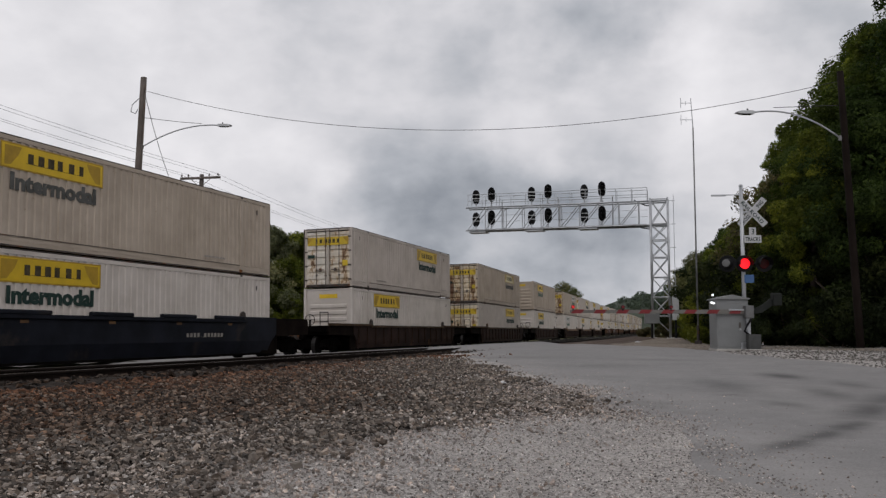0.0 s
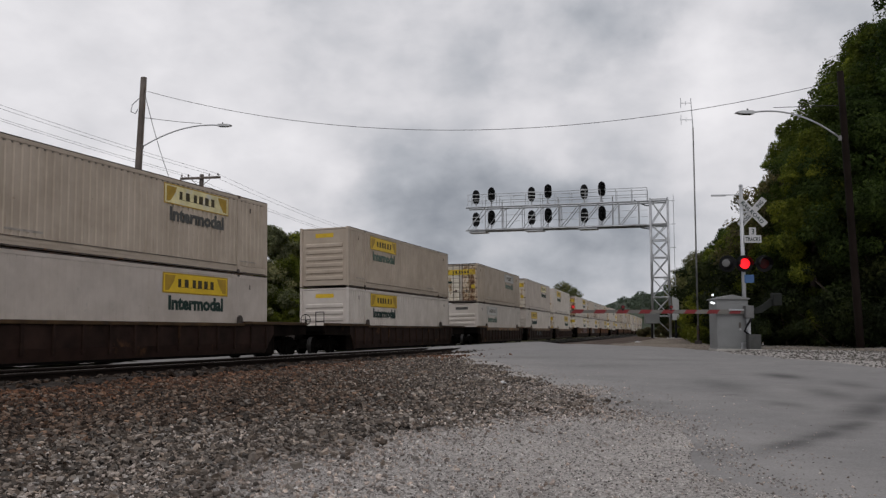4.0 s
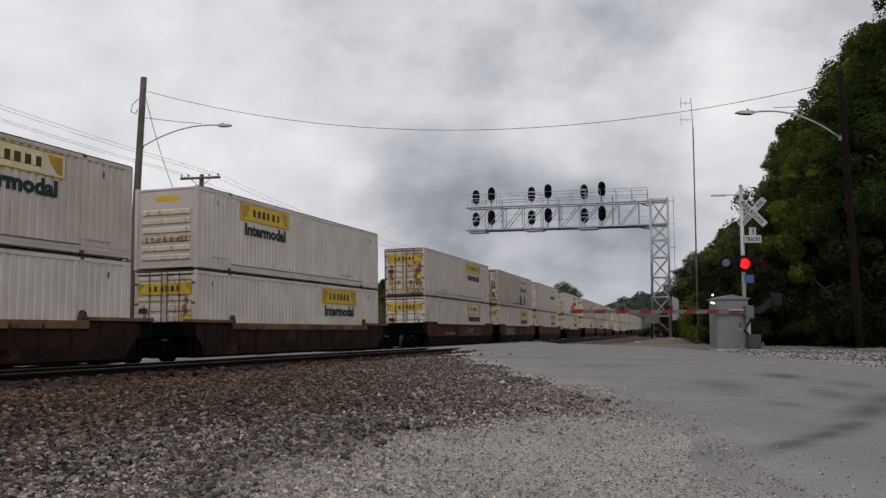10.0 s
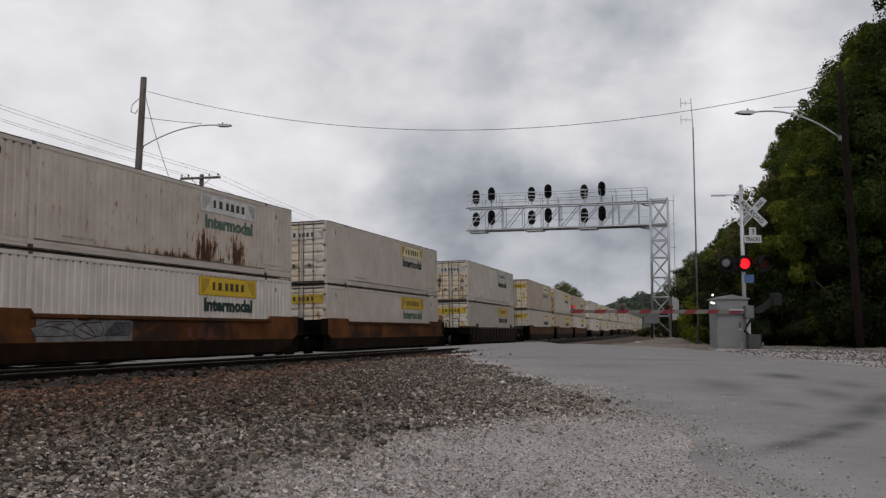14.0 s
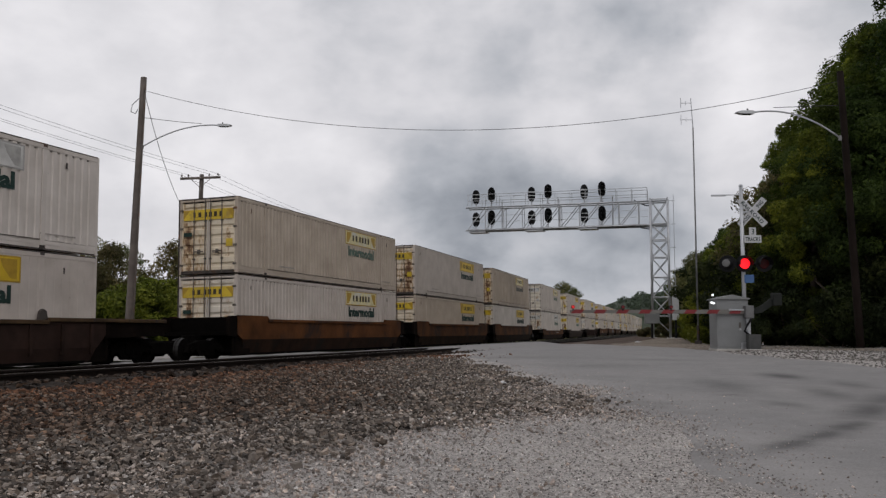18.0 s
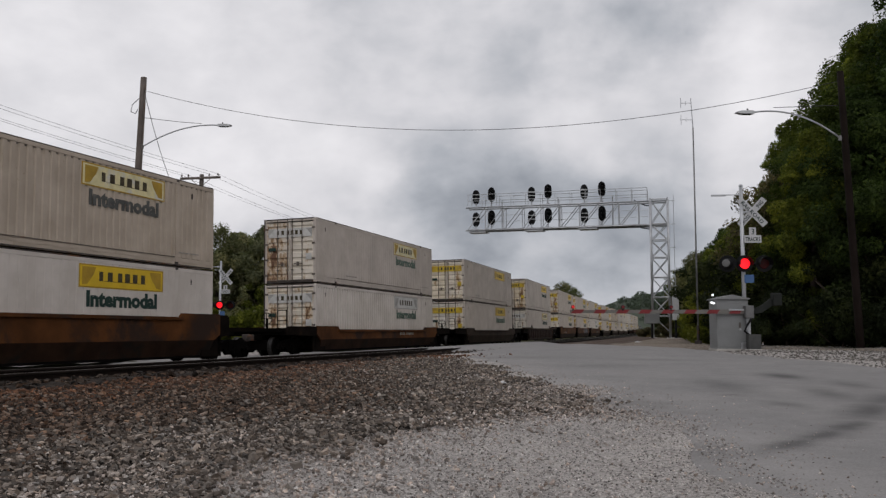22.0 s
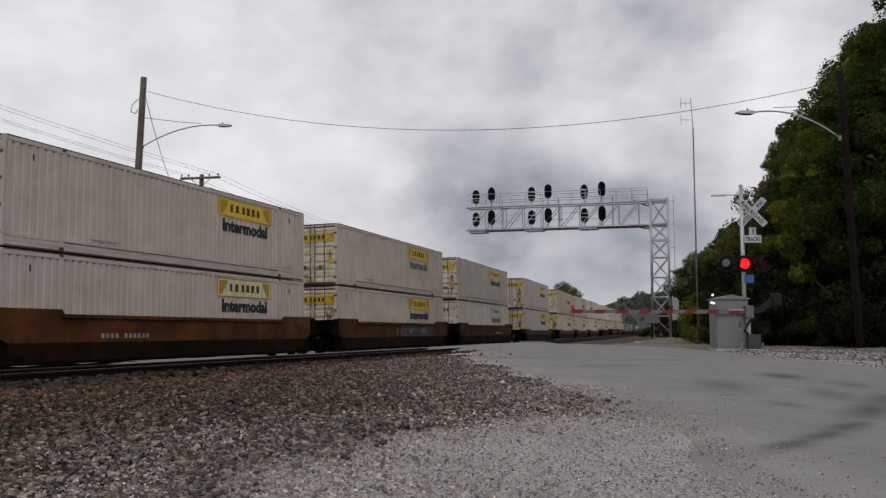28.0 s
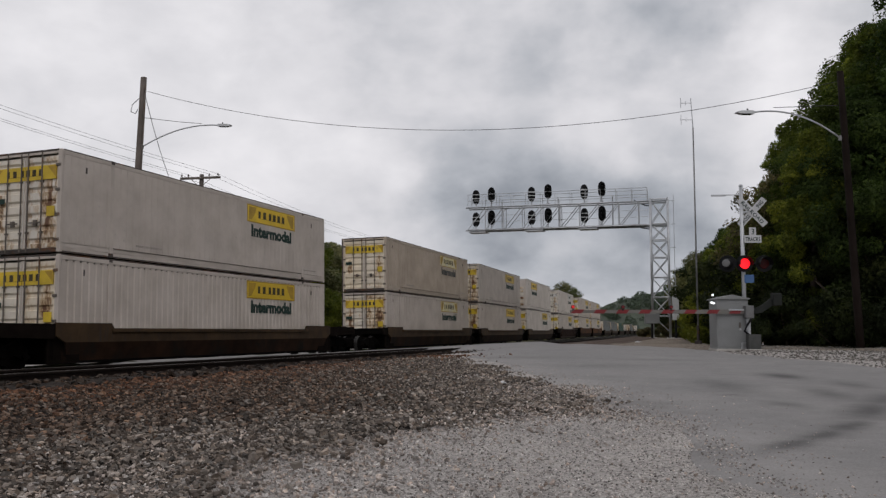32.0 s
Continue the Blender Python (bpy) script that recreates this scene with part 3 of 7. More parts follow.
M["pebbles"] = stone_material("pale_pebble", (0.1, 0.096, 0.092), (0.72, 0.7, 0.68), (1.08, 0.97, 0.92))


# ---- mesh helpers ----
class Shape:
    """Collects vertices and faces of one part."""

    def __init__(self):
        self.v, self.f = [], []

    def add(self, verts, faces):
        n = len(self.v)
        self.v += [tuple(p) for p in verts]
        self.f += [tuple(i + n for i in f) for f in faces]
        return self

    def box(self, x0, x1, y0, y1, z0, z1, c=0.0):
        """A box; c: chamfer."""
        if c <= 0:
            return self.add([(x, y, z) for z in (z0, z1) for y in (y0, y1) for x in (x0, x1)],
                            [(0, 2, 3, 1), (4, 5, 7, 6), (0, 1, 5, 4), (2, 6, 7, 3), (0, 4, 6, 2), (1, 3, 7, 5)])
        bm = bmesh.new()
        bmesh.ops.create_cube(bm, size=1)
        for p in bm.verts:
            p.co = ((x0 + x1) / 2 + p.co.x * (x1 - x0), (y0 + y1) / 2 + p.co.y * (y1 - y0), (z0 + z1) / 2 + p.co.z * (z1 - z0))
        bmesh.ops.bevel(bm, geom=bm.edges[:], offset=c, segments=1, affect="EDGES")
        bm.verts.index_update()
        self.add([p.co for p in bm.verts], [[q.index for q in f.verts] for f in bm.faces])
        bm.free()
        return self

    def tube(self, a, b, r0, r1=None, n=8, cap=True):
        """A round bar from a to b."""
        a, b = Vector(a), Vector(b)
        r1 = r0 if r1 is None else r1
        q = (b - a).to_track_quat("Z", "Y")
        ring = [Vector((math.cos(2 * math.pi * i / n), math.sin(2 * math.pi * i / n), 0)) for i in range(n)]
        vs = [a + q @ (p * r0) for p in ring] + [b + q @ (p * r1) for p in ring]
        fs = [(i, (i + 1) % n, n + (i + 1) % n, n + i) for i in range(n)]
        if cap:
            fs += [tuple(range(n))[::-1], tuple(range(n, 2 * n))]
        return self.add(vs, fs)

    def path(self, pts, r, n=6):
        """A round bar along points."""
        pts = [Vector(p) for p in pts]
        vs, fs = [], []
        for k, p in enumerate(pts):
            d = pts[min(k + 1, len(pts) - 1)] - pts[max(k - 1, 0)]
            q = d.to_track_quat("Z", "Y")
            rr = r[k] if isinstance(r, (list, tuple)) else r
            vs += [p + q @ Vector((math.cos(2 * math.pi * i / n) * rr, math.sin(2 * math.pi * i / n) * rr, 0)) for i in range(n)]
        for k in range(len(pts) - 1):
            fs += [(k * n + i, k * n + (i + 1) % n, (k + 1) * n + (i + 1) % n, (k + 1) * n + i) for i in range(n)]
        fs += [tuple(range(n))[::-1], tuple(range((len(pts) - 1) * n, len(pts) * n))]
        return self.add(vs, fs)

    def prism(self, outline, axis, a, b):
        """A flat outline (pairs) extruded along an axis from a to b."""
        n = len(outline)

        def put(p, t):
            return {"x": (t, p[0], p[1]), "y": (p[0], t, p[1]), "z": (p[0], p[1], t)}[axis]
        vs = [put(p, a) for p in outline] + [put(p, b) for p in outline]
        fs = [(i, (i + 1) % n, n + (i + 1) % n, n + i) for i in range(n)] + [tuple(range(n))[::-1], tuple(range(n, 2 * n))]
        return self.add(vs, fs)

    def moved(self, m):
        self.v = [tuple(m @ Vector(p)) for p in self.v]
        return self


def mesh_of(name, shape, mat, flat=True):
    me = bpy.data.meshes.new(name)
    me.from_pydata(shape.v, [], shape.f)
    bm = bmesh.new()
    bm.from_mesh(me)
    bmesh.ops.recalc_face_normals(bm, faces=bm.faces[:])
    bm.to_mesh(me)
    bm.free()
    me.materials.append(M[mat] if isinstance(mat, str) else mat)
    if not flat:
        me.polygons.foreach_set("use_smooth", [True] * len(me.polygons))
    me.update()
    return me


CACHE = {}


def part(name, shape, mat, parent, label="", m=None, flat=True, key=None):
    """Links one mesh as a part. shape: a Shape, a mesh, or a function that makes a Shape (kept under key)."""
    if callable(shape):
        k = (key or name, mat)
        if k not in CACHE:
            CACHE[k] = mesh_of(name, shape(), mat, flat)
        me = CACHE[k]
    elif isinstance(shape, Shape):
        me = mesh_of(name, shape, mat, flat)
    else:
        me = shape
    ob = new(name, me)
    ob.parent = parent
    if m is not None:
        ob.matrix_basis = m
    if label:
        tagged(ob, label)
    return ob


def thing(name, label, category, m=None, group="", kind=""):
    ob = new(name)
    ob.empty_display_size = 0.3
    if m is not None:
        ob.matrix_basis = m
    return tagged(ob, label, category, group, kind)


def words(text, size, depth=0.006, bold=0.03):
    """Lettering as a mesh in the x-z plane, its left end at the origin, facing -y."""
    k = ("words", text, size)
    if k not in CACHE:
        cu = bpy.data.curves.new("lettering", "FONT")
        cu.body, cu.size, cu.extrude = text, size, depth / 2
        cu.resolution_u, cu.offset = 2, bold * size / 0.62
        ob = bpy.data.objects.new("lettering", cu)
        scene.collection.objects.link(ob)
        dg = bpy.context.evaluated_depsgraph_get()
        me = bpy.data.meshes.new_from_object(ob.evaluated_get(dg))
        bpy.data.objects.remove(ob)
        bpy.data.curves.remove(cu)
        CACHE[k] = me
    return CACHE[k]


# ---- ground, road and ballast ----
def sheet(name, rs, fs, zfun, mat, label, category, lift=0.0, kind="structure", keep=None):
    """A surface over a grid of the site's side and forward distances."""
    R, F = np.meshgrid(rs, fs)
    Xg, Yg = R * _c - F * _s, R * _s + F * _c
    Z = zfun(Xg, Yg) + lift
    n, k = len(rs), len(fs)
    vs = np.stack([Xg.ravel(), Yg.ravel(), Z.ravel()], 1)
    idx = np.arange(n * k).reshape(k, n)
    q = np.stack([idx[:-1, :-1].ravel(), idx[:-1, 1:].ravel(), idx[1:, 1:].ravel(), idx[1:, :-1].ravel()], 1)
    if keep is not None:
        cx, cy = vs[q][:, :, 0].mean(1), vs[q][:, :, 1].mean(1)
        q = q[keep(cx, cy)]
    me = bpy.data.meshes.new(name)
    me.from_pydata(vs.tolist(), [], q.tolist())
    me.materials.append(M[mat])
    me.polygons.foreach_set("use_smooth", [True] * len(me.polygons))
    me.update()
    return tagged(new(name, me), label, category, kind=kind)


def spaced(near, far, fine):
    """Steps that grow with distance, on both sides of nought."""
    out, v, st = [0.0], 0.0, fine
    while v < far:
        if v > near:
            st *= 1.18
        v += st
        out.append(v)
    return out


_half = spaced(30, 4200, 1.0)
_rs = np.array([-v for v in _half[:0:-1]] + _half)
_fs = np.array([-v for v in spaced(12, 4200, 1.5)[:0:-1]] + spaced(90, 4200, 1.0))


def wavy(x, y, k=1.0):
    return 0.012 * np.sin(x * 2.1 * k + 1.3 * np.sin(y * 0.7 * k)) + 0.012 * np.sin(y * 1.7 * k + 0.9 * np.sin(x * 1.1 * k))



# outline of the dark ballast towards the gravel, side distance by forward distance
BALLAST_F = np.array([3.0, 5.06, 6.0, 6.88, 7.45, 8.1, 8.45, 8.8, 9.3, 10.2, 11.5, 13.25, 16.7, 20.2, 22.7, 27.0, 60.0])
BALLAST_R = np.array([-1.5, -1.4, -1.36, -1.2, -0.85, -0.32, 0.2, 0.55, 1.15, 1.55, 1.53, 1.36, 0.99, 0.4, -0.35, -1.8, -12.0])


def offset_of(x, y):
    return x - line_x(y)


def on_ballast(x, y, fringe=0.0):
    r, f = x * _c + y * _s, -x * _s + y * _c
    return (r < np.interp(f, BALLAST_F, BALLAST_R) + fringe) & (offset_of(x, y) < 40)


def in_crossing(x, y):
    """Where the road lies over the rails."""
    o = offset_of(x, y)
    return (y > 30.0) & (y < 49.0) & (o > -6)


def edge_noise(x, y):
    return 0.16 * np.sin(x * 1.9 + 2 * np.sin(y * 1.1)) + 0.1 * np.sin(y * 3.3 + x * 2.1) + 0.05 * np.sin(x * 9 + y * 7)


# far edge of the road: how far along the tracks it reaches, by the distance across them
ROAD_X = np.array([-30.0, -18.0, -14.0, -10.5, -7.0, -5.1, -3.9, -2.7, -1.7, -0.3, 0.8, 1.7, 2.6, 6.0, 14.0, 40.0])
ROAD_Y = np.array([49.0, 47.0, 45.5, 43.0, 39.3, 36.0, 34.4, 32.4, 29.7, 25.9, 23.8, 22.1, 20.2, 15.0, 6.0, -20.0])


def road_in(x, y):
    """How far inside the road a place lies, negative outside."""
    r, f = x * _c + y * _s, -x * _s + y * _c
    o = offset_of(x, y)
    left = np.interp(f, [-20, 5, 9, 11.4, 13.5, 17, 23, 32, 33, 60], [2.0, 2.0, 2.1, 1.95, 1.7, 1.15, 0.6, 0.6, -1, -6])
    far = np.interp(x, ROAD_X, ROAD_Y)
    main = np.minimum(np.minimum(r - left, (far - y) * 0.5), o - 9.9)
    over = np.minimum(np.minimum(y - 30.0, far - y), np.minimum(o + 6, 11.5 - o))
    return np.maximum(main, over) + edge_noise(x, y)


def ballast_in(x, y):
    r, f = x * _c + y * _s, -x * _s + y * _c
    o = offset_of(x, y)
    return np.minimum(np.minimum(np.interp(f, BALLAST_F, BALLAST_R) - r, o + 6.2), np.where((y > 29) & (y < 50.5), 10.3 - o, np.where(y >= 50.5, 10.6 - o, 20))) + edge_noise(x, y)


def apron_in(x, y):
    r, f = x * _c + y * _s, -x * _s + y * _c
    return wood_edge(f) - r + edge_noise(x, y)


def road_keep(x, y):
    return road_in(x, y) > 0


def lifted(inside, low, high, soft=0.5):
    return low + (high - low) * smooth(-soft, soft, inside)


def berm(x, y):
    """A low bank of rubble along the road's far side."""
    r, f = x * _c + y * _s, -x * _s + y * _c
    return 0.03 * smooth(0.2, 1.5, -road_in(x, y)) * smooth(14, 20, offset_of(x, y)) * smooth(14, 20, f) * (1 - smooth(33, 36, f))


sheet("ground", _rs, _fs, lambda x, y: ground_z(x, y) - 0.03 - 0.17 * smooth(-3, 3, apron_in(x, y)) * smooth(8, 11, offset_of(x, y)), "grass", "rough grassy ground beside the railway", "ground")
sheet("gravel_apron", np.arange(-14, 34, 0.25), np.arange(-24, 96, 0.35), lambda x, y: ground_z(x, y) + wavy(x, y) + berm(x, y) + lifted(apron_in(x, y), -0.12, 0.0, 0.8) - 0.1 * smooth(0.5, 1.4, ballast_in(x, y)) - 0.08 * smooth(0.4, 1.2, road_in(x, y)), "gravel", "packed pale grey gravel beside the tracks", "gravel",
      keep=lambda x, y: (offset_of(x, y) > 9.3) & (apron_in(x, y) > -1.5))
sheet("ballast_bed", np.arange(-60, 16, 0.3), np.arange(-24, 210, 0.4), lambda x, y: ground_z(x, y) + wavy(x, y, 1.6) + lifted(ballast_in(x, y) - 0.45, -0.06, 0.03), "ballast", "dark crushed stone ballast under the tracks", "ballast",
      keep=lambda x, y: ballast_in(x, y) > -1)


def cess_in(x, y):
    """The brown strip of small stone beside the far track, beyond the road."""
    o = offset_of(x, y)
    return np.minimum(np.minimum(o - 9.4, np.interp(y, [34, 44, 55, 75, 120], [14.0, 14.2, 14.0, 14.0, 14]) - o), np.minimum(y - 34, 0.7 - road_in(x, y))) + edge_noise(x, y)


def tan_in(x, y):
    """Bare dirt round the foot of the gantry, between the road and the woods."""
    o = offset_of(x, y)
    return np.minimum(np.minimum(o - 12.5, apron_in(x, y) + 0.5), np.minimum(np.minimum(y - 29, 92 - y), 0.7 - road_in(x, y))) + edge_noise(x, y)


sheet("dirt_verge", np.arange(-20, 34, 0.4), np.arange(24, 96, 0.5), lambda x, y: ground_z(x, y) + wavy(x, y) + lifted(tan_in(x, y), -0.14, 0.04), "tan", "bare tan dirt round the foot of the signal gantry", "dirt", keep=lambda x, y: tan_in(x, y) > -1)
sheet("cess", np.arange(-36, 24, 0.4), np.arange(28, 150, 0.5), lambda x, y: ground_z(x, y) + wavy(x, y, 1.6) + lifted(cess_in(x, y), -0.14, 0.075), "cess", "brown small-stone strip beside the far track", "gravel", keep=lambda x, y: cess_in(x, y) > -1)


def road_z(x, y):
    o = offset_of(x, y)
    over = -0.11 + 0.058 * np.clip(o, -4, 9.6) + 0.012
    w = (1 - smooth(9.6, 12.0, o)) * smooth(26, 30, y) * (1 - smooth(49, 52, y))
    return ground_z(x, y) * (1 - w) + over * w + 0.4 * wavy(x, y, 0.6)


sheet("road", np.arange(-22, 60, 0.25), np.arange(-20, 84, 0.25), lambda x, y: road_z(x, y) + lifted(road_in(x, y), -0.07, 0.03), "asphalt", "worn dusty grey asphalt road over the crossing", "road", keep=lambda x, y: road_in(x, y) > -1)


def far_road_keep(x, y):
    o = offset_of(x, y)
    return (o < -6.0) & (o > -11) & (y > -40) & (y < 130)


sheet("access_road", np.arange(-70, 10, 1.0), np.arange(-40, 120, 1.0), lambda x, y: np.full_like(x, -0.33) + 0.05 * smooth(-6, -11, offset_of(x, y)), "gravel", "pale gravel track beyond the railway", "road", 0.03, keep=far_road_keep)


# ---- loose stones ----
def stones(name, n, where, size, mat, label, z_of, seed):
    """Many angular stones as one mesh."""
    rng = np.random.default_rng(seed)
    pts = where(rng, n)
    n = len(pts)
    base = np.array([(x, y, z) for z in (-1, 1) for y in (-1, 1) for x in (-1, 1)], float) * 0.62
    quad = np.array([(0, 2, 3, 1), (4, 5, 7, 6), (0, 1, 5, 4), (2, 6, 7, 3), (0, 4, 6, 2), (1, 3, 7, 5)])
    s = rng.uniform(size[0], size[1], (n, 1, 1)) * 0.5 * rng.choice([0.75, 1.0, 1.35], (n, 1, 1), p=[0.35, 0.5, 0.15])
    v = base[None] * rng.uniform(0.5, 1.35, (n, 1, 3)) + rng.normal(0, 0.24, (n, 8, 3))
    v *= np.array([1.2, 1.05, 0.72])
    a = rng.uniform(0, math.pi, n)
    q = np.stack([np.cos(a), rng.normal(0, 0.16, n), rng.normal(0, 0.16, n), np.sin(a)], 1)
    q /= np.linalg.norm(q, axis=1)[:, None]
    w, x, y, z = q.T
    rot = np.stack([np.stack([1 - 2 * (y * y + z * z), 2 * (x * y - z * w), 2 * (x * z + y * w)], 1),
                    np.stack([2 * (x * y + z * w), 1 - 2 * (x * x + z * z), 2 * (y * z - x * w)], 1),
                    np.stack([2 * (x * z - y * w), 2 * (y * z + x * w), 1 - 2 * (x * x + y * y)], 1)], 1)
    v = np.einsum("nij,nkj->nki", rot, v) * s
    v += np.stack([pts[:, 0], pts[:, 1], z_of(pts[:, 0], pts[:, 1])], 1)[:, None]
    v[:, :, 2] += s[:, :, 0] * 0.4
    f = (quad[None] + 8 * np.arange(n)[:, None, None]).reshape(-1, 4)
    me = bpy.data.meshes.new(name)
    me.vertices.add(n * 8)
    me.vertices.foreach_set("co", v.reshape(-1))
    me.loops.add(len(f) * 4)
    me.loops.foreach_set("vertex_index", f.reshape(-1))
    me.polygons.add(len(f))
    me.polygons.foreach_set("loop_start", np.arange(0, len(f) * 4, 4))
    me.polygons.foreach_set("loop_total", np.full(len(f), 4))
    me.polygons.foreach_set("use_smooth", np.zeros(len(f), bool))
    me.materials.append(M[mat])
    me.update(calc_edges=True)
    return tagged(new(name, me), label, "stones", kind="stuff")


def scatter(rng, n, r0, r1, f0, f1, keep, power=1.0):
    f = f0 + (f1 - f0) * rng.uniform(0, 1, n) ** power
    r = rng.uniform(r0, r1, n)
    x, y = r * _c - f * _s, r * _s + f * _c
    k = keep(x, y)
    return np.stack([x[k], y[k]], 1)


def ballast_spots(dark):
    """Where ballast stones lie: the darker ones by the rail, the paler ones towards the gravel."""
    def pick(rng, n):
        def keep(x, y):
            inside = ballast_in(x, y)
            edge = inside > np.where(rng.uniform(0, 1, x.shape) < 0.06, -rng.exponential(0.3, x.shape), rng.normal(0.05, 0.24, x.shape))
            edge &= inside > -0.8
            shade = rng.uniform(0, 1, x.shape) < smooth(0.7, 4.3, inside)
            return edge & (shade == dark) & (offset_of(x, y) < 19) & (offset_of(x, y) > 10.95 + rng.exponential(0.35, x.shape) * dark)
        return scatter(rng, n, -10, 2.6, 4.6, 22, keep, 1.35)
    return pick


stones("ballast_stones", 118000, ballast_spots(False), (0.023, 0.053), "stones", "grey-brown crushed ballast stones", lambda x, y: ground_z(x, y) + wavy(x, y, 1.6) + 0.03, 3)
stones("dark_ballast_stones", 110000, ballast_spots(True), (0.023, 0.053), "dark_stones", "dark brown crushed ballast stones", lambda x, y: ground_z(x, y) + wavy(x, y, 1.6) + 0.03, 13)
stones("rust_stones", 150000, lambda rng, n: scatter(rng, n, -14, 2, 8, 24, lambda x, y: (offset_of(x, y) > 10.85) & (offset_of(x, y) < 11.3 + rng.exponential(0.45, x.shape)) & (y < 15 + rng.exponential(5.0, x.shape)), 1.1),
       (0.026, 0.06), "rust_stones", "rust-dusted ballast stones beside the rail", lambda x, y: ground_z(x, y) + wavy(x, y, 1.6) + 0.02, 14)
# near-black stones also draw the shadow strip beside the near rail
stones("track_stones", 26000, lambda rng, n: scatter(rng, n, -16, 3, 8, 46, lambda x, y: (offset_of(x, y) < 11.0) & (offset_of(x, y) > 5) & ~in_crossing(x, y), 1.2),
       (0.04, 0.09), "shade_dark_stones", "brown ballast stones between the rails", lambda x, y: ground_z(x, y) + 0.03, 4)
stones("gravel_stones", 42000, lambda rng, n: scatter(rng, n, -3.2, 3.6, 4.4, 12.5, lambda x, y: (ballast_in(x, y) < 0.15) & (road_in(x, y) < rng.exponential(0.5, x.shape)), 1.5),
       (0.006, 0.015), "pebbles", "small pale gravel stones", lambda x, y: np.where(road_in(x, y) > 0.1, road_z(x, y) + 0.02, ground_z(x, y) + wavy(x, y)), 5)
stones("mixed_stones", 60000, lambda rng, n: scatter(rng, n, -4, 3, 4.4, 15, lambda x, y: (ballast_in(x, y) < rng.exponential(0.55, x.shape)) & (ballast_in(x, y) > -rng.exponential(0.75, x.shape)), 1.3),
       (0.012, 0.03), "grey_stones", "mixed grey and brown small stones", lambda x, y: ground_z(x, y) + wavy(x, y) + 0.01 + 0.035 * smooth(-0.1, 0.5, ballast_in(x, y)), 15)
stones("road_grit", 16000, lambda rng, n: scatter(rng, n, 1.2, 4.5, 4.4, 20, lambda x, y: road_keep(x, y) & (road_in(x, y) < rng.exponential(0.42, x.shape)), 1.3),
       (0.007, 0.018), "grey_stones", "loose grit strewn along the road's edge", lambda x, y: road_z(x, y) + 0.03, 6)
stones("berm_stones", 14000, lambda rng, n: scatter(rng, n, 8, 22, 15, 33, lambda x, y: ~road_keep(x, y) & (offset_of(x, y) > 14), 1.0),
       (0.02, 0.06), "berm_stone", "pale rubble along the far edge of the road", lambda x, y: ground_z(x, y) + wavy(x, y) + berm(x, y), 8)


# ---- rails ----
def rail(offset, side, z, s0, s1, step=3.0):
    prof = [(-0.07, -0.17), (0.07, -0.17), (0.07, -0.155), (0.012, -0.13), (0.012, -0.045), (0.036, -0.035), (0.036, -0.008), (0.026, 0.0), (-0.026, 0.0), (-0.036, -0.008), (-0.036, -0.035), (-0.012, -0.045), (-0.012, -0.13), (-0.07, -0.155)]
    n = len(prof)
    sh, vs, fs = Shape(), [], []
    ss = np.arange(s0, s1 + step, step)
    for s in ss:
        x, y, h = line_at(s)
        for a, b in prof:
            o = offset + side * 0.753 + a
            vs.append((x + math.cos(h) * o, y + math.sin(h) * o, z + b + side * 0.753 * math.sin(radians(CANT))))
    for k in range(len(ss) - 1):
        fs += [(k * n + i, k * n + (i + 1) % n, (k + 1) * n + (i + 1) % n, (k + 1) * n + i) for i in range(n)]
    sh.add(vs, fs)
    return sh


for k in range(3):
    tr = thing("railway_track", "steel rails on timber ties in dark ballast", "track", kind="structure")
    for side in (-1, 1):
        r = part("rail", rail(TRACK_O[k], side, RAIL_Z[k], -60, 520), "rail", tr, "rust-brown steel rail")
        r.data.materials.append(M["rail_head"])
        for p in r.data.polygons:
            if p.normal.z > 0.9 and p.center.z > RAIL_Z[k] - 0.025:
                p.material_index = 1
    for i in range(60):
        s = 2.0 + i * 0.52
        x, y, h = line_at(s)
        part("tie", lambda: Shape().box(-1.3, 1.3, -0.115, 0.115, -0.33, -0.172, 0.012), "tie", tr,
             m=Matrix.Translation((x + math.cos(h) * TRACK_O[k], y + math.sin(h) * TRACK_O[k], RAIL_Z[k])) @ Matrix.Rotation(h, 4, "Z") @ Matrix.Rotation(-radians(CANT), 4, "Y"), key="tie")


# ---- the train ----
BOX_L, BOX_W, BOX_H = 16.154, 2.59, 2.896


def side_text(y, z, side, width, text, mat):
    """Pose for a word on a container's side, centred at y."""
    k = ("word", text, mat)
    if k not in CACHE:
        me = words(text, 0.62).copy()
        me.name = "lettering"
        me.materials.clear()
        me.materials.append(M[mat])
        CACHE[k] = me
    me = CACHE[k]
    xs = [v.co.x for v in me.vertices]
    sc = width / (max(xs) - min(xs))
    if side > 0:
        m = Matrix(((0, 0, 1, BOX_W / 2 + 0.004), (1, 0, 0, y - width / 2), (0, 1, 0, z), (0, 0, 0, 1)))
    else:
        m = Matrix(((0, 0, -1, -BOX_W / 2 - 0.004), (-1, 0, 0, y + width / 2), (0, 1, 0, z), (0, 0, 0, 1)))
    return me, m @ Matrix.Diagonal((sc, 0.98, 1, 1))


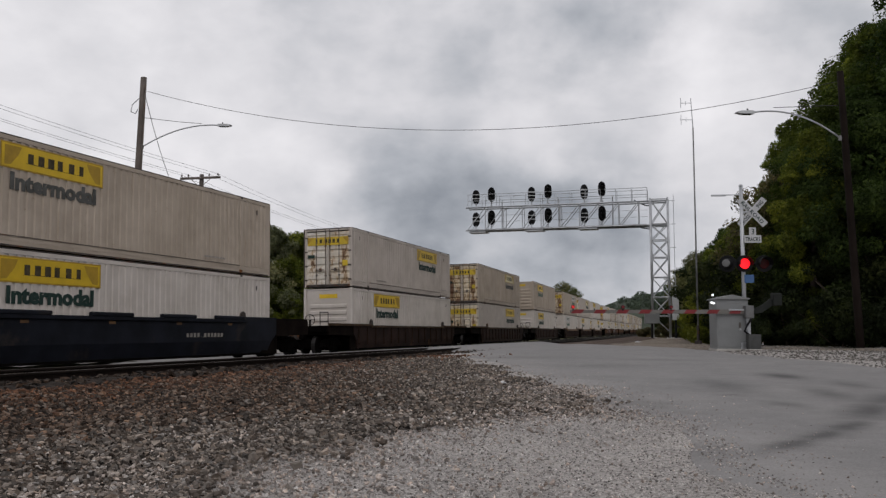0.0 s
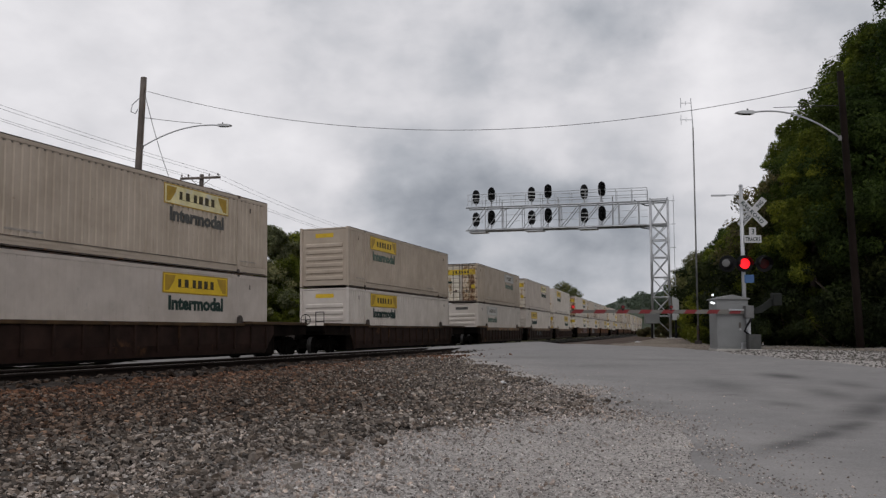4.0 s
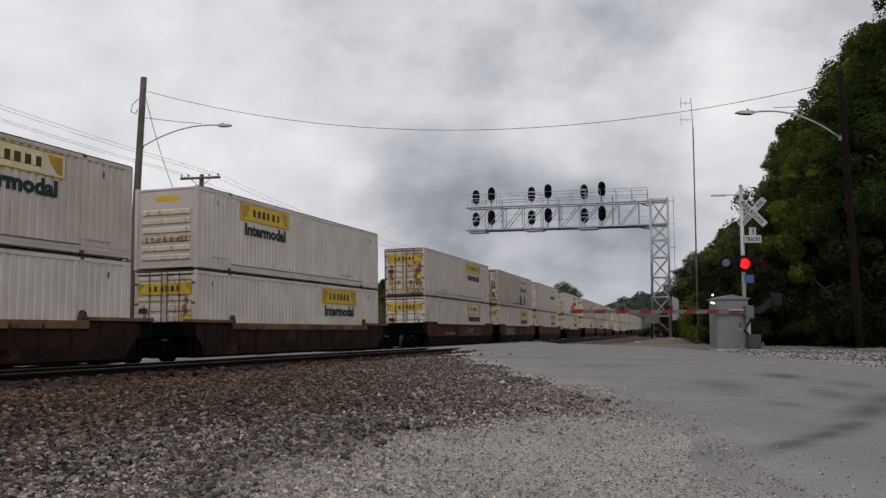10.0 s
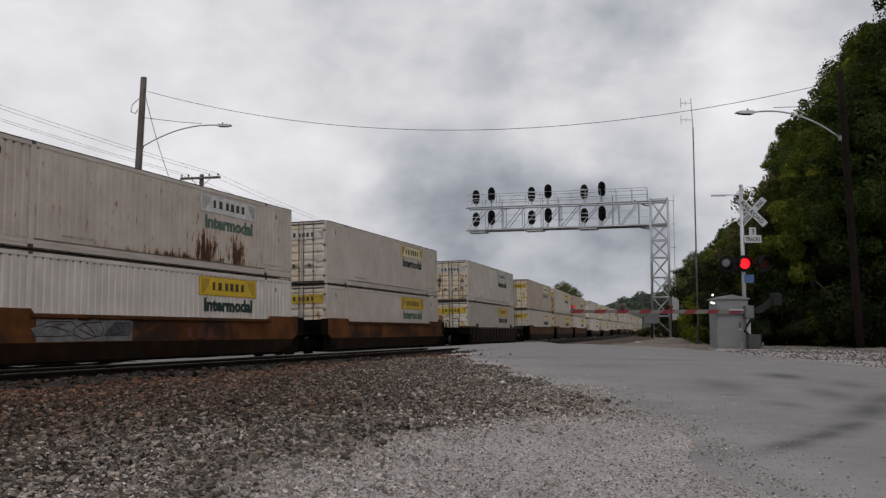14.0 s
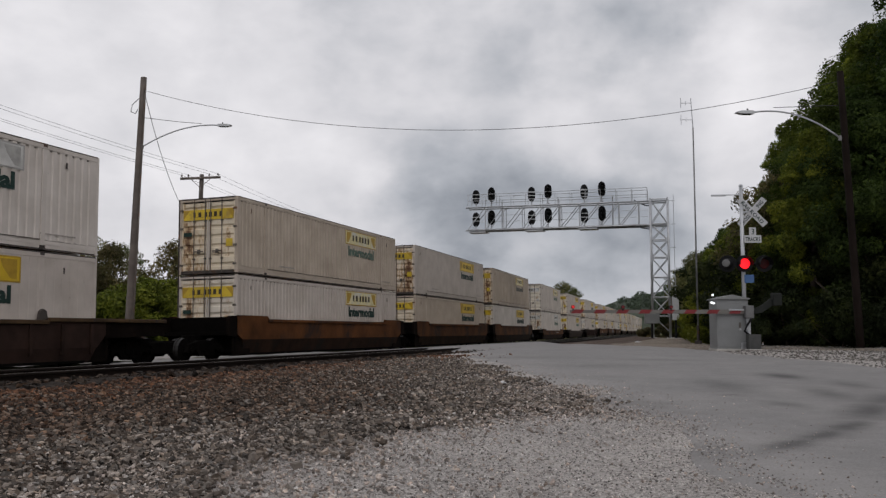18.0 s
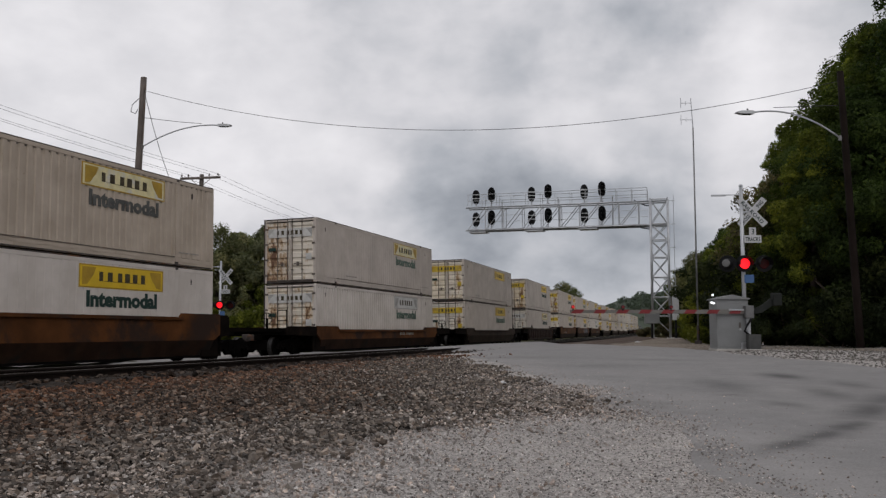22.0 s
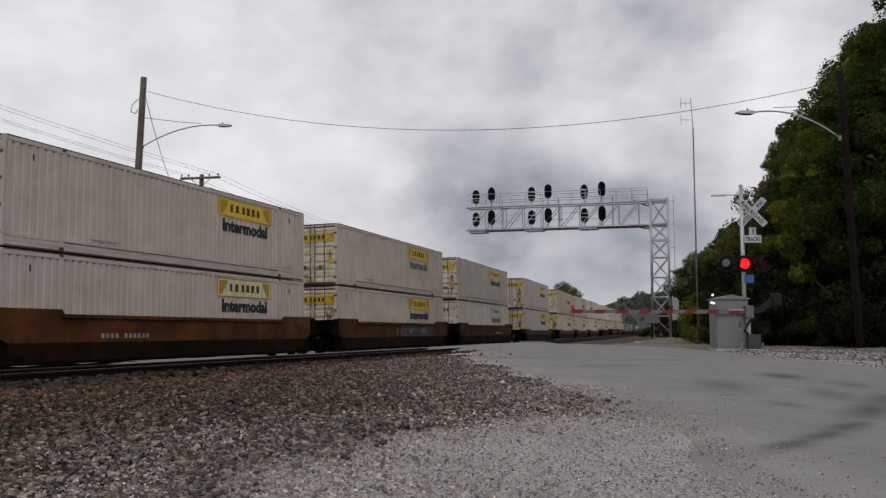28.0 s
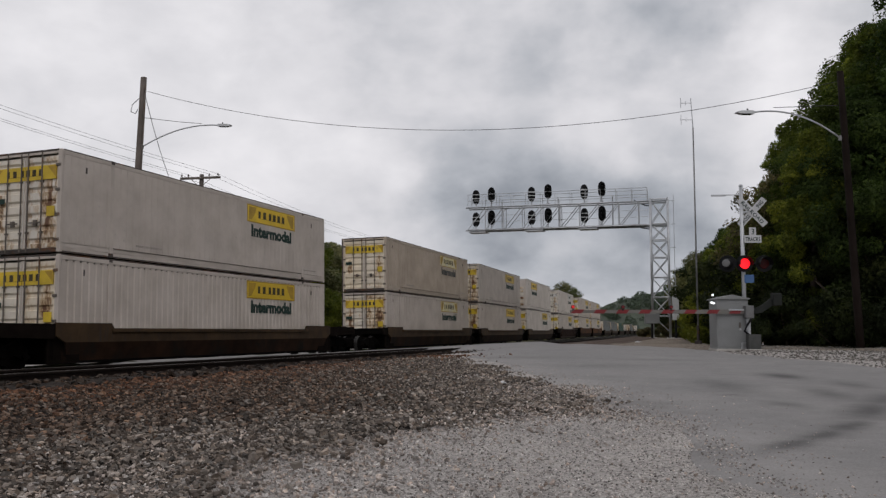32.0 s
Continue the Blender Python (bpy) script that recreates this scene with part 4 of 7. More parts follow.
def box_body(style):
    """Side sheets, roof and floor of a container."""
    sh = Shape()
    y0, y1, z0, z1 = -7.98, 7.98, 0.27, 2.76
    prof = []
    y = y0
    if style in ("ribbed", "pressed"):
        while y < y1 - 0.28:
            prof += [(y, 0.0), (y + 0.125, 0.0), (y + 0.155, 0.03), (y + 0.25, 0.03)]
            y += 0.28
        prof += [(y, 0.0), (y1, 0.0)]
    elif style == "half":
        while y < y1 - 0.28:
            prof += [(y, 0.0), (y + 0.125, 0.0), (y + 0.15, 0.012 if y > -5.9 else 0.034), (y + 0.25, 0.012 if y > -5.9 else 0.034)]
            y += 0.28
        prof += [(y, 0.0), (y1, 0.0)]
    else:
        while y < y1 - 0.3:
            prof += [(y, 0.0), (y + 0.25, 0.0), (y + 0.26, 0.011), (y + 0.285, 0.011)]
            y += 0.295
        prof += [(y, 0.0), (y1, 0.0)]
    vs, n = [], len(prof)
    for z in (z0, z1):
        vs += [(BOX_W / 2 - 0.002 - d, yy, z) for yy, d in prof]
    return sh.add(vs, [(i, i + 1, n + i + 1, n + i) for i in range(n - 1)])


def brand_bars(width, height):
    """Upright blocks of uneven width on a thin foot line, in place of a mark."""
    pts = [(-width / 2, -height * 0.46)]
    for a, b in ((0.0, 0.075), (0.17, 0.27), (0.38, 0.47), (0.53, 0.635), (0.7, 0.8), (0.88, 0.97)):
        u, v = -width / 2 + a * width, -width / 2 + b * width
        pts += [(u, -height * 0.42), (u, height / 2), (v, height / 2), (v, -height * 0.42)]
    pts += [(width / 2, -height * 0.46)]
    return Shape().prism(pts, "x", -0.002, 0.002)


def door_leaf(side):
    """One door with pressed horizontal ribs, hinged at the outside."""
    sh = Shape()
    a, b = (0.012, 1.16) if side > 0 else (-1.16, -0.012)
    zs, ds = [0.14], [0.0]
    for k in range(7):
        z = 0.26 + 0.36 * k
        zs += [z, z + 0.025, z + 0.105, z + 0.165]
        ds += [0.0, 0.05, 0.05, 0.0]
    zs, ds = zs + [2.72], ds + [0.0]
    n = len(zs)
    vs = [(a, -8.03 + d, z) for z, d in zip(zs, ds)] + [(b, -8.03 + d, z) for z, d in zip(zs, ds)]
    sh.add(vs, [(i, i + 1, n + i + 1, n + i) for i in range(n - 1)])
    sh.box(a, a + 0.05, -8.045, -8.0, 0.12, 2.74)
    sh.box(b - 0.05, b, -8.045, -8.0, 0.12, 2.74)
    return sh


def rib_pockets(style):
    """Dark boxes that draw the shade in the rib ends under one side's top rail."""
    sh = Shape()
    y = -7.98
    while y < 7.98 - 0.28:
        if style != "half" or y < -5.9:
            sh.box(1.258, 1.2665, y + 0.17, y + 0.235, 2.705, 2.748)
        y += 0.28
    return sh


def nose_end():
    sh = Shape()
    sh.box(-1.22, 1.22, 7.96, 8.0, 0.15, 2.78)
    return sh


def container(body, style, near, patch, ink, doors, label, dirty=0):
    """A 53-foot container: its base centre at the origin, doors towards -y."""
    if near == "nose":
        label = label.replace("doors", "ribbed nose")
    th = thing("shipping_container", label, "shipping container", group="stacked containers on the train")
    pm = "white" if body == "rusty_white" else body
    near_side = -1 if near == "nose" else 1
    for s in (0, 180):
        part("side_sheet", lambda: box_body(style), body, th, m=pose(0, 0, 0, 0, 0, s) if style != "half" or not s else Matrix.Diagonal((-1, 1, 1, 1)), key="sheet_" + style)
        part("kick_strip", lambda: Shape().box(1.2, 1.28, -7.98, 7.98, 0.14, 0.262), pm, th, m=pose(0, 0, 0, 0, 0, s), key="kick")
    part("roof", lambda: Shape().box(-1.25, 1.25, -8.0, 8.0, 2.80, 2.87), pm, th, key="roof")
    part("floor", lambda: Shape().box(-1.25, 1.25, -8.0, 8.0, 0.06, 0.15), pm, th, key="boxfloor")
    for s in (-1, 1):
        part("bottom_rail", lambda: Shape().box(min(s * 1.2, s * 1.272), max(s * 1.2, s * 1.272), -8.0, 8.0, 0.0, 0.16, 0.008), pm, th, key="brail%d" % s)
        part("top_rail", lambda: Shape().box(min(s * 1.22, s * 1.3), max(s * 1.22, s * 1.3), -8.0, 8.0, 2.75, 2.896, 0.008), pm, th, key="trail%d" % s)
        # grimy edge, deepened so its colour also shades the gap above
        part("roof_edge", lambda: Shape().box(min(s * 1.285, s * 1.3025), max(s * 1.285, s * 1.3025), -8.0, 8.0, 2.87, 2.9), "casting", th, "grimy dark roof edge, deepened for the gap's shade", key="redge%d" % s)
        if s != near_side:
            continue
        # dark strip painted along the rail as the stacking gap's shade
        part("rail_foot", lambda: Shape().box(min(s * 1.2, s * 1.2755), max(s * 1.2, s * 1.2755), -7.97, 7.97, 0.003, 0.042), "casting", th, "dark strip for the shade in the stacking gap", key="gapsh%d" % s)
        # thin dark bar that draws the lip's shadow line above the rail
        part("drip_lip", lambda: Shape().box(min(s * 1.27, s * 1.2985), max(s * 1.27, s * 1.2985), -5.9, 5.9, 0.263, 0.286), "rod", th, key="drip%d" % s)
        if style != "smooth":
            tagged(part("rib_pockets", lambda: rib_pockets(style), "rib_shade", th, m=Matrix.Diagonal((s, 1, 1, 1)), key="rib_shade_" + style), "row of dark boxes for the shade at the rib ends", kind="stuff")
    for s in (-1, 1):
        for e in (-1, 1):
            part("corner_post", lambda: Shape().box(min(s * 1.165, s * 1.297), max(s * 1.165, s * 1.297), min(e * 7.98, e * 8.077), max(e * 7.98, e * 8.077), 0.0, 2.896, 0.012), pm, th, key="cpost%d%d" % (s, e))
            part("lifting_post", lambda: Shape().box(min(s * 1.25, s * 1.3), max(s * 1.25, s * 1.3), e * 6.0 - 0.08, e * 6.0 + 0.08, 0.12, 2.79, 0.01), pm, th, key="lpost%d%d" % (s, e))
            part("corner_casting", lambda: Shape().box(min(s * 1.14, s * 1.302), max(s * 1.14, s * 1.302), e * 6.0 - 0.09, e * 6.0 + 0.09, 2.79, 2.91, 0.015), "casting", th, key="castt%d%d" % (s, e))
            part("corner_casting", lambda: Shape().box(min(s * 1.14, s * 1.302), max(s * 1.14, s * 1.302), e * 6.0 - 0.09, e * 6.0 + 0.09, -0.012, 0.12, 0.015), "casting", th, key="castb%d%d" % (s, e))
    part("door_header", lambda: Shape().box(-1.17, 1.17, -8.077, -7.99, 2.77, 2.85, 0.01), pm, th, key="dhead")
    part("door_gasket", lambda: Shape().prism([(-1.19, 2.85), (1.19, 2.85), (1.19, 2.9), (-1.19, 2.9)], "y", -8.08, -7.99), "casting", th, key="dgask")
    part("post_edge", lambda: Shape().box(-1.3, -1.235, -8.082, -8.07, 0.0, 2.9), "casting", th, key="pedge")
    part("door_sill", lambda: Shape().box(-1.17, 1.17, -8.077, -7.99, 0.0, 0.12, 0.01), "casting", th, key="dsill")
    for s in (-1, 1):
        d = part("door", lambda: door_leaf(s), "door", th, key="door%d" % s)
        for x in (0.12, 0.61):
            part("locking_rod", lambda: Shape().tube((s * x, -8.075, 0.03), (s * x, -8.075, 2.86), 0.022, n=6).box(s * x - 0.05, s * x + 0.05, -8.09, -8.04, 0.55, 0.6).box(s * x - 0.05, s * x + 0.05, -8.09, -8.04, 2.0, 2.05), "rod", d, key="rod%d%g" % (s, x))
        part("seal_strip", lambda: Shape().box(min(s * 0.02, s * 0.065), max(s * 0.02, s * 0.065), -8.062, -8.04, 0.14, 2.74, 0.004), "bright", d, "pale sealing strip", key="seal%d" % s)
        part("door_handle", lambda: Shape().box(min(s * 0.2, s * 0.62), max(s * 0.2, s * 0.62), -8.1, -8.08, 0.83, 0.87).box(s * 0.4 - 0.06, s * 0.4 + 0.06, -8.085, -8.04, 0.76, 0.93), "rod", d, key="handle%d" % s)
        for z in (0.35, 1.05, 1.75, 2.45):
            part("hinge", lambda: Shape().box(min(s * 1.1, s * 1.26), max(s * 1.1, s * 1.26), -8.095, -8.045, -0.04, 0.04, 0.006), "rod", d, m=pose(0, 0, z), key="hinge%d" % s)
    if doors:
        for s in (-1, 1):
            part("door_panel_sign", lambda: Shape().box(min(s * 0.012, s * 1.08), max(s * 0.012, s * 1.1), -8.067, -8.046, 2.06, 2.46), "door_yellow" if doors == "yellow" else doors, th, "yellow sign panel with dark marks" if doors == "yellow" else "worn pale sign panel", key="dsign%d" % s)
            part("door_emblem", lambda: Shape().prism([(s * 1.09, 2.43), (s * 0.8, 2.43), (s * 0.98, 2.24), (s * 1.09, 2.1)], "y", -8.069, -8.06), "pale_emblem" if doors == "pale" else "emblem", th, key="demb%d" % s)
        part("sign_mark", lambda: brand_bars(1.3, 0.2).moved(pose(0, -8.0685, 2.26, 0, 0, -90)), "bar", th, "plain dark bars", key="dbars")
        part("notice", lambda: Shape().box(0.78, 1.06, -8.052, -8.046, 1.02, 1.3), "door_yellow" if doors == "yellow" else doors, th, key="notice")
        part("notice", lambda: Shape().box(-1.08, -0.72, -8.05, -8.046, 1.45, 1.6), "letter", th, key="notice3")
    part("nose_end", nose_end, pm, th, "white pressed nose with horizontal ribs", key="nose")
    for z in (0.3, 0.62, 0.94, 1.26, 1.58, 1.9):
        part("nose_rib", lambda: Shape().prism([(7.99, 0), (8.05, 0.04), (8.05, 0.17), (7.99, 0.23)], "x", -0.98, 0.98), "door" if style == "pressed" else pm, th, m=pose(0, 0, z), key="nrib")
    part("nose_label", lambda: Shape().box(-0.48, 0.48, 8.0, 8.006, 2.4, 2.6), patch if patch != "pale" else "grey_letter", th, key="nlabel")
    for s in (near_side,):
        part("side_panel_sign", lambda: Shape().box(min(s * 1.296, s * 1.301), max(s * 1.296, s * 1.301), 1.58, 5.24, 2.06, 2.66), patch, th, "sign panel with plain dark bars", key="ssign%d" % s)
        part("panel_border", lambda: Shape().box(min(s * 1.295, s * 1.2985), max(s * 1.295, s * 1.2985), 1.53, 5.29, 2.02, 2.7), "pale_emblem" if patch == "pale" else "emblem", th, "thin darker border of the sign panel", key="sborder%d" % s)
        part("sign_mark", lambda: brand_bars(2.1, 0.29).moved(Matrix.Translation((s * 1.303, 3.4, 2.36))), "bar", th, key="sbars%d" % s)
        for e in (-1, 1):
            part("panel_emblem", lambda: Shape().prism([(3.41 + e * 1.75, 2.62), (3.41 + e * 1.2, 2.62), (3.41 + e * 1.3, 2.4), (3.41 + e * 1.55, 2.12), (3.41 + e * 1.75, 2.1)], "x", min(s * 1.3, s * 1.3025), max(s * 1.3, s * 1.3025)), "pale_emblem" if patch == "pale" else "emblem", th, key="emb%d%d" % (s, e))
        for y in (-7.1, 6.8):
            part("tie_ring", lambda: Shape().box(min(s * 1.28, s * 1.3), max(s * 1.28, s * 1.3), -0.03, 0.03, 2.34, 2.52, 0.005), "casting", th, m=pose(0, y, 0), key="ring%d" % s)
        if ink:
            me, m = side_text(3.4, 1.5, s, 3.15, "Intermodal", ink)
            part("lettering", me, None, th, m=m)
        part("stencil", lambda: Shape().box(min(s * 1.296, s * 1.299), max(s * 1.296, s * 1.299), -4.9, -3.6, 0.42, 0.48), "stencil", th, key="sten%d" % s)
        part("stencil", lambda: Shape().box(min(s * 1.296, s * 1.299), max(s * 1.296, s * 1.299), 5.9, 7.2, 0.42, 0.46), "stencil", th, key="sten2%d" % s)
    return th


# car bodies: paint, top of the side, raised end, ribs, sill paint
CARS = {
    "navy": ("well_navy", 1.5, 1.6, False, None, "black well car with notched sides and pale lettering"),
    "ribbed": ("well_dark", 1.36, 1.42, True, "well_brown", "dark brown ribbed well car"),
    "sill": ("well_dark", 1.36, 1.46, True, "well_sill", "dark ribbed well car with a yellow-brown top sill"),
    "orange": ("well_orange", 1.53, 1.66, False, None, "faded orange-brown smooth-sided well car"),
    "brown": ("well_brown", 1.15, 1.3, False, None, "brown smooth-sided low well car"),
    "rust": ("well_orange", 1.15, 1.3, False, None, "rusty orange-brown smooth-sided low well car"),
    "dark": ("well_dull", 1.15, 1.3, False, None, "dull brown smooth-sided low well car"),
}


def car_side(top, ends, half, step_at, knee):
    a = 8.3
    return [(-7.95, knee), (7.95, knee), (a, 0.95), (a, ends), (step_at, ends), (step_at - 0.12, top), (-step_at + 0.12, top), (-step_at, ends), (-a, ends), (-a, 0.95)]


def car_foot(knee):
    return [(-7.55, 0.19), (7.55, 0.19), (7.75, 0.26), (7.93, knee), (-7.93, knee), (-7.75, 0.26)]


# how far the foot of a car's side leans in
LEAN = {"navy": 0.12, "ribbed": 0.06, "sill": 0.06, "orange": 0.15, "brown": 0.15, "dark": 0.15, "rust": 0.15}
KNEE = {"navy": 0.7, "ribbed": 0.6, "sill": 0.6, "orange": 0.76, "brown": 0.76, "dark": 0.76, "rust": 0.7}


def leaned(shape, kind, side):
    k = KNEE[kind]
    shape.v = [(x - side * LEAN[kind] * max(0.0, (k - z) / (k - 0.19)), y, z) for x, y, z in shape.v]
    return shape


def truck(parent, y, key_wheels):
    tk = part("truck", lambda: Shape().box(-1.1, 1.1, -0.3, 0.3, 0.34, 0.76, 0.03).box(-0.6, 0.6, -1.2, 1.2, 0.3, 0.72, 0.03), "under", parent, "black two-axle truck", m=pose(0, y, 0), key="bolster")
    for s in (-1, 1):
        part("side_frame", lambda: Shape().prism([(-1.15, 0.36), (-0.95, 0.62), (-0.45, 0.74), (0.45, 0.74), (0.95, 0.62), (1.15, 0.36), (0.95, 0.3), (0.6, 0.44), (0.35, 0.2), (-0.35, 0.2), (-0.6, 0.44), (-0.95, 0.3)], "x", s * 1.0 - 0.07, s * 1.0 + 0.07), "under", tk, key="sframe%d" % s)
        part("spring_pack", lambda: Shape().tube((s * 1.0, 0, 0.24), (s * 1.0, 0, 0.5), 0.14, 0.14, 10), "under", tk, key="springs%d" % s)
        for e in (-0.9, 0.9):
            part("bearing_cap", lambda: Shape().tube((s * 1.0, 0, 0), (s * 1.16, 0, 0), 0.1, 0.085, 10), "under", tk, m=pose(0, e, 0.42), key="cap%d" % s)
    for e in (-0.9, 0.9):
        w = part("wheelset", lambda: Shape().tube((-0.95, 0, 0), (0.95, 0, 0), 0.07).tube((0.70, 0, 0), (0.83, 0, 0), 0.42, 0.415, 20).tube((-0.83, 0, 0), (-0.70, 0, 0), 0.415, 0.42, 20)
                 .tube((0.66, 0, 0), (0.70, 0, 0), 0.445, 0.445, 20).tube((-0.70, 0, 0), (-0.66, 0, 0), 0.445, 0.445, 20).box(0.83, 0.845, -0.3, 0.3, -0.03, 0.03).box(0.83, 0.845, -0.03, 0.03, -0.3, 0.3),
                 "wheel", tk, m=pose(0, e, 0.42), key="wheelset")
        if len(w.data.materials) < 2:
            w.data.materials.append(M["tread"])
            for p in w.data.polygons:
                if math.hypot(p.center.y, p.center.z) > 0.36 and abs(p.normal.x) < 0.3:
                    p.material_index = 1
        key_wheels.append((w, e))
    return tk


def number_bars():
    """Two groups of upright bars on a thin line, in place of a car's letters and number."""
    pts = [(-1.1, 0.868)]
    for i in range(10):
        u = -1.1 + i * 0.2 + (0.2 if i > 3 else 0.0)
        pts += [(u + 0.02, 0.875), (u + 0.02, 1.0), (u + 0.14, 1.0), (u + 0.14, 0.875)]
    return Shape().prism(pts + [(1.1, 0.868)], "x", 1.468, 1.476)


# where the number stands on the cars that show it well
MARK_Y = {171.68: -3.3, 13.65: 3.50, 391.2: -3.47, 430.3: 3.4, 320.3: 3.0}


def well_car(kind, single, last, key_wheels, mark_y=None):
    """One well of the train; origin on the rails under its middle."""
    paint, top, ends, ribs, sill, label = CARS[kind]
    th = thing("well_car", label + " carrying stacked containers", "well car", group="well cars of the train")
    half = 11.0 if single else 8.9
    step_at = 6.1
    for s in (-1, 1):
        part("side_wall", lambda: Shape().prism(car_side(top, ends, half, step_at, KNEE[kind]), "x", min(s * 1.4, s * 1.47), max(s * 1.4, s * 1.47)), paint, th, key="side%s%d%d" % (kind, s, single))
        # below the knee, shade is put into the paint of the smooth cars
        part("lower_side", lambda: leaned(Shape().prism(car_foot(KNEE[kind]), "x", min(s * 1.4, s * 1.468), max(s * 1.4, s * 1.468)), kind, s), "foot_shade" if kind in ("orange", "brown", "rust") else paint, th, key="foot%s%d" % (kind, s))
        part("top_sill", lambda: Shape().box(min(s * 1.38, s * 1.53), max(s * 1.38, s * 1.53), -step_at, step_at, top - (0.23 if kind == "sill" else 0.11), top + 0.004, 0.012), sill or paint, th, key="sill%s%d" % (kind, s))
        part("bottom_sill", lambda: Shape().box(min(s * (1.3 - LEAN[kind]), s * (1.5 - LEAN[kind])), max(s * (1.3 - LEAN[kind]), s * (1.5 - LEAN[kind])), -7.55, 7.55, 0.17, 0.25, 0.012), "under", th, key="bsill%s%d" % (kind, s))
        if sill:
            for e in (-1, 1):
                part("end_sill_cap", lambda: Shape().box(min(s * 1.37, s * 1.54), max(s * 1.37, s * 1.54), min(e * step_at, e * half), max(e * step_at, e * half), ends - 0.1, ends + 0.01, 0.012), sill, th, key="ecap%s%d%d%d" % (kind, s, e, single))
        if ribs:
            for i in range(15):
                y = -7.7 + i * 1.1
                part("side_rib", lambda: Shape().box(min(s * 1.46, s * 1.53), max(s * 1.46, s * 1.53), -0.05, 0.05, 0.42, 1.26, 0.008), paint, th, m=pose(0, y, 0), key="rib%s%d" % (kind, s))
        for e in (-1, 1):
            part("container_guide", lambda: Shape().prism([(-0.16, top - 0.02), (0.16, top - 0.02), (0.1, top + 0.24), (-0.02, top + 0.3), (-0.1, top + 0.24)], "x", min(s * 1.36, s * 1.46), max(s * 1.36, s * 1.46)), "casting", th, m=pose(0, e * 5.95, 0), key="guide%s%d" % (kind, s)) if kind in ("ribbed", "sill", "navy") else None
    if kind == "navy":
        for y in (-4.5, -1.2, 2.0, 5.0):
            part("side_notch_cap", lambda: Shape().box(1.38, 1.55, -0.9, 0.9, 1.49, 1.62, 0.03), paint, th, m=pose(0, y, 0), key="notch")
            part("reflector", lambda: Shape().box(1.472, 1.478, -0.14, 0.14, 1.28, 1.36), "well_sill", th, m=pose(0, y, 0), key="reflector")
    for s in (-1, 1):
        for e in (-1, 1):
            # panel colour carries the shadow over the trucks along with grime
            part("end_panel", lambda: Shape().prism([(e * 8.3, 0.86), (e * half, 0.92), (e * half, ends - 0.16), (e * (half - 0.12), ends - 0.03), (e * 8.3, ends - 0.03)], "x", min(s * 1.35, s * 1.455), max(s * 1.35, s * 1.455)), "grime_shade", th, "black end panel, grime and shade in its paint", key="epan%s%d%d%d" % (kind, s, e, single))
        for e in (-1, 1):
            # plate added in the same shade colour to cover the pale container
            part("well_end_plate", lambda: Shape().box(min(s * 1.305, s * 1.38), max(s * 1.305, s * 1.38), min(e * 7.3, e * 8.5), max(e * 7.3, e * 8.5), 0.19, 1.0), "grime_shade", th, key="wend%d%d" % (s, e))
    part("floor", lambda: Shape().box(-1.27, 1.27, -8.3, 8.3, 0.17, 0.3), "under", th, key="floor")
    for e in (-1, 1):
        part("end_bulkhead", lambda: Shape().box(-1.38, 1.38, min(e * 8.28, e * 8.42), max(e * 8.28, e * 8.42), 0.28, ends - 0.06, 0.01), "under", th, key="bulk%s%d" % (kind, e))
        part("end_deck", lambda: Shape().box(-1.39, 1.39, min(e * 8.42, e * half), max(e * 8.42, e * max(half, 9.3)), 0.92, 1.06, 0.01).box(-0.3, 0.3, min(e * 8.42, e * (half + 0.35)), max(e * 8.42, e * (half + 0.35)), 0.72, 0.95, 0.02), "under", th, key="deck%d%d" % (single, e))
    if single:
        for e in (-1, 1):
            part("coupler", lambda: Shape().box(-0.12, 0.12, min(e * 11.0, e * 11.75), max(e * 11.0, e * 11.75), 0.7, 0.95, 0.03).box(-0.18, 0.1, min(e * 11.55, e * 11.84), max(e * 11.55, e * 11.84), 0.68, 0.97, 0.04), "casting", th, key="coupler%d" % e)
            part("end_platform", lambda: Shape().box(-1.35, 1.35, min(e * 10.7, e * 11.12), max(e * 10.7, e * 11.12), 1.06, 1.1), "under", th, key="plat%d" % e)
        part("hand_brake", lambda: Shape().tube((0.9, -10.8, 1.1), (0.9, -10.8, 1.95), 0.02).tube((1.3, -10.8, 1.1), (1.3, -10.8, 1.95), 0.02).tube((0.9, -10.8, 1.93), (1.3, -10.8, 1.93), 0.02).tube((0.9, -10.8, 1.5), (1.3, -10.8, 1.5), 0.018).path([(0.4 + 0.24 * math.cos(q * math.pi / 8), -10.82, 1.6 + 0.24 * math.sin(q * math.pi / 8)) for q in range(17)], 0.018, 5).tube((0.16, -10.82, 1.6), (0.64, -10.82, 1.6), 0.015).tube((0.4, -10.82, 1.36), (0.4, -10.82, 1.84), 0.015).tube((0.4, -10.8, 1.06), (0.4, -10.8, 1.6), 0.05), "under", th, "black hand brake wheel and rails", key="brake")
    truck(th, -9.9 if single else -9.72, key_wheels)
    if single or last:
        truck(th, 9.9 if single else 9.72, key_wheels)
    if mark_y is not None:
        part("number_mark", number_bars, "dim_mark", th, "plain pale bars", m=pose(0, mark_y, 0), key="numbers")
    return th


# worn owner's marks as three plain blocks: paint, place along the car, pitch, foot, head
OWNER = {128.5: ("graffiti_b", -1.65, 1.1, 0.66, 1.06), 410.7: ("well_sill", -0.1, 0.6, 0.86, 1.22), 191.14: ("spray_red", 1.4, 0.6, 0.86, 1.2)}

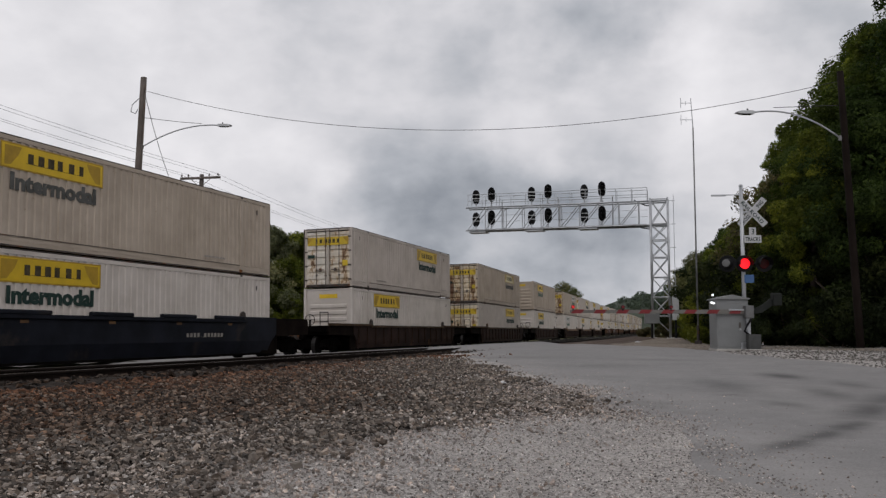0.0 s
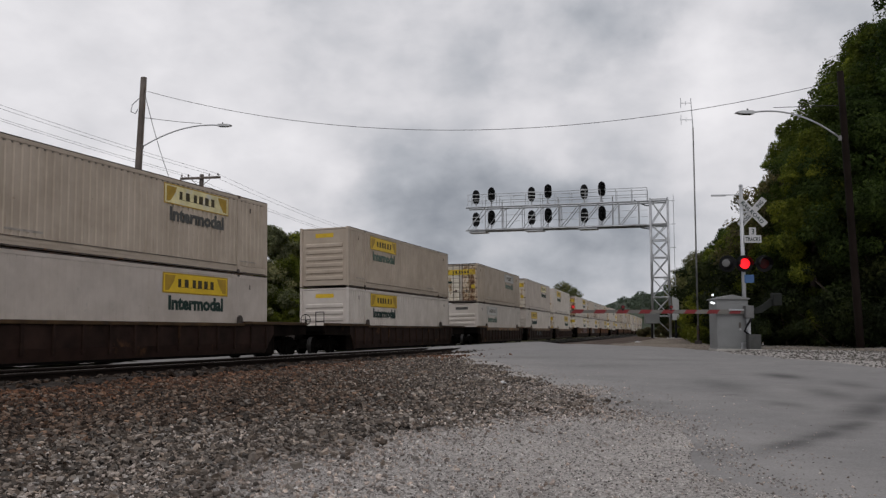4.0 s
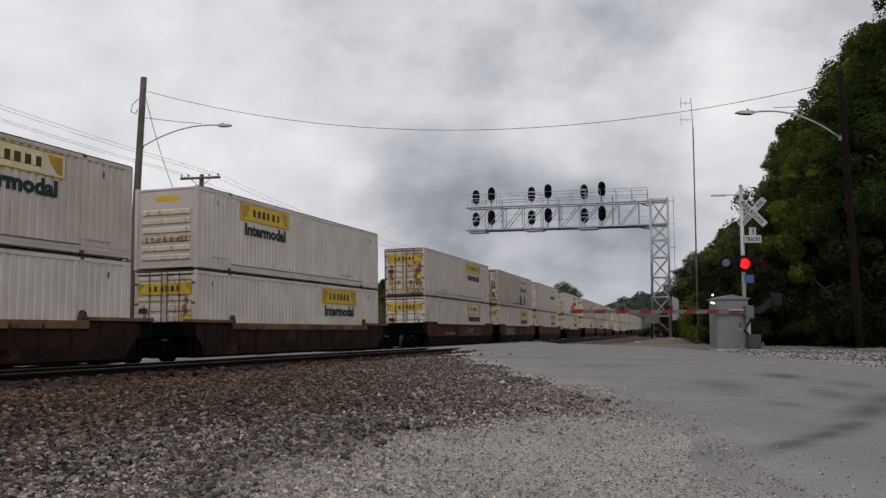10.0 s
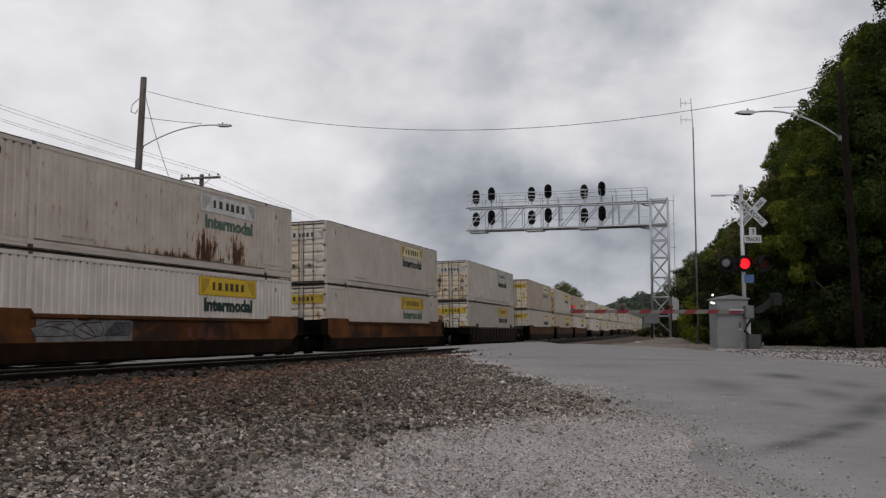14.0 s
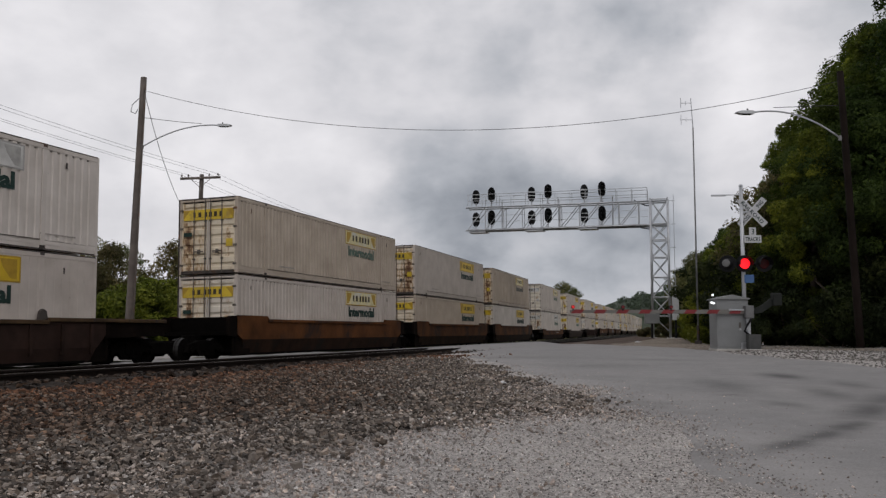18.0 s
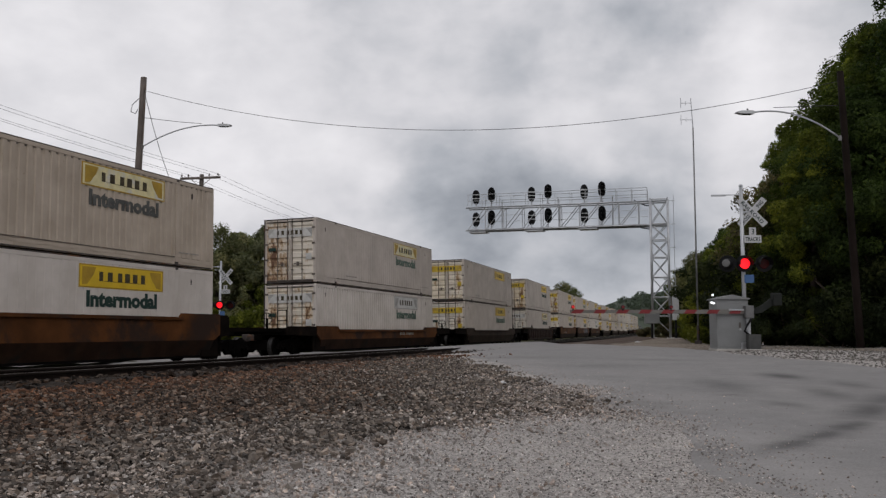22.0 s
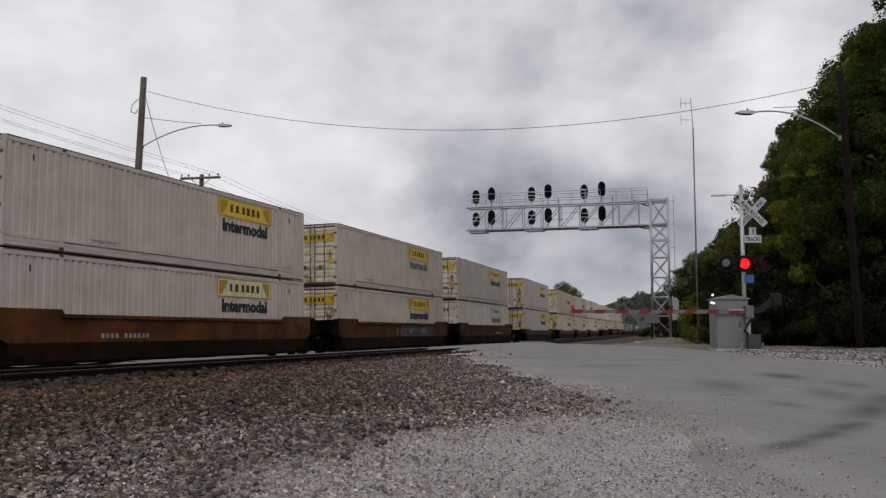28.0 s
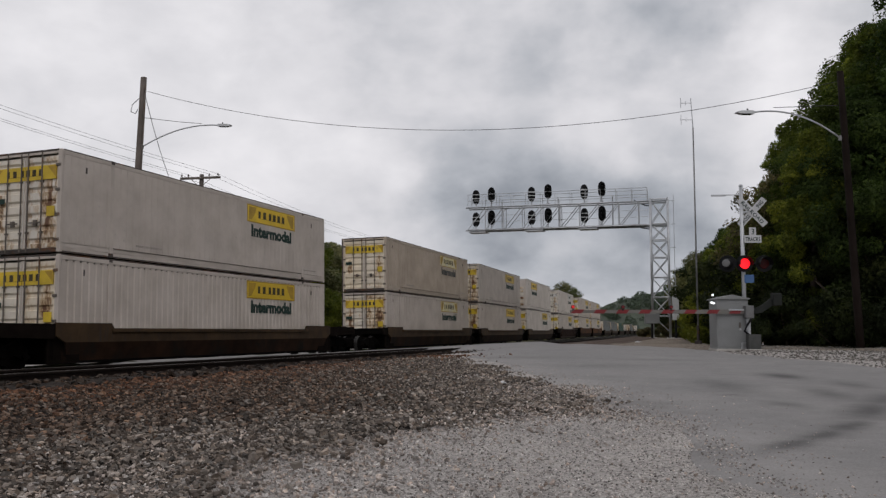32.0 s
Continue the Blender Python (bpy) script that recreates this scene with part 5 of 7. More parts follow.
# spray paint on a car's side: place along it, width, paint
SPRAY = {
    171.68: ((-0.2, 1.3, "spray_red"), (0.9, 1.2, "graffiti_a"), (2.0, 1.3, "graffiti_a"), (3.1, 1.1, "spray_red"), (4.0, 1.0, "graffiti_b")),
    191.14: ((-5.2, 1.3, "spray_grey"), (-4.0, 1.2, "spray_grey"), (-2.7, 1.1, "graffiti_b")),
    410.7: ((0.6, 1.2, "graffiti_b"), (1.7, 1.2, "spray_grey"), (2.8, 1.2, "graffiti_b"), (3.9, 1.2, "spray_grey"), (5.0, 1.1, "graffiti_b")),
}


def spray(car, marks):
    """Faded painted letters: each a dark outline with a paler body and strokes inside."""
    rng = random.Random(len(marks))
    y0, y1 = marks[0][0] - 0.7, marks[-1][0] + 0.6
    n = 24
    edge = [(y0 + (y1 - y0) * i / n, 0.775 + rng.uniform(0.0, 0.015)) for i in range(n + 1)] + [(y1 - (y1 - y0) * i / n, 1.4 + rng.uniform(-0.05, 0.01)) for i in range(n + 1)]
    part("spray_paint", Shape().prism(edge, "x", 1.468, 1.4722), marks[len(marks) // 2][2], car, "broad faded patch of spray paint")
    for k, (y, w, mt) in enumerate(marks):
        m = 7
        bumps = [rng.uniform(0.72, 1.2) for i in range(m)]

        def ring(grow):
            return [(y + (w * 0.62 * b + grow) * math.cos(q) + 0.2 * math.sin(q), 1.09 + (0.24 * b + grow) * math.sin(q)) for b, q in zip(bumps, [2 * math.pi * (i + 0.3) / m for i in range(m)])]
        p = part("spray_letter", Shape().prism(ring(0.0), "x", 1.468, 1.4735 + 0.0005 * k), "spray_line", car, "dark outlined spray-painted letter")
        part("letter_body", Shape().prism(ring(-0.035), "x", 1.47, 1.4738 + 0.0005 * k), mt if k % 2 else "spray_pale" if mt == "graffiti_a" else mt, p, "faded spray-painted letter body")
        for h in range(2):
            a, c = rng.uniform(-0.2, 0.2), rng.uniform(0.98, 1.14)
            pts = [(y + w * (-0.32 + 0.64 * q) * (1 if h else 0.7), c + a * (q - 0.5) + 0.09 * math.sin(3 * q + k + h)) for q in (0, 0.25, 0.5, 0.75, 1)]
            part("letter_stroke", Shape().prism([(u, v) for u, v in pts] + [(u + 0.02, v + 0.035) for u, v in pts[::-1]], "x", 1.472, 1.4742 + 0.0005 * k), "spray_line", p)


def distance(t):
    """How far the train has come at t seconds."""
    return 11.7367 * t + 0.114887 * t * t / 2 + 0.000272 * t ** 3 / 6


def car_pose(s):
    """Pose on line 1 of a car whose middle is at s."""
    a, b = line_at(s - 6.6), line_at(s + 6.6)
    return Matrix.Translation(((a[0] + b[0]) / 2, (a[1] + b[1]) / 2, RAIL_Z[0])) @ Matrix.Rotation(math.atan2(a[0] - b[0], b[1] - a[1]), 4, "Z") @ Matrix.Rotation(-radians(CANT), 4, "Y")


# near end of each load along the train, car, articulated set (first, middle, last), upper load, lower load.
# load: paint, side, near end, panel, lettering, door panel
LOADS = {
    "a": ("white", "ribbed", "door", "yellow", "letter", "yellow"),
    "b": ("grey_white", "smooth", "door", "yellow", "letter", "yellow"),
    "c": ("bright", "ribbed", "nose", "yellow", "letter", "yellow"),
    "d": ("beige", "ribbed", "nose", "yellow", "grey_letter", "yellow"),
    "e": ("beige", "ribbed", "door", "faded", "grey_letter", "yellow"),
    "f": ("beige", "half", "door", "pale", "green_letter", "yellow"),
    "g": ("bright", "smooth", "nose", "pale", "green_letter", "yellow"),
    "h": ("bright", "pressed", "nose", "yellow", "letter", "yellow"),
    "i": ("bright", "ribbed", "door", "yellow", "letter", "yellow"),
    "v": ("bright", "ribbed", "door", "yellow", "letter", "yellow"),
    "w": ("beige", "ribbed", "nose", "yellow", "green_letter", "yellow"),
    "j": ("bright", "ribbed", "door", "faded", "letter", "yellow"),
    "k": ("rusty_white", "half", "door", "pale", "green_letter", "pale"),
    "l": ("white", "smooth", "door", "faded", "letter", "pale"),
    "m": ("white", "half", "door", "yellow", "green_letter", "yellow"),
    "n": ("bright", "ribbed", "door", "pale", "letter", "pale"),
    "o": ("beige", "ribbed", "door", "faded", "green_letter", "yellow"),
    "p": ("white", "ribbed", "door", "faded", "letter", "yellow"),
    "r": ("grey_white", "half", "door", "yellow", None, "yellow"),
    "s": ("white", "ribbed", "door", "yellow", "green_letter", "yellow"),
    "t": ("bright", "ribbed", "door", "pale", "green_letter", "pale"),
    "u": ("bright", "ribbed", "nose", "yellow", "letter", "yellow"),
    "x": ("bright", "smooth", "door", "yellow", "letter", "yellow"),
    "y": ("beige", "ribbed", "door", "yellow", "letter", "yellow"),
    "z": ("white", "smooth", "door", "faded", "green_letter", "pale"),
}
TRAIN = [
    (13.65, "navy", "single", "d", "u"), (37.67, "ribbed", "single", "a", "c"), (61.32, "ribbed", "single", "e", "b"), (85.12, "ribbed", "single", "w", "c"),
    (109.03, "sill", "first", "f", "g"), (128.5, "sill", "middle", "p", "c"), (148.0, "sill", "last", "h", "i"),
    (171.68, "orange", "first", "v", "j"), (191.14, "orange", "middle", "k", "i"), (210.6, "orange", "last", "l", "m"),
    (234.0, "ribbed", "single", "n", "b"), (257.55, "orange", "first", "o", "p"), (276.92, "orange", "middle", "b", "y"), (296.2, "orange", "last", "e", "x"),
    (320.3, "rust", "single", "z", "t"), (343.85, "dark", "single", "r", "m"), (367.4, "ribbed", "single", "b", "l"),
    (391.2, "orange", "first", "a", "p"), (410.7, "orange", "middle", "s", "a"), (430.3, "orange", "last", "b", "t"),
    (454.4, "brown", "single", "b", "a"), (478.05, "brown", "first", "e", "p"), (497.4, "brown", "middle", "b", "a"), (516.9, "brown", "last", "h", "i"),
    (540.4, "ribbed", "single", "n", "b"), (564.0, "orange", "first", "a", "a"), (583.5, "orange", "last", "a", "b"),
    (607.0, "brown", "first", "", "grey"), (626.5, "brown", "last", "", "grey"), (650.2, "dark", "single", "", "green"), (673.8, "dark", "single", "", ""), (697.4, "dark", "single", "", "grey"),
    (721.0, "dark", "single", "", ""), (744.6, "brown", "single", "", "green"), (768.2, "dark", "single", "", ""), (791.8, "dark", "single", "", "grey"), (815.4, "dark", "single", "", ""),
    (839.0, "brown", "single", "", "green"),
]
M["box_grey"] = material("dull_grey_paint", (0.16, 0.17, 0.17), 0.6, var=0.15, scale=0.8, stain=(0.1, 0.08, 0.06), stain_at=0.6, streak=True)
M["box_green"] = material("dull_green_paint", (0.06, 0.1, 0.085), 0.6, var=0.15, scale=0.8, stain=(0.08, 0.06, 0.04), stain_at=0.6, streak=True)
ROOT = {"beige": "yellowed white container", "grey_white": "greyish white container", "white": "off-white container", "bright": "clean white container", "rusty_white": "rust-streaked white container"}
PANEL = {"yellow": "yellow sign panel", "faded": "faded yellow sign panel", "pale": "worn sign panel"}
STOCK, MOVERS, WHEELS = {}, [], []


def load(code):
    """A container by its code, copied from the first of its kind."""
    if code in ("grey", "green"):
        spec = ("box_" + code, "ribbed", "door", "box_" + code, None, None)
    else:
        spec = LOADS[code]
    made = code in STOCK
    if not made:
        text = ("dull %s steel container with doors" % code) if code in ("grey", "green") else "%s with a %s and rust-marked doors" % (ROOT[spec[0]], PANEL[spec[3]])
        STOCK[code] = container(*spec, text)
        ob = STOCK[code]
    else:
        ob = copy_thing(STOCK[code], Matrix.Identity(4))
    return ob, (180 if spec[2] == "nose" else 0)


CAR_STOCK = {}


def build_train():
    for s0, kind, place, upper, lower in TRAIN:
        mid = s0 + BOX_L / 2
        keyed = []
        car = well_car(kind, place == "single", place == "last", keyed, MARK_Y.get(s0))
        if s0 in SPRAY:
            spray(car, SPRAY[s0])
        if s0 in OWNER:
            paint, at, step, low, high = OWNER[s0]
            for k in (-1, 0, 1):
                part("owner_mark", lambda: Shape().box(1.468, 1.4745, -step * 0.26, step * 0.26, low, high), paint, car, "plain worn block", m=pose(0, at + k * step, 0), key="owner%g" % s0)
        MOVERS.append((car, mid, Matrix.Identity(4)))
        for w, e in keyed:
            WHEELS.append((w, e, mid))
        for code, h in ((lower, 0.3), (upper, 3.254)):
            if code:
                ob, turn = load(code)
                MOVERS.append((ob, mid, pose(0, 0, h, 0, 0, turn)))


build_train()


# ---- poles, wires and lamps ----
def gz(p):
    return float(ground_z(p.x, p.y))


def utility_pole(base, top, r0, r1, mat, label):
    th = thing("utility_pole", label, "utility pole")
    b, t = Vector(base), Vector(top)
    n = 7
    part("pole", Shape().path([b.lerp(t, i / n) for i in range(n + 1)], [r0 + (r1 - r0) * i / n for i in range(n + 1)], 10), mat, th, flat=False)
    return th


def lamp_arm(th, root, tip, bend, along):
    """A curved bracket with a flat lamp head."""
    root, tip, bend = Vector(root), Vector(tip), Vector(bend)
    pts = []
    for i in range(13):
        t = i / 12
        pts.append(root * (1 - t) ** 2 + bend * 2 * t * (1 - t) + tip * t * t)
    arm = part("lamp_arm", Shape().path(pts, 0.03, 8), "galv", th, "grey tubular lamp bracket", flat=False)
    part("arm_clamp", Shape().box(-0.05, 0.05, -0.05, 0.05, -0.1, 0.08, 0.01).moved(Matrix.Translation(root)), "mast_grey", th)
    d = Vector(along).normalized()
    q = Matrix.Translation(tip) @ d.to_track_quat("X", "Z").to_matrix().to_4x4() @ Matrix.Diagonal((0.76, 0.85, 0.85, 1))
    head = Shape().prism([(-0.08, -0.05), (0.0, -0.075), (0.5, -0.075), (0.74, -0.03), (0.74, 0.0), (0.5, 0.05), (0.0, 0.06), (-0.08, 0.03)], "y", -0.13, 0.13)
    hd = part("lamp_head", head.moved(q), "alu", th, "grey flat street lamp head")
    part("photocell", Shape().tube((0.2, 0, 0.05), (0.2, 0, 0.15), 0.045, 0.035).moved(q), "black", hd)
    part("lens", Shape().box(0.05, 0.5, -0.1, 0.1, -0.09, -0.075).moved(q), "glass", hd)
    return arm


def wire(name, a, b, sag, r, label, n=24, mat="cable"):
    a, b = Vector(a), Vector(b)
    pts = []
    for i in range(n + 1):
        t = i / n
        p = a.lerp(b, t)
        p.z -= 4 * sag * t * (1 - t)
        pts.append(p)
    return tagged(new(name, mesh_of(name, Shape().path(pts, r, 5), mat)), label, "cable")


LP = site(-13.86, 38, -0.3)
lp = utility_pole(LP, site(-13.56, 38, 12.4), 0.19, 0.135, "wood_pole", "leaning weathered timber utility pole with a street lamp")
lamp_arm(lp, site(-13.5, 37.95, 9.2), site(-9.98, 37.6, 10.1), site(-11.7, 37.8, 10.28), site(1, -0.05))
part("bracket_wire", Shape().path([site(-13.55, 38, 10.55), site(-11.8, 37.8, 10.3), site(-10.8, 37.7, 10.2)], 0.012, 5), "cable", lp)
part("conduit", Shape().path([site(-13.42, 37.85, 12.0), site(-13.46, 37.83, 9.0), site(-13.52, 37.83, 4.0), site(-13.6, 37.83, 0.0)], 0.025, 6), "rod", lp, "thin grey conduit")
part("wire_coil", Shape().path([site(-13.7, 37.9, 11.4), site(-14.0, 37.9, 11.1), site(-14.05, 37.9, 10.8), site(-13.85, 37.9, 10.7), site(-13.75, 37.9, 10.9)], 0.02, 5), "cable", lp)
part("insulator", Shape().tube(site(-13.45, 37.9, 11.7), site(-13.45, 37.9, 11.9), 0.05, 0.03), "casting", lp)

TP = site(-15.27, 53, -0.3)
tp = utility_pole(TP, site(-15.07, 53, 10.7), 0.17, 0.13, "wood_pole", "timber pole with a wooden crossarm and insulators")
part("crossarm", Shape().box(-1.25, 1.25, -0.06, 0.06, -0.07, 0.07, 0.01).moved(Matrix.Translation(site(-15.12, 52.85, 10.45)) @ Matrix.Rotation(radians(TURN), 4, "Z") @ Matrix.Rotation(radians(-2.5), 4, "Y")), "wood_pole", tp)
for u in (-1.15, -0.75, 0.55, 1.1):
    part("insulator", lambda: Shape().tube((0, 0, 0.05), (0, 0, 0.13), 0.02).tube((0, 0, 0.11), (0, 0, 0.24), 0.055, 0.035), "casting", tp, m=Matrix.Translation(site(-15.12 + u, 52.85, 10.47 + 0.043 * u)), key="insul")
for u in (-0.6, 0.6):
    part("brace", Shape().tube(site(-15.12 + u, 52.9, 10.4), site(-15.13, 52.9, 9.85), 0.02), "rod", tp)

FP = site(-31.85, 62.5, -0.3)
fp = utility_pole(FP, site(-31.75, 62.5, 9.1), 0.12, 0.09, "dark_pole", "dark distant timber pole with a crossarm")
part("crossarm", Shape().box(-0.6, 0.6, -0.05, 0.05, -0.05, 0.05, 0.01).moved(Matrix.Translation(site(-31.75, 62.4, 8.9)) @ Matrix.Rotation(radians(TURN), 4, "Z")), "dark_pole", fp)

RP = site(14.02, 29, 0.1)
rp = utility_pole(RP, site(13.72, 29, 9.95), 0.135, 0.11, "dark_pole", "dark timber utility pole at the foot of the wooded slope")
lamp_arm(rp, site(13.6, 28.95, 7.6), site(10.52, 28.7, 8.42), site(12.1, 28.8, 8.72), site(-1, -0.05))
part("bracket_wire", Shape().path([site(13.6, 29, 8.75), site(11.3, 28.8, 8.62)], 0.012, 5), "cable", rp)

wire("span_wire", site(-13.42, 37.9, 11.75), site(13.62, 29, 9.6), 1.76, 0.011, "dark twisted cable spanning the road and tracks")
for k, (u, z) in enumerate(((-1.15, 10.62), (-0.75, 10.64), (0.55, 10.7), (1.1, 10.72))):
    e = site(-15.12 + u, 52.85, z)
    wire("power_wire", e, e + Vector((4.5 - 0.4 * k, -46, 0.9)), 0.55, 0.008, "thin dark overhead wire")
    wire("power_wire", e, e + Vector((-5.5, 52, 0.1)), 0.8, 0.008, "thin dark overhead wire")
wire("service_wire", site(-13.45, 37.9, 11.6), site(-15.0, 52.8, 7.4), 1.35, 0.014, "slack dark service cable")

# ---- antenna mast ----
an = thing("antenna_mast", "slender grey antenna mast with two small aerials", "antenna mast")
A0 = site(11.09, 37.5)
A0.z = gz(A0) - 0.05
part("mast", Shape().tube(A0, site(11.1, 37.5, 10.0), 0.042, 0.03), "mast_grey", an, flat=False)
part("top_rod", Shape().tube(site(11.1, 37.5, 9.9), site(11.03, 37.5, 11.35), 0.022, 0.015), "galv", an)
part("mast_base", Shape().tube(A0, A0 + Vector((0, 0, 0.9)), 0.06, 0.06), "casting", an, "dark sleeve at the foot of the mast")
part("base_block", Shape().box(-0.14, 0.14, -0.14, 0.14, 0, 0.25, 0.03).moved(Matrix.Translation(A0)), "casting", an)
for z in (11.12, 10.36):
    part("aerial", Shape().tube(site(11.06, 37.5, z), site(10.55, 37.5, z), 0.015).tube(site(10.58, 37.5, z - 0.22), site(10.58, 37.5, z + 0.22), 0.012).tube(site(10.8, 37.5, z - 0.1), site(10.8, 37.5, z + 0.1), 0.01), "galv", an)


# ---- signal gantry ----
def gantry():
    th = thing("signal_gantry", "galvanised steel cantilever signal gantry over the tracks", "signal gantry")
    base = site(17.5, 69)
    g0 = gz(base) - 0.06
    ax = (site(2.0, 73.4) - site(17.0, 69.2))
    ax.z = 0
    ln = ax.length
    ax.normalize()
    m = Matrix.Translation(site(17.5, 69)) @ ax.to_track_quat("X", "Z").to_matrix().to_4x4()
    # local x runs out over the tracks
    w, d = 0.68, 0.55
    top, low = 11.45, 9.5
    for sx in (-w, w):
        for sy in (-d, d):
            part("tower_leg", Shape().tube((sx, sy, g0), (sx, sy, 11.7), 0.088).moved(m), "galv", th, flat=False)
            part("footing", Shape().box(sx - 0.3, sx + 0.3, sy - 0.3, sy + 0.3, g0 - 0.1, g0 + 0.16, 0.03).moved(m), "concrete", th)
    zs = [2.2, 3.7, 5.3, 6.9, 8.3, 9.6, 11.6]
    for i, z in enumerate(zs):
        for sy in (-d, d):
            part("tower_strut", Shape().tube((-w, sy, z), (w, sy, z), 0.045).moved(m), "galv", th)
            if i:
                part("tower_brace", Shape().tube((-w, sy, zs[i - 1]), (w, sy, z), 0.035).moved(m), "galv", th)
                part("tower_brace", Shape().tube((w, sy, zs[i - 1]), (-w, sy, z), 0.035).moved(m), "galv", th)
        for sx in (-w, w):
            part("tower_strut", Shape().tube((sx, -d, z), (sx, d, z), 0.04).moved(m), "galv", th)
    part("tower_brace", Shape().tube((-w, -d, 0.9), (w, -d, 2.2), 0.035).moved(m), "galv", th)
    L = ln + 0.4
    for z in (low, top):
        for sy in (-d, d):
            part("beam_chord", Shape().tube((-w, sy, z), (L, sy, z), 0.068).moved(m), "galv", th, flat=False)
    n = 9
    for i in range(n):
        x0, x1 = 1.6 + (L - 1.7) * i / n, 1.6 + (L - 1.7) * (i + 1) / n
        for sy in (-d, d):
            part("beam_post", Shape().tube((x0, sy, low), (x0, sy, top), 0.035).moved(m), "galv", th)
            part("beam_diagonal", Shape().tube((x0, sy, top), (x1, sy, low), 0.035).moved(m), "galv", th)
        part("beam_crosspiece", Shape().tube((x0, -d, low), (x0, d, low), 0.03).moved(m), "galv", th)
    part("walkway", Shape().box(1.0, L - 0.1, -d, d, low + 0.06, low + 0.1).moved(m), "galv", th, "grated walkway")
    for sy in (-d - 0.1, d + 0.1):
        for z in (top + 0.55, top + 1.1):
            part("hand_rail", Shape().tube((0.9, sy, z), (L - 0.2, sy, z), 0.024).moved(m), "galv", th)
        for i in range(13):
            x = 0.9 + (L - 1.1) * i / 12
            part("rail_post", Shape().tube((x, sy, top), (x, sy, top + 1.1), 0.024).moved(m), "galv", th)
    for z in (10.35, 10.9):
        part("hand_rail", Shape().tube((0.9, -d - 0.1, z), (L - 0.2, -d - 0.1, z), 0.018).moved(m), "galv", th)
    # ladder on the tower's outer side
    for sy in (-0.22, 0.22):
        part("ladder_stile", Shape().tube((-w - 0.45, sy, g0 + 0.5), (-w - 0.45, sy, 11.9), 0.02).moved(m), "galv", th)
    for i in range(34):
        z = g0 + 0.8 + i * 0.33
        part("ladder_rung", Shape().tube((-w - 0.45, -0.22, z), (-w - 0.45, 0.22, z), 0.013).moved(m), "galv", th)
    for z in (1.9, 4.6, 7.7, 9.6, 11.5):
        part("ladder_bracket", Shape().tube((-w, 0, z), (-w - 0.6, 0, z), 0.025).moved(m), "galv", th)
    for s, z in ((1, top - 0.15), (-1, low - 0.2)):
        part("cable_loop", Shape().path([(0.6, -d - 0.05, z), (1.0, -d - 0.1, z - 0.05 * s), (1.5, -d - 0.1, z + 0.15), (2.0, -d - 0.05, z + 0.45)], 0.05, 6).moved(m), "cable", th)
    # signal heads: pairs over each line, one facing the train and one facing away
    for k, (r, f) in enumerate(((3.4, 73.0), (8.05, 71.6), (12.3, 70.3))):
        for j, (dr, away) in enumerate(((-0.55, True), (0.72, False))):
            for z in (12.5 + (0.05 if k else 0.0) + 0.06 * (not away), 10.55 + 0.04 * (not away)):
                signal_head(site(r + dr, f - 0.55 if not away else f + 0.5, z), th, away)
        part("drop_post", Shape().tube(site(r + 1.65, f - 0.3, 9.4), site(r + 1.65, f - 0.3, 12.0), 0.06), "galv", th)
        part("signal_bracket", Shape().box(-0.75, 0.75, -0.5, 0.5, 9.3, 9.4).moved(Matrix.Translation(site(r - 0.3, f))), "galv", th)
    return th


def signal_head(p, gan, away):
    m = Matrix.Translation(p) @ Matrix.Rotation(radians(TURN + (0 if not away else 180)), 4, "Z")
    hw, hh = (0.31, 0.62)
    ring = []
    for i in range(20):
        a = 2 * math.pi * i / 20
        ring.append((hw * math.cos(a), hh * math.sin(a) * (0.72 if abs(math.sin(a)) < 0.99 else 0.72) + (0.18 if math.sin(a) > 0.01 else -0.18 if math.sin(a) < -0.01 else 0)))
    hd = part("signal_head", lambda: Shape().prism(ring, "y", -0.03, 0.0), "black", gan, "black oval signal background with hooded lenses", m=m, key="sighead")
    for z in (0.32, 0.0, -0.32):
        part("hood", lambda: Shape().tube((0, -0.4, -0.01), (0, -0.03, 0), 0.12, 0.13, 12, cap=False), "black", hd, m=pose(0, 0, z), key="sighood")
        part("lens", lambda: Shape().tube((0, -0.06, 0), (0, -0.035, 0), 0.11, 0.11, 12), "glass", hd, m=pose(0, 0, z), key="siglens")
    part("housing", lambda: Shape().box(-0.16, 0.16, 0.0, 0.24, -0.55, 0.55, 0.05), "black", hd, key="sighouse%d" % away)
    if away:
        for z in (0.16, -0.16):
            part("bracket_band", lambda: Shape().box(-0.3, 0.3, 0.2, 0.26, -0.03, 0.03), "alu", hd, m=pose(0, 0, z), key="sigband")
    part("stem", lambda: Shape().tube((0, 0.08, -1.0), (0, 0.08, -0.5), 0.05).box(-0.12, 0.12, 0.0, 0.18, -1.02, -0.94), "galv", hd, key="sigstem")


gantry()

# ---- crossing signal, gate and cabinets ----
LAMPS = []


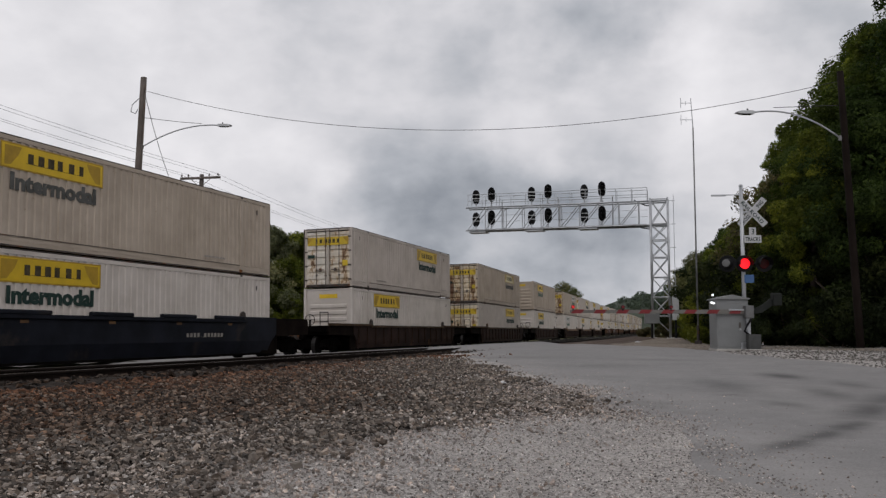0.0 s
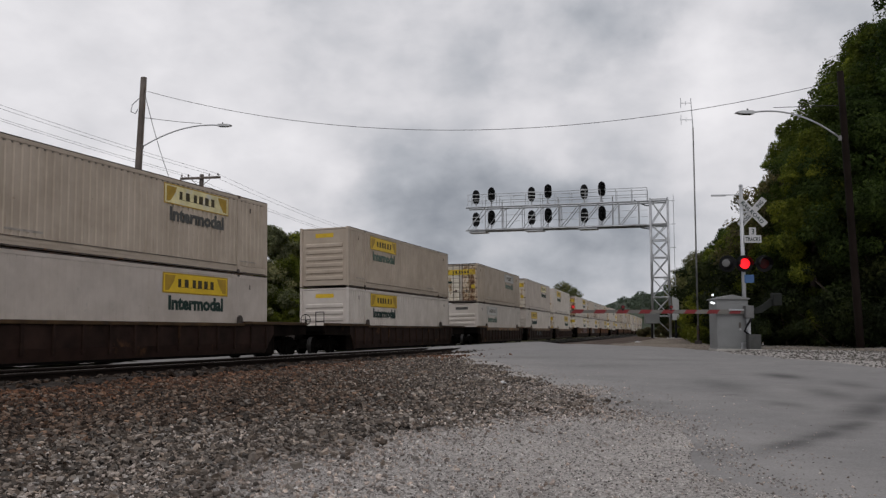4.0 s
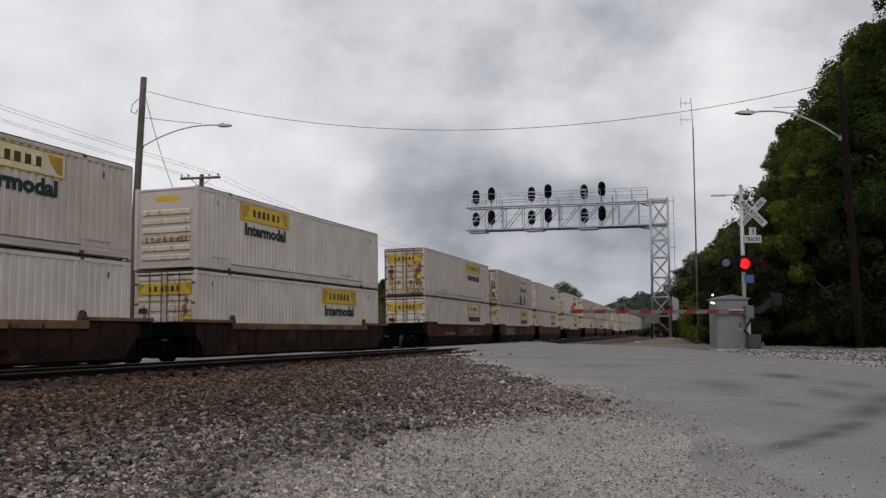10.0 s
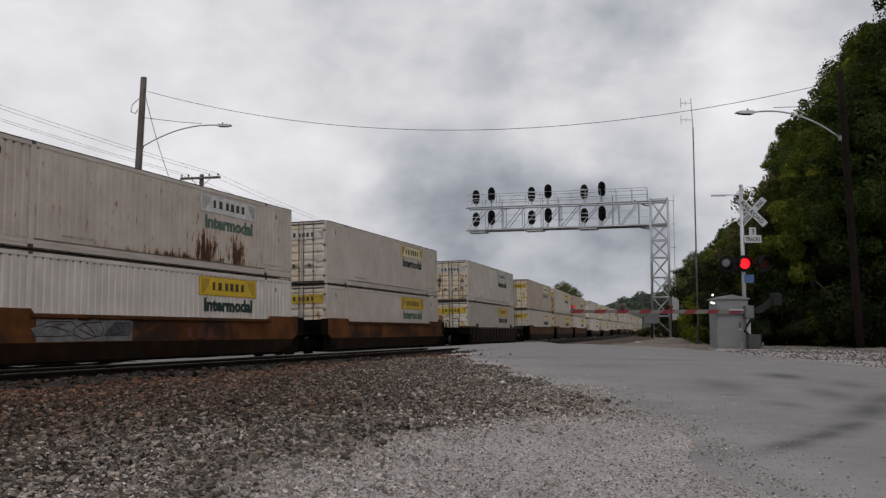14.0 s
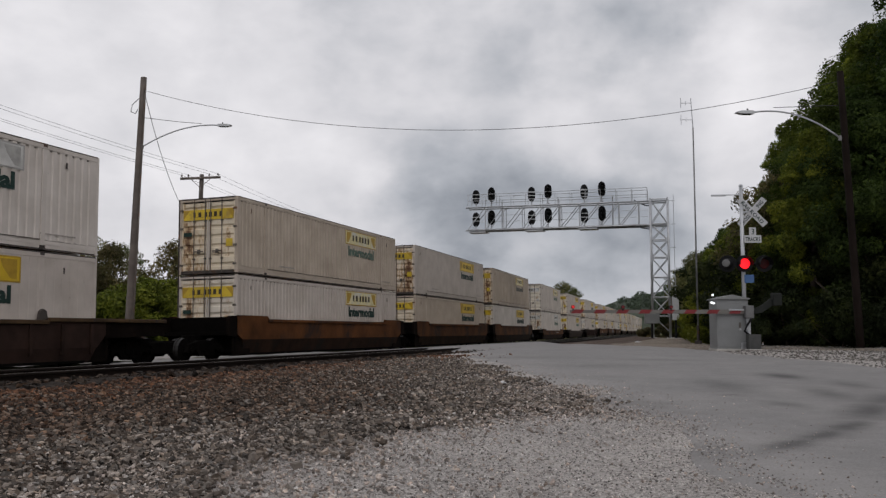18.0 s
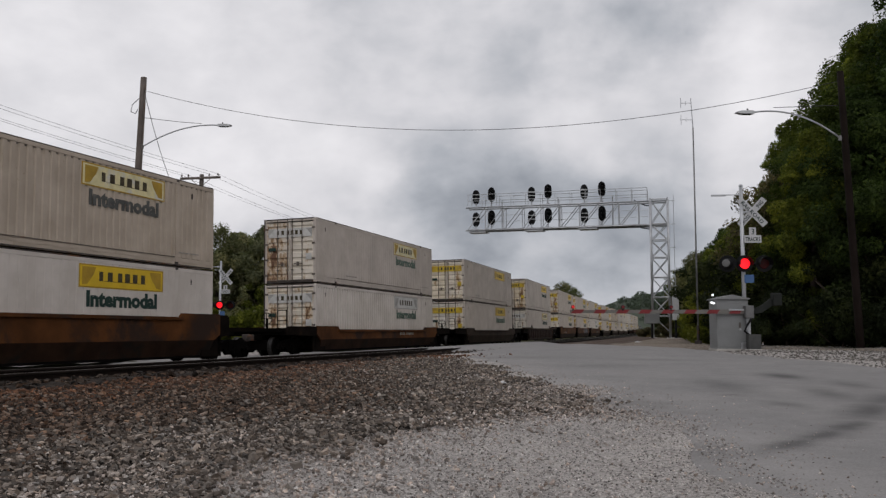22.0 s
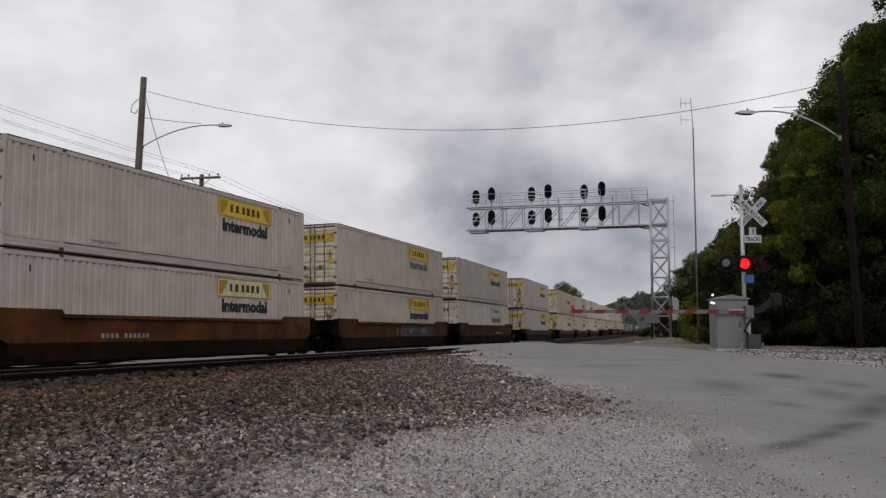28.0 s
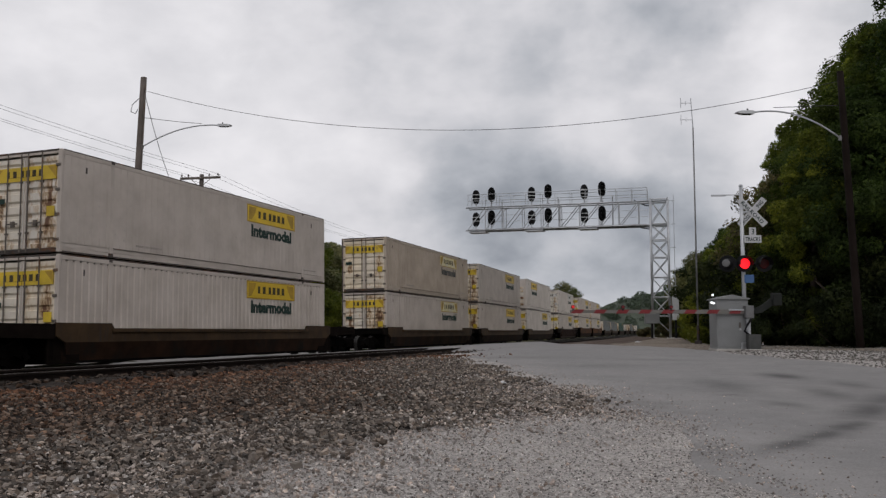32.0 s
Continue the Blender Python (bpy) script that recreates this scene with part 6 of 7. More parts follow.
def crossing_signal(base, face, label):
    """Mast with crossbuck and flashing lights. face: turn about the mast, degrees; lights look along -y at nought."""
    th = thing("crossing_signal", label, "crossing signal", m=Matrix.Translation(base) @ Matrix.Rotation(radians(face), 4, "Z"))
    part("mast", Shape().tube((0, 0, 0), (0, 0, 5.28), 0.068, 0.06, 12), "galv", th, flat=False)
    part("mast_cap", Shape().tube((0, 0, 5.28), (0, 0, 5.33), 0.075, 0.04, 12), "galv", th)
    part("mast_base", Shape().box(-0.2, 0.2, -0.2, 0.2, 0, 0.28, 0.03).tube((0, 0, 0.28), (0, 0, 0.5), 0.12, 0.09), "galv", th)
    # crossbuck, turned a little from the lights
    for s in (-1, 1):
        b = part("crossbuck_blade", lambda: Shape().box(-0.57, 0.57, -0.006, 0.006, -0.105, 0.105, 0.003), "sign_white", th, "white crossbuck blade with black letters",
                 m=pose(0.3, -0.12 - 0.014 * s, 4.41, 0, 0, -14) @ pose(0, 0, 0, 0, s * 48, 0), key="blade")
        for text, w, x0 in ((("RAILROAD", 0.94, -0.47),) if s > 0 else (("CROSS", 0.4, -0.53), ("ING", 0.25, 0.22))):
            me = CACHE.setdefault(("sign", text), words(text, 0.17, bold=0.006).copy())
            me.materials.clear()
            me.materials.append(M["letter"])
            xs = [v.co.x for v in me.vertices]
            part("lettering", me, None, b, m=Matrix(((1, 0, 0, x0), (0, 0, -1, -0.01), (0, 1, 0, -0.062), (0, 0, 0, 1))) @ Matrix.Diagonal((w / max(xs), 1, 1, 1)))
    part("crossbuck_bracket", Shape().tube((0, 0, 4.42), (0.3, -0.08, 4.42), 0.03), "galv", th)
    plate = part("track_count_sign", Shape().box(-0.27, 0.27, -0.006, 0.006, -0.12, 0.12, 0.003).box(-0.11, 0.11, -0.006, 0.006, 0.12, 0.37, 0.003), "sign_white", th, "white sign reading 3 TRACKS", m=pose(0.3, -0.1, 3.55))
    for text, sz, w, x0, z0 in (("3", 0.26, 0.1, -0.05, 0.15), ("TRACKS", 0.18, 0.46, -0.23, -0.065)):
        me = CACHE.setdefault(("sign", text), words(text, sz, bold=0.006).copy())
        me.materials.clear()
        me.materials.append(M["letter"])
        xs = [v.co.x for v in me.vertices]
        part("lettering", me, None, plate, m=Matrix(((1, 0, 0, x0), (0, 0, -1, -0.01), (0, 1, 0, z0), (0, 0, 0, 1))) @ Matrix.Diagonal((w / max(xs), 1, 1, 1)))
    part("light_bar", Shape().tube((-0.62, 0.0, 2.76), (0.68, 0.0, 2.76), 0.035), "black", th)
    for i, (x, turn, lit) in enumerate(((-0.52, 150, 0), (0.0, 0, 1), (0.62, 0, 2))):
        lm = part("flashing_light", lambda: Shape().tube((0, 0.0, 0), (0, 0.02, 0), 0.27, 0.27, 24).tube((0, 0.02, 0), (0, 0.22, 0), 0.17, 0.13, 16), "black", th, "round black light with a red lens", m=pose(x, -0.12, 2.76, 0, 0, turn), key="flasher")
        part("lens", lambda: Shape().tube((0, -0.03, 0), (0, -0.004, 0), 0.15, 0.165, 20), "lamp_dim", lm, key="flens")
        part("hood", lambda: Shape().add([(0.2 * math.cos(a), y, 0.2 * math.sin(a)) for y in (-0.3, 0.0) for a in [math.pi * k / 12 for k in range(-1, 14)]], [(k, k + 1, 16 + k, 15 + k) for k in range(14)]), "black", lm, key="fhood")
        if not lit:
            part("back_cover", Shape().tube((0, 0.22, 0), (0, 0.25, 0), 0.125, 0.1, 16), "dim_alu", lm, "grey round back cover")
        if lit:
            lamp = part("reflector_disc", lambda: Shape().tube((0, 0.045, 0), (0, 0.05, 0), 0.165, 0.165, 20), "lamp_red", lm, "lit red disc", key="flit")
            part("shutter", lambda: Shape().tube((0, 0.056, 0), (0, 0.062, 0), 0.17, 0.17, 20), "black", lm, key="fshut")
            LAMPS.append((lamp, lit))
    part("blue_sign", Shape().box(-0.15, 0.15, -0.09, -0.08, -0.13, 0.13, 0.002).box(-0.1, 0.1, -0.093, -0.09, 0.02, 0.05).box(-0.1, 0.1, -0.093, -0.09, -0.06, -0.03), "sign_blue", th, "small blue notice plate", m=pose(0.15, 0, 2.28))
    part("bell", Shape().tube((-0.06, 0, 5.0), (-0.95, 0, 4.98), 0.02).box(-0.95, -0.5, -0.05, 0.05, 4.95, 4.99), "galv", th, "grey side bracket")
    return th


GROUND_SIG = 0.385
sig = crossing_signal(site(9.6, 27.4, GROUND_SIG), TURN - 2, "galvanised crossing signal mast with crossbuck and red flashing lights")


def gate(base):
    th = thing("crossing_gate", "lowered red and white striped crossing gate arm with red lamps", "crossing gate", m=Matrix.Translation(base) @ Matrix.Rotation(radians(TURN), 4, "Z"))
    part("mechanism", Shape().box(-0.13, 0.13, -0.18, 0.18, 1.02, 1.42, 0.02), "dim_alu", th, "grey gate mechanism box")
    part("mechanism_post", Shape().tube((0, 0, 0), (0, 0, 1.05), 0.07), "galv", th)
    arm = part("arm", Shape().prism([(-5.62, 1.18), (-0.1, 1.16), (-0.1, 1.3), (-5.62, 1.27)], "y", -0.02, 0.02), "arm_white", th, "long tapered white gate arm")
    for i in range(8):
        x = -5.6 + i * 0.712
        part("stripe", Shape().prism([(x, 1.166), (x + 0.34, 1.166), (x + 0.44, 1.29), (x + 0.1, 1.29)], "y", -0.024, 0.024), "red", arm, "red reflective stripe")
    for x in (-5.52, -3.95, -2.43):
        lm = part("gate_lamp", Shape().box(-0.03, 0.03, -0.03, 0.03, 1.26, 1.3).tube((0, -0.05, 1.37), (0, 0.05, 1.37), 0.06, 0.06, 14).moved(pose(x, 0, 0)), "black", th, "small red gate lamp")
        part("lens", Shape().tube((0, -0.07, 1.37), (0, -0.05, 1.37), 0.04, 0.05, 14).moved(pose(x, 0, 0)), "gate_red" if x < -5 else "red", lm)
    part("counterweight_arm", Shape().prism([(0.1, 1.14), (0.45, 1.2), (0.8, 1.44), (0.95, 1.44), (0.95, 1.66), (0.72, 1.64), (0.4, 1.4), (0.1, 1.32)], "y", 0.02, 0.08), "dim_steel", th, "grey counterweight arm")
    part("counterweight", Shape().box(0.78, 1.06, -0.08, 0.18, 1.42, 1.82, 0.02), "dim_steel", th, "grey counterweight block")
    part("crank", Shape().path([(0.02, -0.2, 1.0), (-0.12, -0.22, 0.8), (-0.2, -0.2, 0.62), (-0.05, -0.2, 0.5)], 0.035, 6), "black", th)
    part("cross_brace", Shape().box(-0.62, 0.14, -0.04, 0.02, 1.26, 1.31, 0.006), "galv", th)
    return th


gate(site(9.62, 27.15, GROUND_SIG))


def cabinet(base, w, d, h, label, roof=True, mat="cabinet"):
    th = thing("signal_cabinet", label, "signal cabinet", m=Matrix.Translation(base) @ Matrix.Rotation(radians(TURN - 3), 4, "Z"))
    part("body", Shape().box(-w / 2, w / 2, -d / 2, d / 2, 0.02, h, 0.015), mat, th)
    part("plinth", Shape().box(-w / 2 - 0.04, w / 2 + 0.04, -d / 2 - 0.04, d / 2 + 0.04, -0.1, 0.06, 0.01), "concrete", th)
    if roof:
        part("roof", Shape().prism([(-w / 2 - 0.05, h), (w / 2 + 0.05, h), (w / 2 + 0.05, h + 0.03), (0.0, h + 0.15), (-w / 2 - 0.05, h + 0.03)], "y", -d / 2 - 0.06, d / 2 + 0.06), mat, th)
    dr = part("door", Shape().box(-w / 2 + 0.05, w / 2 - 0.05, -d / 2 - 0.012, -d / 2, 0.12, h - 0.1, 0.004), mat, th)
    part("handle", Shape().box(0.2, 0.24, -d / 2 - 0.05, -d / 2 - 0.01, h * 0.45, h * 0.55), "rod", dr)
    part("padlock", Shape().box(0.19, 0.25, -d / 2 - 0.04, -d / 2 - 0.01, h * 0.4, h * 0.44), "sign_white", dr)
    return th


cab = cabinet(site(9.18, 27.7, GROUND_SIG), 1.0, 0.9, 1.62, "tall grey metal signal cabinet beside the crossing signal")
for z, r in ((1.76, 8.58), (1.52, 8.54), (1.5, 8.6)):
    part("indicator", Shape().tube((r - 9.18, -0.48, z - 0.385 + 0.385), (r - 9.18, -0.44, z), 0.035, 0.035, 10), "led_white", cab, "small lit white indicator")
cabinet(site(9.66, 26.85, GROUND_SIG), 0.38, 0.3, 0.52, "small grimy metal junction box at the foot of the mast", False, "box_steel")


def post_case(base, w, h, low, mat, label):
    th = thing("equipment_case", label, "equipment case", m=Matrix.Translation(base) @ Matrix.Rotation(radians(TURN), 4, "Z"))
    part("case", Shape().box(-w / 2, w / 2, -0.2, 0.2, low, low + h, 0.02), mat, th)
    part("lid", Shape().box(-w / 2 - 0.03, w / 2 + 0.03, -0.23, 0.23, low + h, low + h + 0.05, 0.01), mat, th)
    part("post", Shape().tube((0, 0, -0.1), (0, 0, low), 0.09), "black", th)
    part("footing", Shape().box(-0.35, 0.35, -0.3, 0.3, -0.05, 0.12, 0.02), "concrete", th)


def scrap(r, f, w, turn):
    """A crumpled scrap of paper on the ground."""
    p = site(r, f)
    z = float(ground_z(p.x, p.y)) + 0.055
    sh = Shape().add([(-w, -w * 0.6, 0), (w * 0.2, -w * 0.7, 0.02), (w, -w * 0.3, 0.005), (w * 0.8, w * 0.6, 0.015), (-w * 0.1, w * 0.5, 0.03), (-w * 0.9, w * 0.6, 0.004), (0, 0, 0.045)], [(0, 1, 6), (1, 2, 6), (2, 3, 6), (3, 4, 6), (4, 5, 6), (5, 0, 6), (5, 4, 3, 2, 1, 0)])
    tagged(new("paper_scrap", mesh_of("paper_scrap", sh.moved(Matrix.Translation((p.x, p.y, z)) @ Matrix.Rotation(turn, 4, "Z")), "sign_white")), "small crumpled white scrap of paper on the stones", "litter")


scrap(0.9, 13.1, 0.075, 0.4)
scrap(9.7, 43.0, 0.2, 1.0)

post_case(site(16.25, 67, 0.33), 1.1, 0.85, 1.25, "cabinet", "grey equipment case on a black post below the gantry")
post_case(site(18.1, 67, 0.36), 0.46, 1.85, 1.5, "sign_white", "narrow white equipment case beside the gantry tower")


# far side crossing signal, seen through the gaps in the train
crossing_signal(site(-12.95, 50.0, -0.3), TURN + 4, "crossing signal beyond the tracks with a crossbuck and red lights")


# ---- trees ----
def leaf_mesh(name, clumps, per, leaf, mat, seed, squash=0.8):
    """Leaves as small bent blades gathered in clumps (x, y, z, radius)."""
    rng = np.random.default_rng(seed)
    vs, n = [], 0
    cl = np.array(clumps)
    cnt = np.maximum(8, (per * (cl[:, 3] / cl[:, 3].mean()) ** 2).astype(int))
    idx = np.repeat(np.arange(len(cl)), cnt)
    n = len(idx)
    d = rng.normal(0, 1, (n, 3))
    d /= np.linalg.norm(d, axis=1)[:, None]
    rad = cl[idx, 3] * rng.uniform(0.35, 1.08, n) ** 0.6
    c = cl[idx, :3] + d * rad[:, None] * np.array([1, 1, squash])
    nrm = d + rng.normal(0, 0.55, (n, 3)) + np.array([0, 0, 0.35])
    nrm /= np.linalg.norm(nrm, axis=1)[:, None]
    t = np.cross(nrm, rng.normal(0, 1, (n, 3)))
    t /= np.linalg.norm(t, axis=1)[:, None] + 1e-9
    b = np.cross(nrm, t)
    s = leaf * rng.uniform(0.6, 1.35, (n, 1))
    droop = np.array([0, 0, -1.0]) * s * 0.25
    P = np.stack([c - t * s, c + b * s * 0.45 + nrm * s * 0.1, c + t * s + droop, c - b * s * 0.45 + nrm * s * 0.1], 1)
    me = bpy.data.meshes.new(name)
    me.vertices.add(n * 4)
    me.vertices.foreach_set("co", P.reshape(-1))
    f = np.arange(n * 4)
    me.loops.add(n * 4)
    me.loops.foreach_set("vertex_index", f)
    me.polygons.add(n)
    me.polygons.foreach_set("loop_start", np.arange(0, n * 4, 4))
    me.polygons.foreach_set("loop_total", np.full(n, 4))
    me.materials.append(M[mat])
    me.update(calc_edges=True)
    return me


def tree_parts(h, spread, seed, mat, leaf=0.16, per=150, clump=0.9, low=0.25, limbs=9, n_clumps=46, lean=0.0, thin=1.0):
    """Trunk shape and crown mesh of one tree kind."""
    rng = random.Random(seed)
    sh = Shape()
    trunk = [Vector((lean * t * t * h * 0.2 + 0.15 * math.sin(t * 5 + seed), 0.15 * math.sin(t * 4 + seed * 2), t * h * 0.8)) for t in [i / 8 for i in range(9)]]
    r0 = h * 0.017 + 0.05
    sh.path(trunk, [r0 * (1 - 0.85 * i / 8) for i in range(9)], 8)
    clumps = []
    for i in range(limbs):
        t = low + (0.95 - low) * i / limbs
        p0 = trunk[min(8, int(t * 8))]
        a = i * 2.4 + rng.uniform(-0.5, 0.5)
        ln = spread * (1.1 - 0.65 * t) * rng.uniform(0.7, 1.1)
        pts = [p0 + Vector((math.cos(a) * ln * k, math.sin(a) * ln * k, ln * (0.55 * k + 0.1 * k * k))) for k in (0, 0.35, 0.7, 1.0)]
        rr = r0 * (1 - 0.75 * t) * 0.5
        sh.path(pts, [rr, rr * 0.7, rr * 0.45, rr * 0.2], 5)
    for i in range(n_clumps):
        t = low + (1 - low) * rng.random() ** 0.85
        env = spread * (math.sin(math.pi * min(1, (t - low) / (1 - low) * 0.86 + 0.14)) ** 0.7) * (1.0 if t < 0.97 else 0.5)
        a, q = rng.uniform(0, 2 * math.pi), math.sqrt(rng.random())
        k = clump * rng.uniform(0.6, 1.3)
        base = trunk[min(8, int(t * 8))]
        clumps.append((base.x + math.cos(a) * env * q, base.y + math.sin(a) * env * q, h * t * 0.97, k))
    mean = sum(c[3] for c in clumps) / len(clumps)
    for i in range(n_clumps // 2):
        t = low + (1 - low) * rng.random() ** 0.7
        env = spread * (math.sin(math.pi * min(1, (t - low) / (1 - low) * 0.86 + 0.14)) ** 0.7)
        a, q = rng.uniform(0, 2 * math.pi), rng.uniform(0.95, 1.2)
        base = trunk[min(8, int(t * 8))]
        clumps.append((base.x + math.cos(a) * env * q, base.y + math.sin(a) * env * q, h * t * 1.02, mean * rng.uniform(0.28, 0.5)))
    return sh, leaf_mesh("crown", clumps, int(per * thin), leaf, mat, seed)


TREES = {}


def tree(kind, x, y, scale, turn, label, group="", z=None):
    """A tree of a kind from the stock; each place gets its own object."""
    zz = float(ground_z(x, y)) - 0.15 if z is None else z
    m = Matrix.Translation((x, y, zz)) @ Matrix.Rotation(radians(turn), 4, "Z") @ Matrix.Diagonal((scale, scale, scale * 1.0, 1))
    th = thing("tree", label, "tree", group=group)
    if kind not in TREES:
        spec, mat = TREE_KINDS[kind]
        sh, crown = tree_parts(mat=mat, **spec)
        TREES[kind] = (mesh_of("trunk", sh, "bark", False), crown)
    tk, cr = TREES[kind]
    part("trunk", tk, None, th)
    part("crown", cr, None, th)
    th.matrix_basis = m
    return th


TREE_KINDS = {
    "broad": (dict(h=13, spread=4.2, seed=11, leaf=0.095, per=560, clump=1.05, n_clumps=70, low=0.06), "leaf"),
    "deep": (dict(h=15, spread=4.4, seed=23, leaf=0.1, per=560, clump=1.2, n_clumps=80, low=0.05), "leaf_dark"),
    "light": (dict(h=9, spread=3.6, seed=31, leaf=0.09, per=480, clump=0.85, n_clumps=60, low=0.04), "leaf_bright"),
    # same build as the light tree, in the haze-paled leaf colour
    "hazed": (dict(h=9, spread=3.6, seed=37, leaf=0.1, per=420, clump=0.85, n_clumps=60, low=0.04), "leaf_grey"),
    "vine": (dict(h=14, spread=2.6, seed=47, leaf=0.095, per=480, clump=0.8, n_clumps=70, low=0.02), "leaf_bright"),
    "sparse": (dict(h=9.5, spread=3.2, seed=53, leaf=0.1, per=150, clump=0.8, n_clumps=52, low=0.2, limbs=18), "leaf_grey"),
    "dry": (dict(h=8, spread=2.8, seed=61, leaf=0.1, per=140, clump=0.75, n_clumps=44, low=0.15, limbs=18), "leaf_dry"),
    "bush": (dict(h=3.2, spread=2.0, seed=71, leaf=0.075, per=340, clump=0.65, n_clumps=34, low=0.03, limbs=6), "leaf_bright"),
    "shrub": (dict(h=2.6, spread=1.8, seed=83, leaf=0.075, per=340, clump=0.6, n_clumps=30, low=0.03, limbs=6), "leaf"),
    "scrub": (dict(h=1.3, spread=1.0, seed=97, leaf=0.07, per=200, clump=0.4, n_clumps=18, low=0.03, limbs=5), "leaf_dry"),
    "copse": (dict(h=4.4, spread=3.2, seed=93, leaf=0.085, per=170, clump=0.85, n_clumps=40, low=0.02, limbs=8), "leaf_grey"),
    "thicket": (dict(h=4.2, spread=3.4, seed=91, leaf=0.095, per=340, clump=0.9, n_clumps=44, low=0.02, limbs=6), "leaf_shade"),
}


def wood():
    """The wooded slope beside the road, then the trees beyond the tracks."""
    rng = random.Random(5)
    G = "trees on the wooded slope"
    front = [
        (17.6, 35, "broad", 0.74), (19.8, 33, "deep", 0.82), (15.2, 37, "light", 0.7), (22.5, 34, "deep", 1.0), (17.2, 40, "broad", 0.61), (14.8, 41, "light", 0.63),
        (20.8, 40, "broad", 0.9), (16.4, 45, "light", 0.62), (25.8, 38, "deep", 0.98), (20.6, 46, "broad", 0.6), (18.8, 46, "vine", 0.7), (22.4, 55, "vine", 0.66), (16.8, 50, "light", 0.58), (23.4, 47, "broad", 0.92),
        (18.4, 54, "light", 0.6), (21.2, 56, "light", 0.68), (26.6, 52, "deep", 0.8), (19.9, 60, "light", 0.58), (23.2, 63, "light", 0.7), (28, 62, "deep", 0.76),
        (21.4, 68, "light", 0.5), (21.6, 73, "sparse", 0.76), (26, 76, "broad", 0.63), (25, 86, "broad", 0.57), (30, 90, "deep", 0.69), (30, 44, "deep", 1.25),
        (27, 35, "deep", 1.3), (25, 31, "deep", 1.05), (21.5, 31, "vine", 0.98), (18.4, 36.0, "vine", 0.8), (18.6, 38.6, "sparse", 0.8), (23.8, 36, "vine", 1.15), (32, 37, "deep", 1.4), (14.5, 33.4, "vine", 0.6), (16.4, 32.4, "deep", 0.6), (14.8, 37.4, "dry", 0.9), (15.6, 34.6, "deep", 0.55), (18.9, 31.6, "broad", 0.76),
    ]
    for r, f, kind, sc in front:
        p = site(r, f)
        name = {"broad": "leafy green deciduous tree on the slope", "deep": "dense dark green tree on the slope", "light": "light green young tree on the slope", "vine": "tall tree wrapped in green vines", "sparse": "thin grey-green tree beside the tracks", "dry": "small tree with browning leaves on the slope"}[kind]
        tree(kind, p.x, p.y, sc, rng.uniform(0, 360), name, G)
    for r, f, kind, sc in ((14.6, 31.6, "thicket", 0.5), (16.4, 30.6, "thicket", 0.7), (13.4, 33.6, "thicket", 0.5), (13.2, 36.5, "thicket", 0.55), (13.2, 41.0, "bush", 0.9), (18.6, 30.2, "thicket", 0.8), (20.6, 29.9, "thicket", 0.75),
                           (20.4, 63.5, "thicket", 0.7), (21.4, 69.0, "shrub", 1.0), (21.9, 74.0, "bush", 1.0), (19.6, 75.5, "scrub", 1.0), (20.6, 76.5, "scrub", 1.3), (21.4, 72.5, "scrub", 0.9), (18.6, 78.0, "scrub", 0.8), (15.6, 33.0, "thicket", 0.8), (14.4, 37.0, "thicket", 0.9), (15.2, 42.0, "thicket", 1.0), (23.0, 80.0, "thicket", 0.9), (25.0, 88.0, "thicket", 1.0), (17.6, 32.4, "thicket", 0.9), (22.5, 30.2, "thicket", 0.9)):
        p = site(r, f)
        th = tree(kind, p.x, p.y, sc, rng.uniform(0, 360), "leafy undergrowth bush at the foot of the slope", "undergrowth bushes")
    G2 = "trees beyond the tracks"
    for r, f, kind, sc in ((-26, 62, "sparse", 0.9), (-23.4, 60, "dry", 0.95), (-29.0, 64, "sparse", 0.95), (-28.0, 60, "dry", 0.9), (-33.0, 62, "dry", 1.0), (-24.6, 66, "sparse", 0.85), (-36.0, 64, "sparse", 1.0), (-30.8, 61, "sparse", 0.8),
                           (-19.0, 61, "dry", 0.98), (-15.9, 61, "sparse", 0.95), (-15.0, 63, "hazed", 0.95), (-12.4, 61, "hazed", 0.98), (-10.4, 62, "light", 0.95), (-11.2, 66, "hazed", 0.98), (-9.2, 70, "hazed", 0.95), (-40, 70, "sparse", 1.0), (-8.0, 78, "deep", 0.55), (-5.6, 84, "broad", 0.5), (-17.0, 65, "sparse", 0.8)):
        p = site(r, f)
        name = {"sparse": "thin half-bare grey-green tree beyond the tracks", "dry": "small tree with browning leaves beyond the tracks", "broad": "leafy green tree beyond the tracks", "light": "light green tree beyond the tracks", "hazed": "grey-green leafy tree beyond the tracks", "deep": "dark green tree beyond the tracks"}[kind]
        tree(kind, p.x, p.y, sc, rng.uniform(0, 360), name, G2)
    for r, f, sc in ((-20.2, 57.5, 1.55), (-18.4, 57.5, 1.5), (-17.2, 58.5, 1.35), (-24, 56, 1.1), (-22, 56, 1.0), (-27, 57, 1.1), (-18, 57, 1.0), (-16, 58, 0.9), (-12.5, 58, 1.0), (-30, 58, 1.0), (-10.5, 60, 0.9), (-33, 57, 1.1), (-36, 58, 1.2), (-8.5, 66, 1.0), (-6.5, 72, 1.1), (-4.0, 80, 1.2)):
        p = site(r, f)
        tree("shrub" if r < -20.5 else "bush" if sc > 1.3 or rng.random() < 0.6 else "shrub", p.x, p.y, sc, rng.uniform(0, 360), "leafy green bush beyond the tracks", "bushes beyond the tracks")
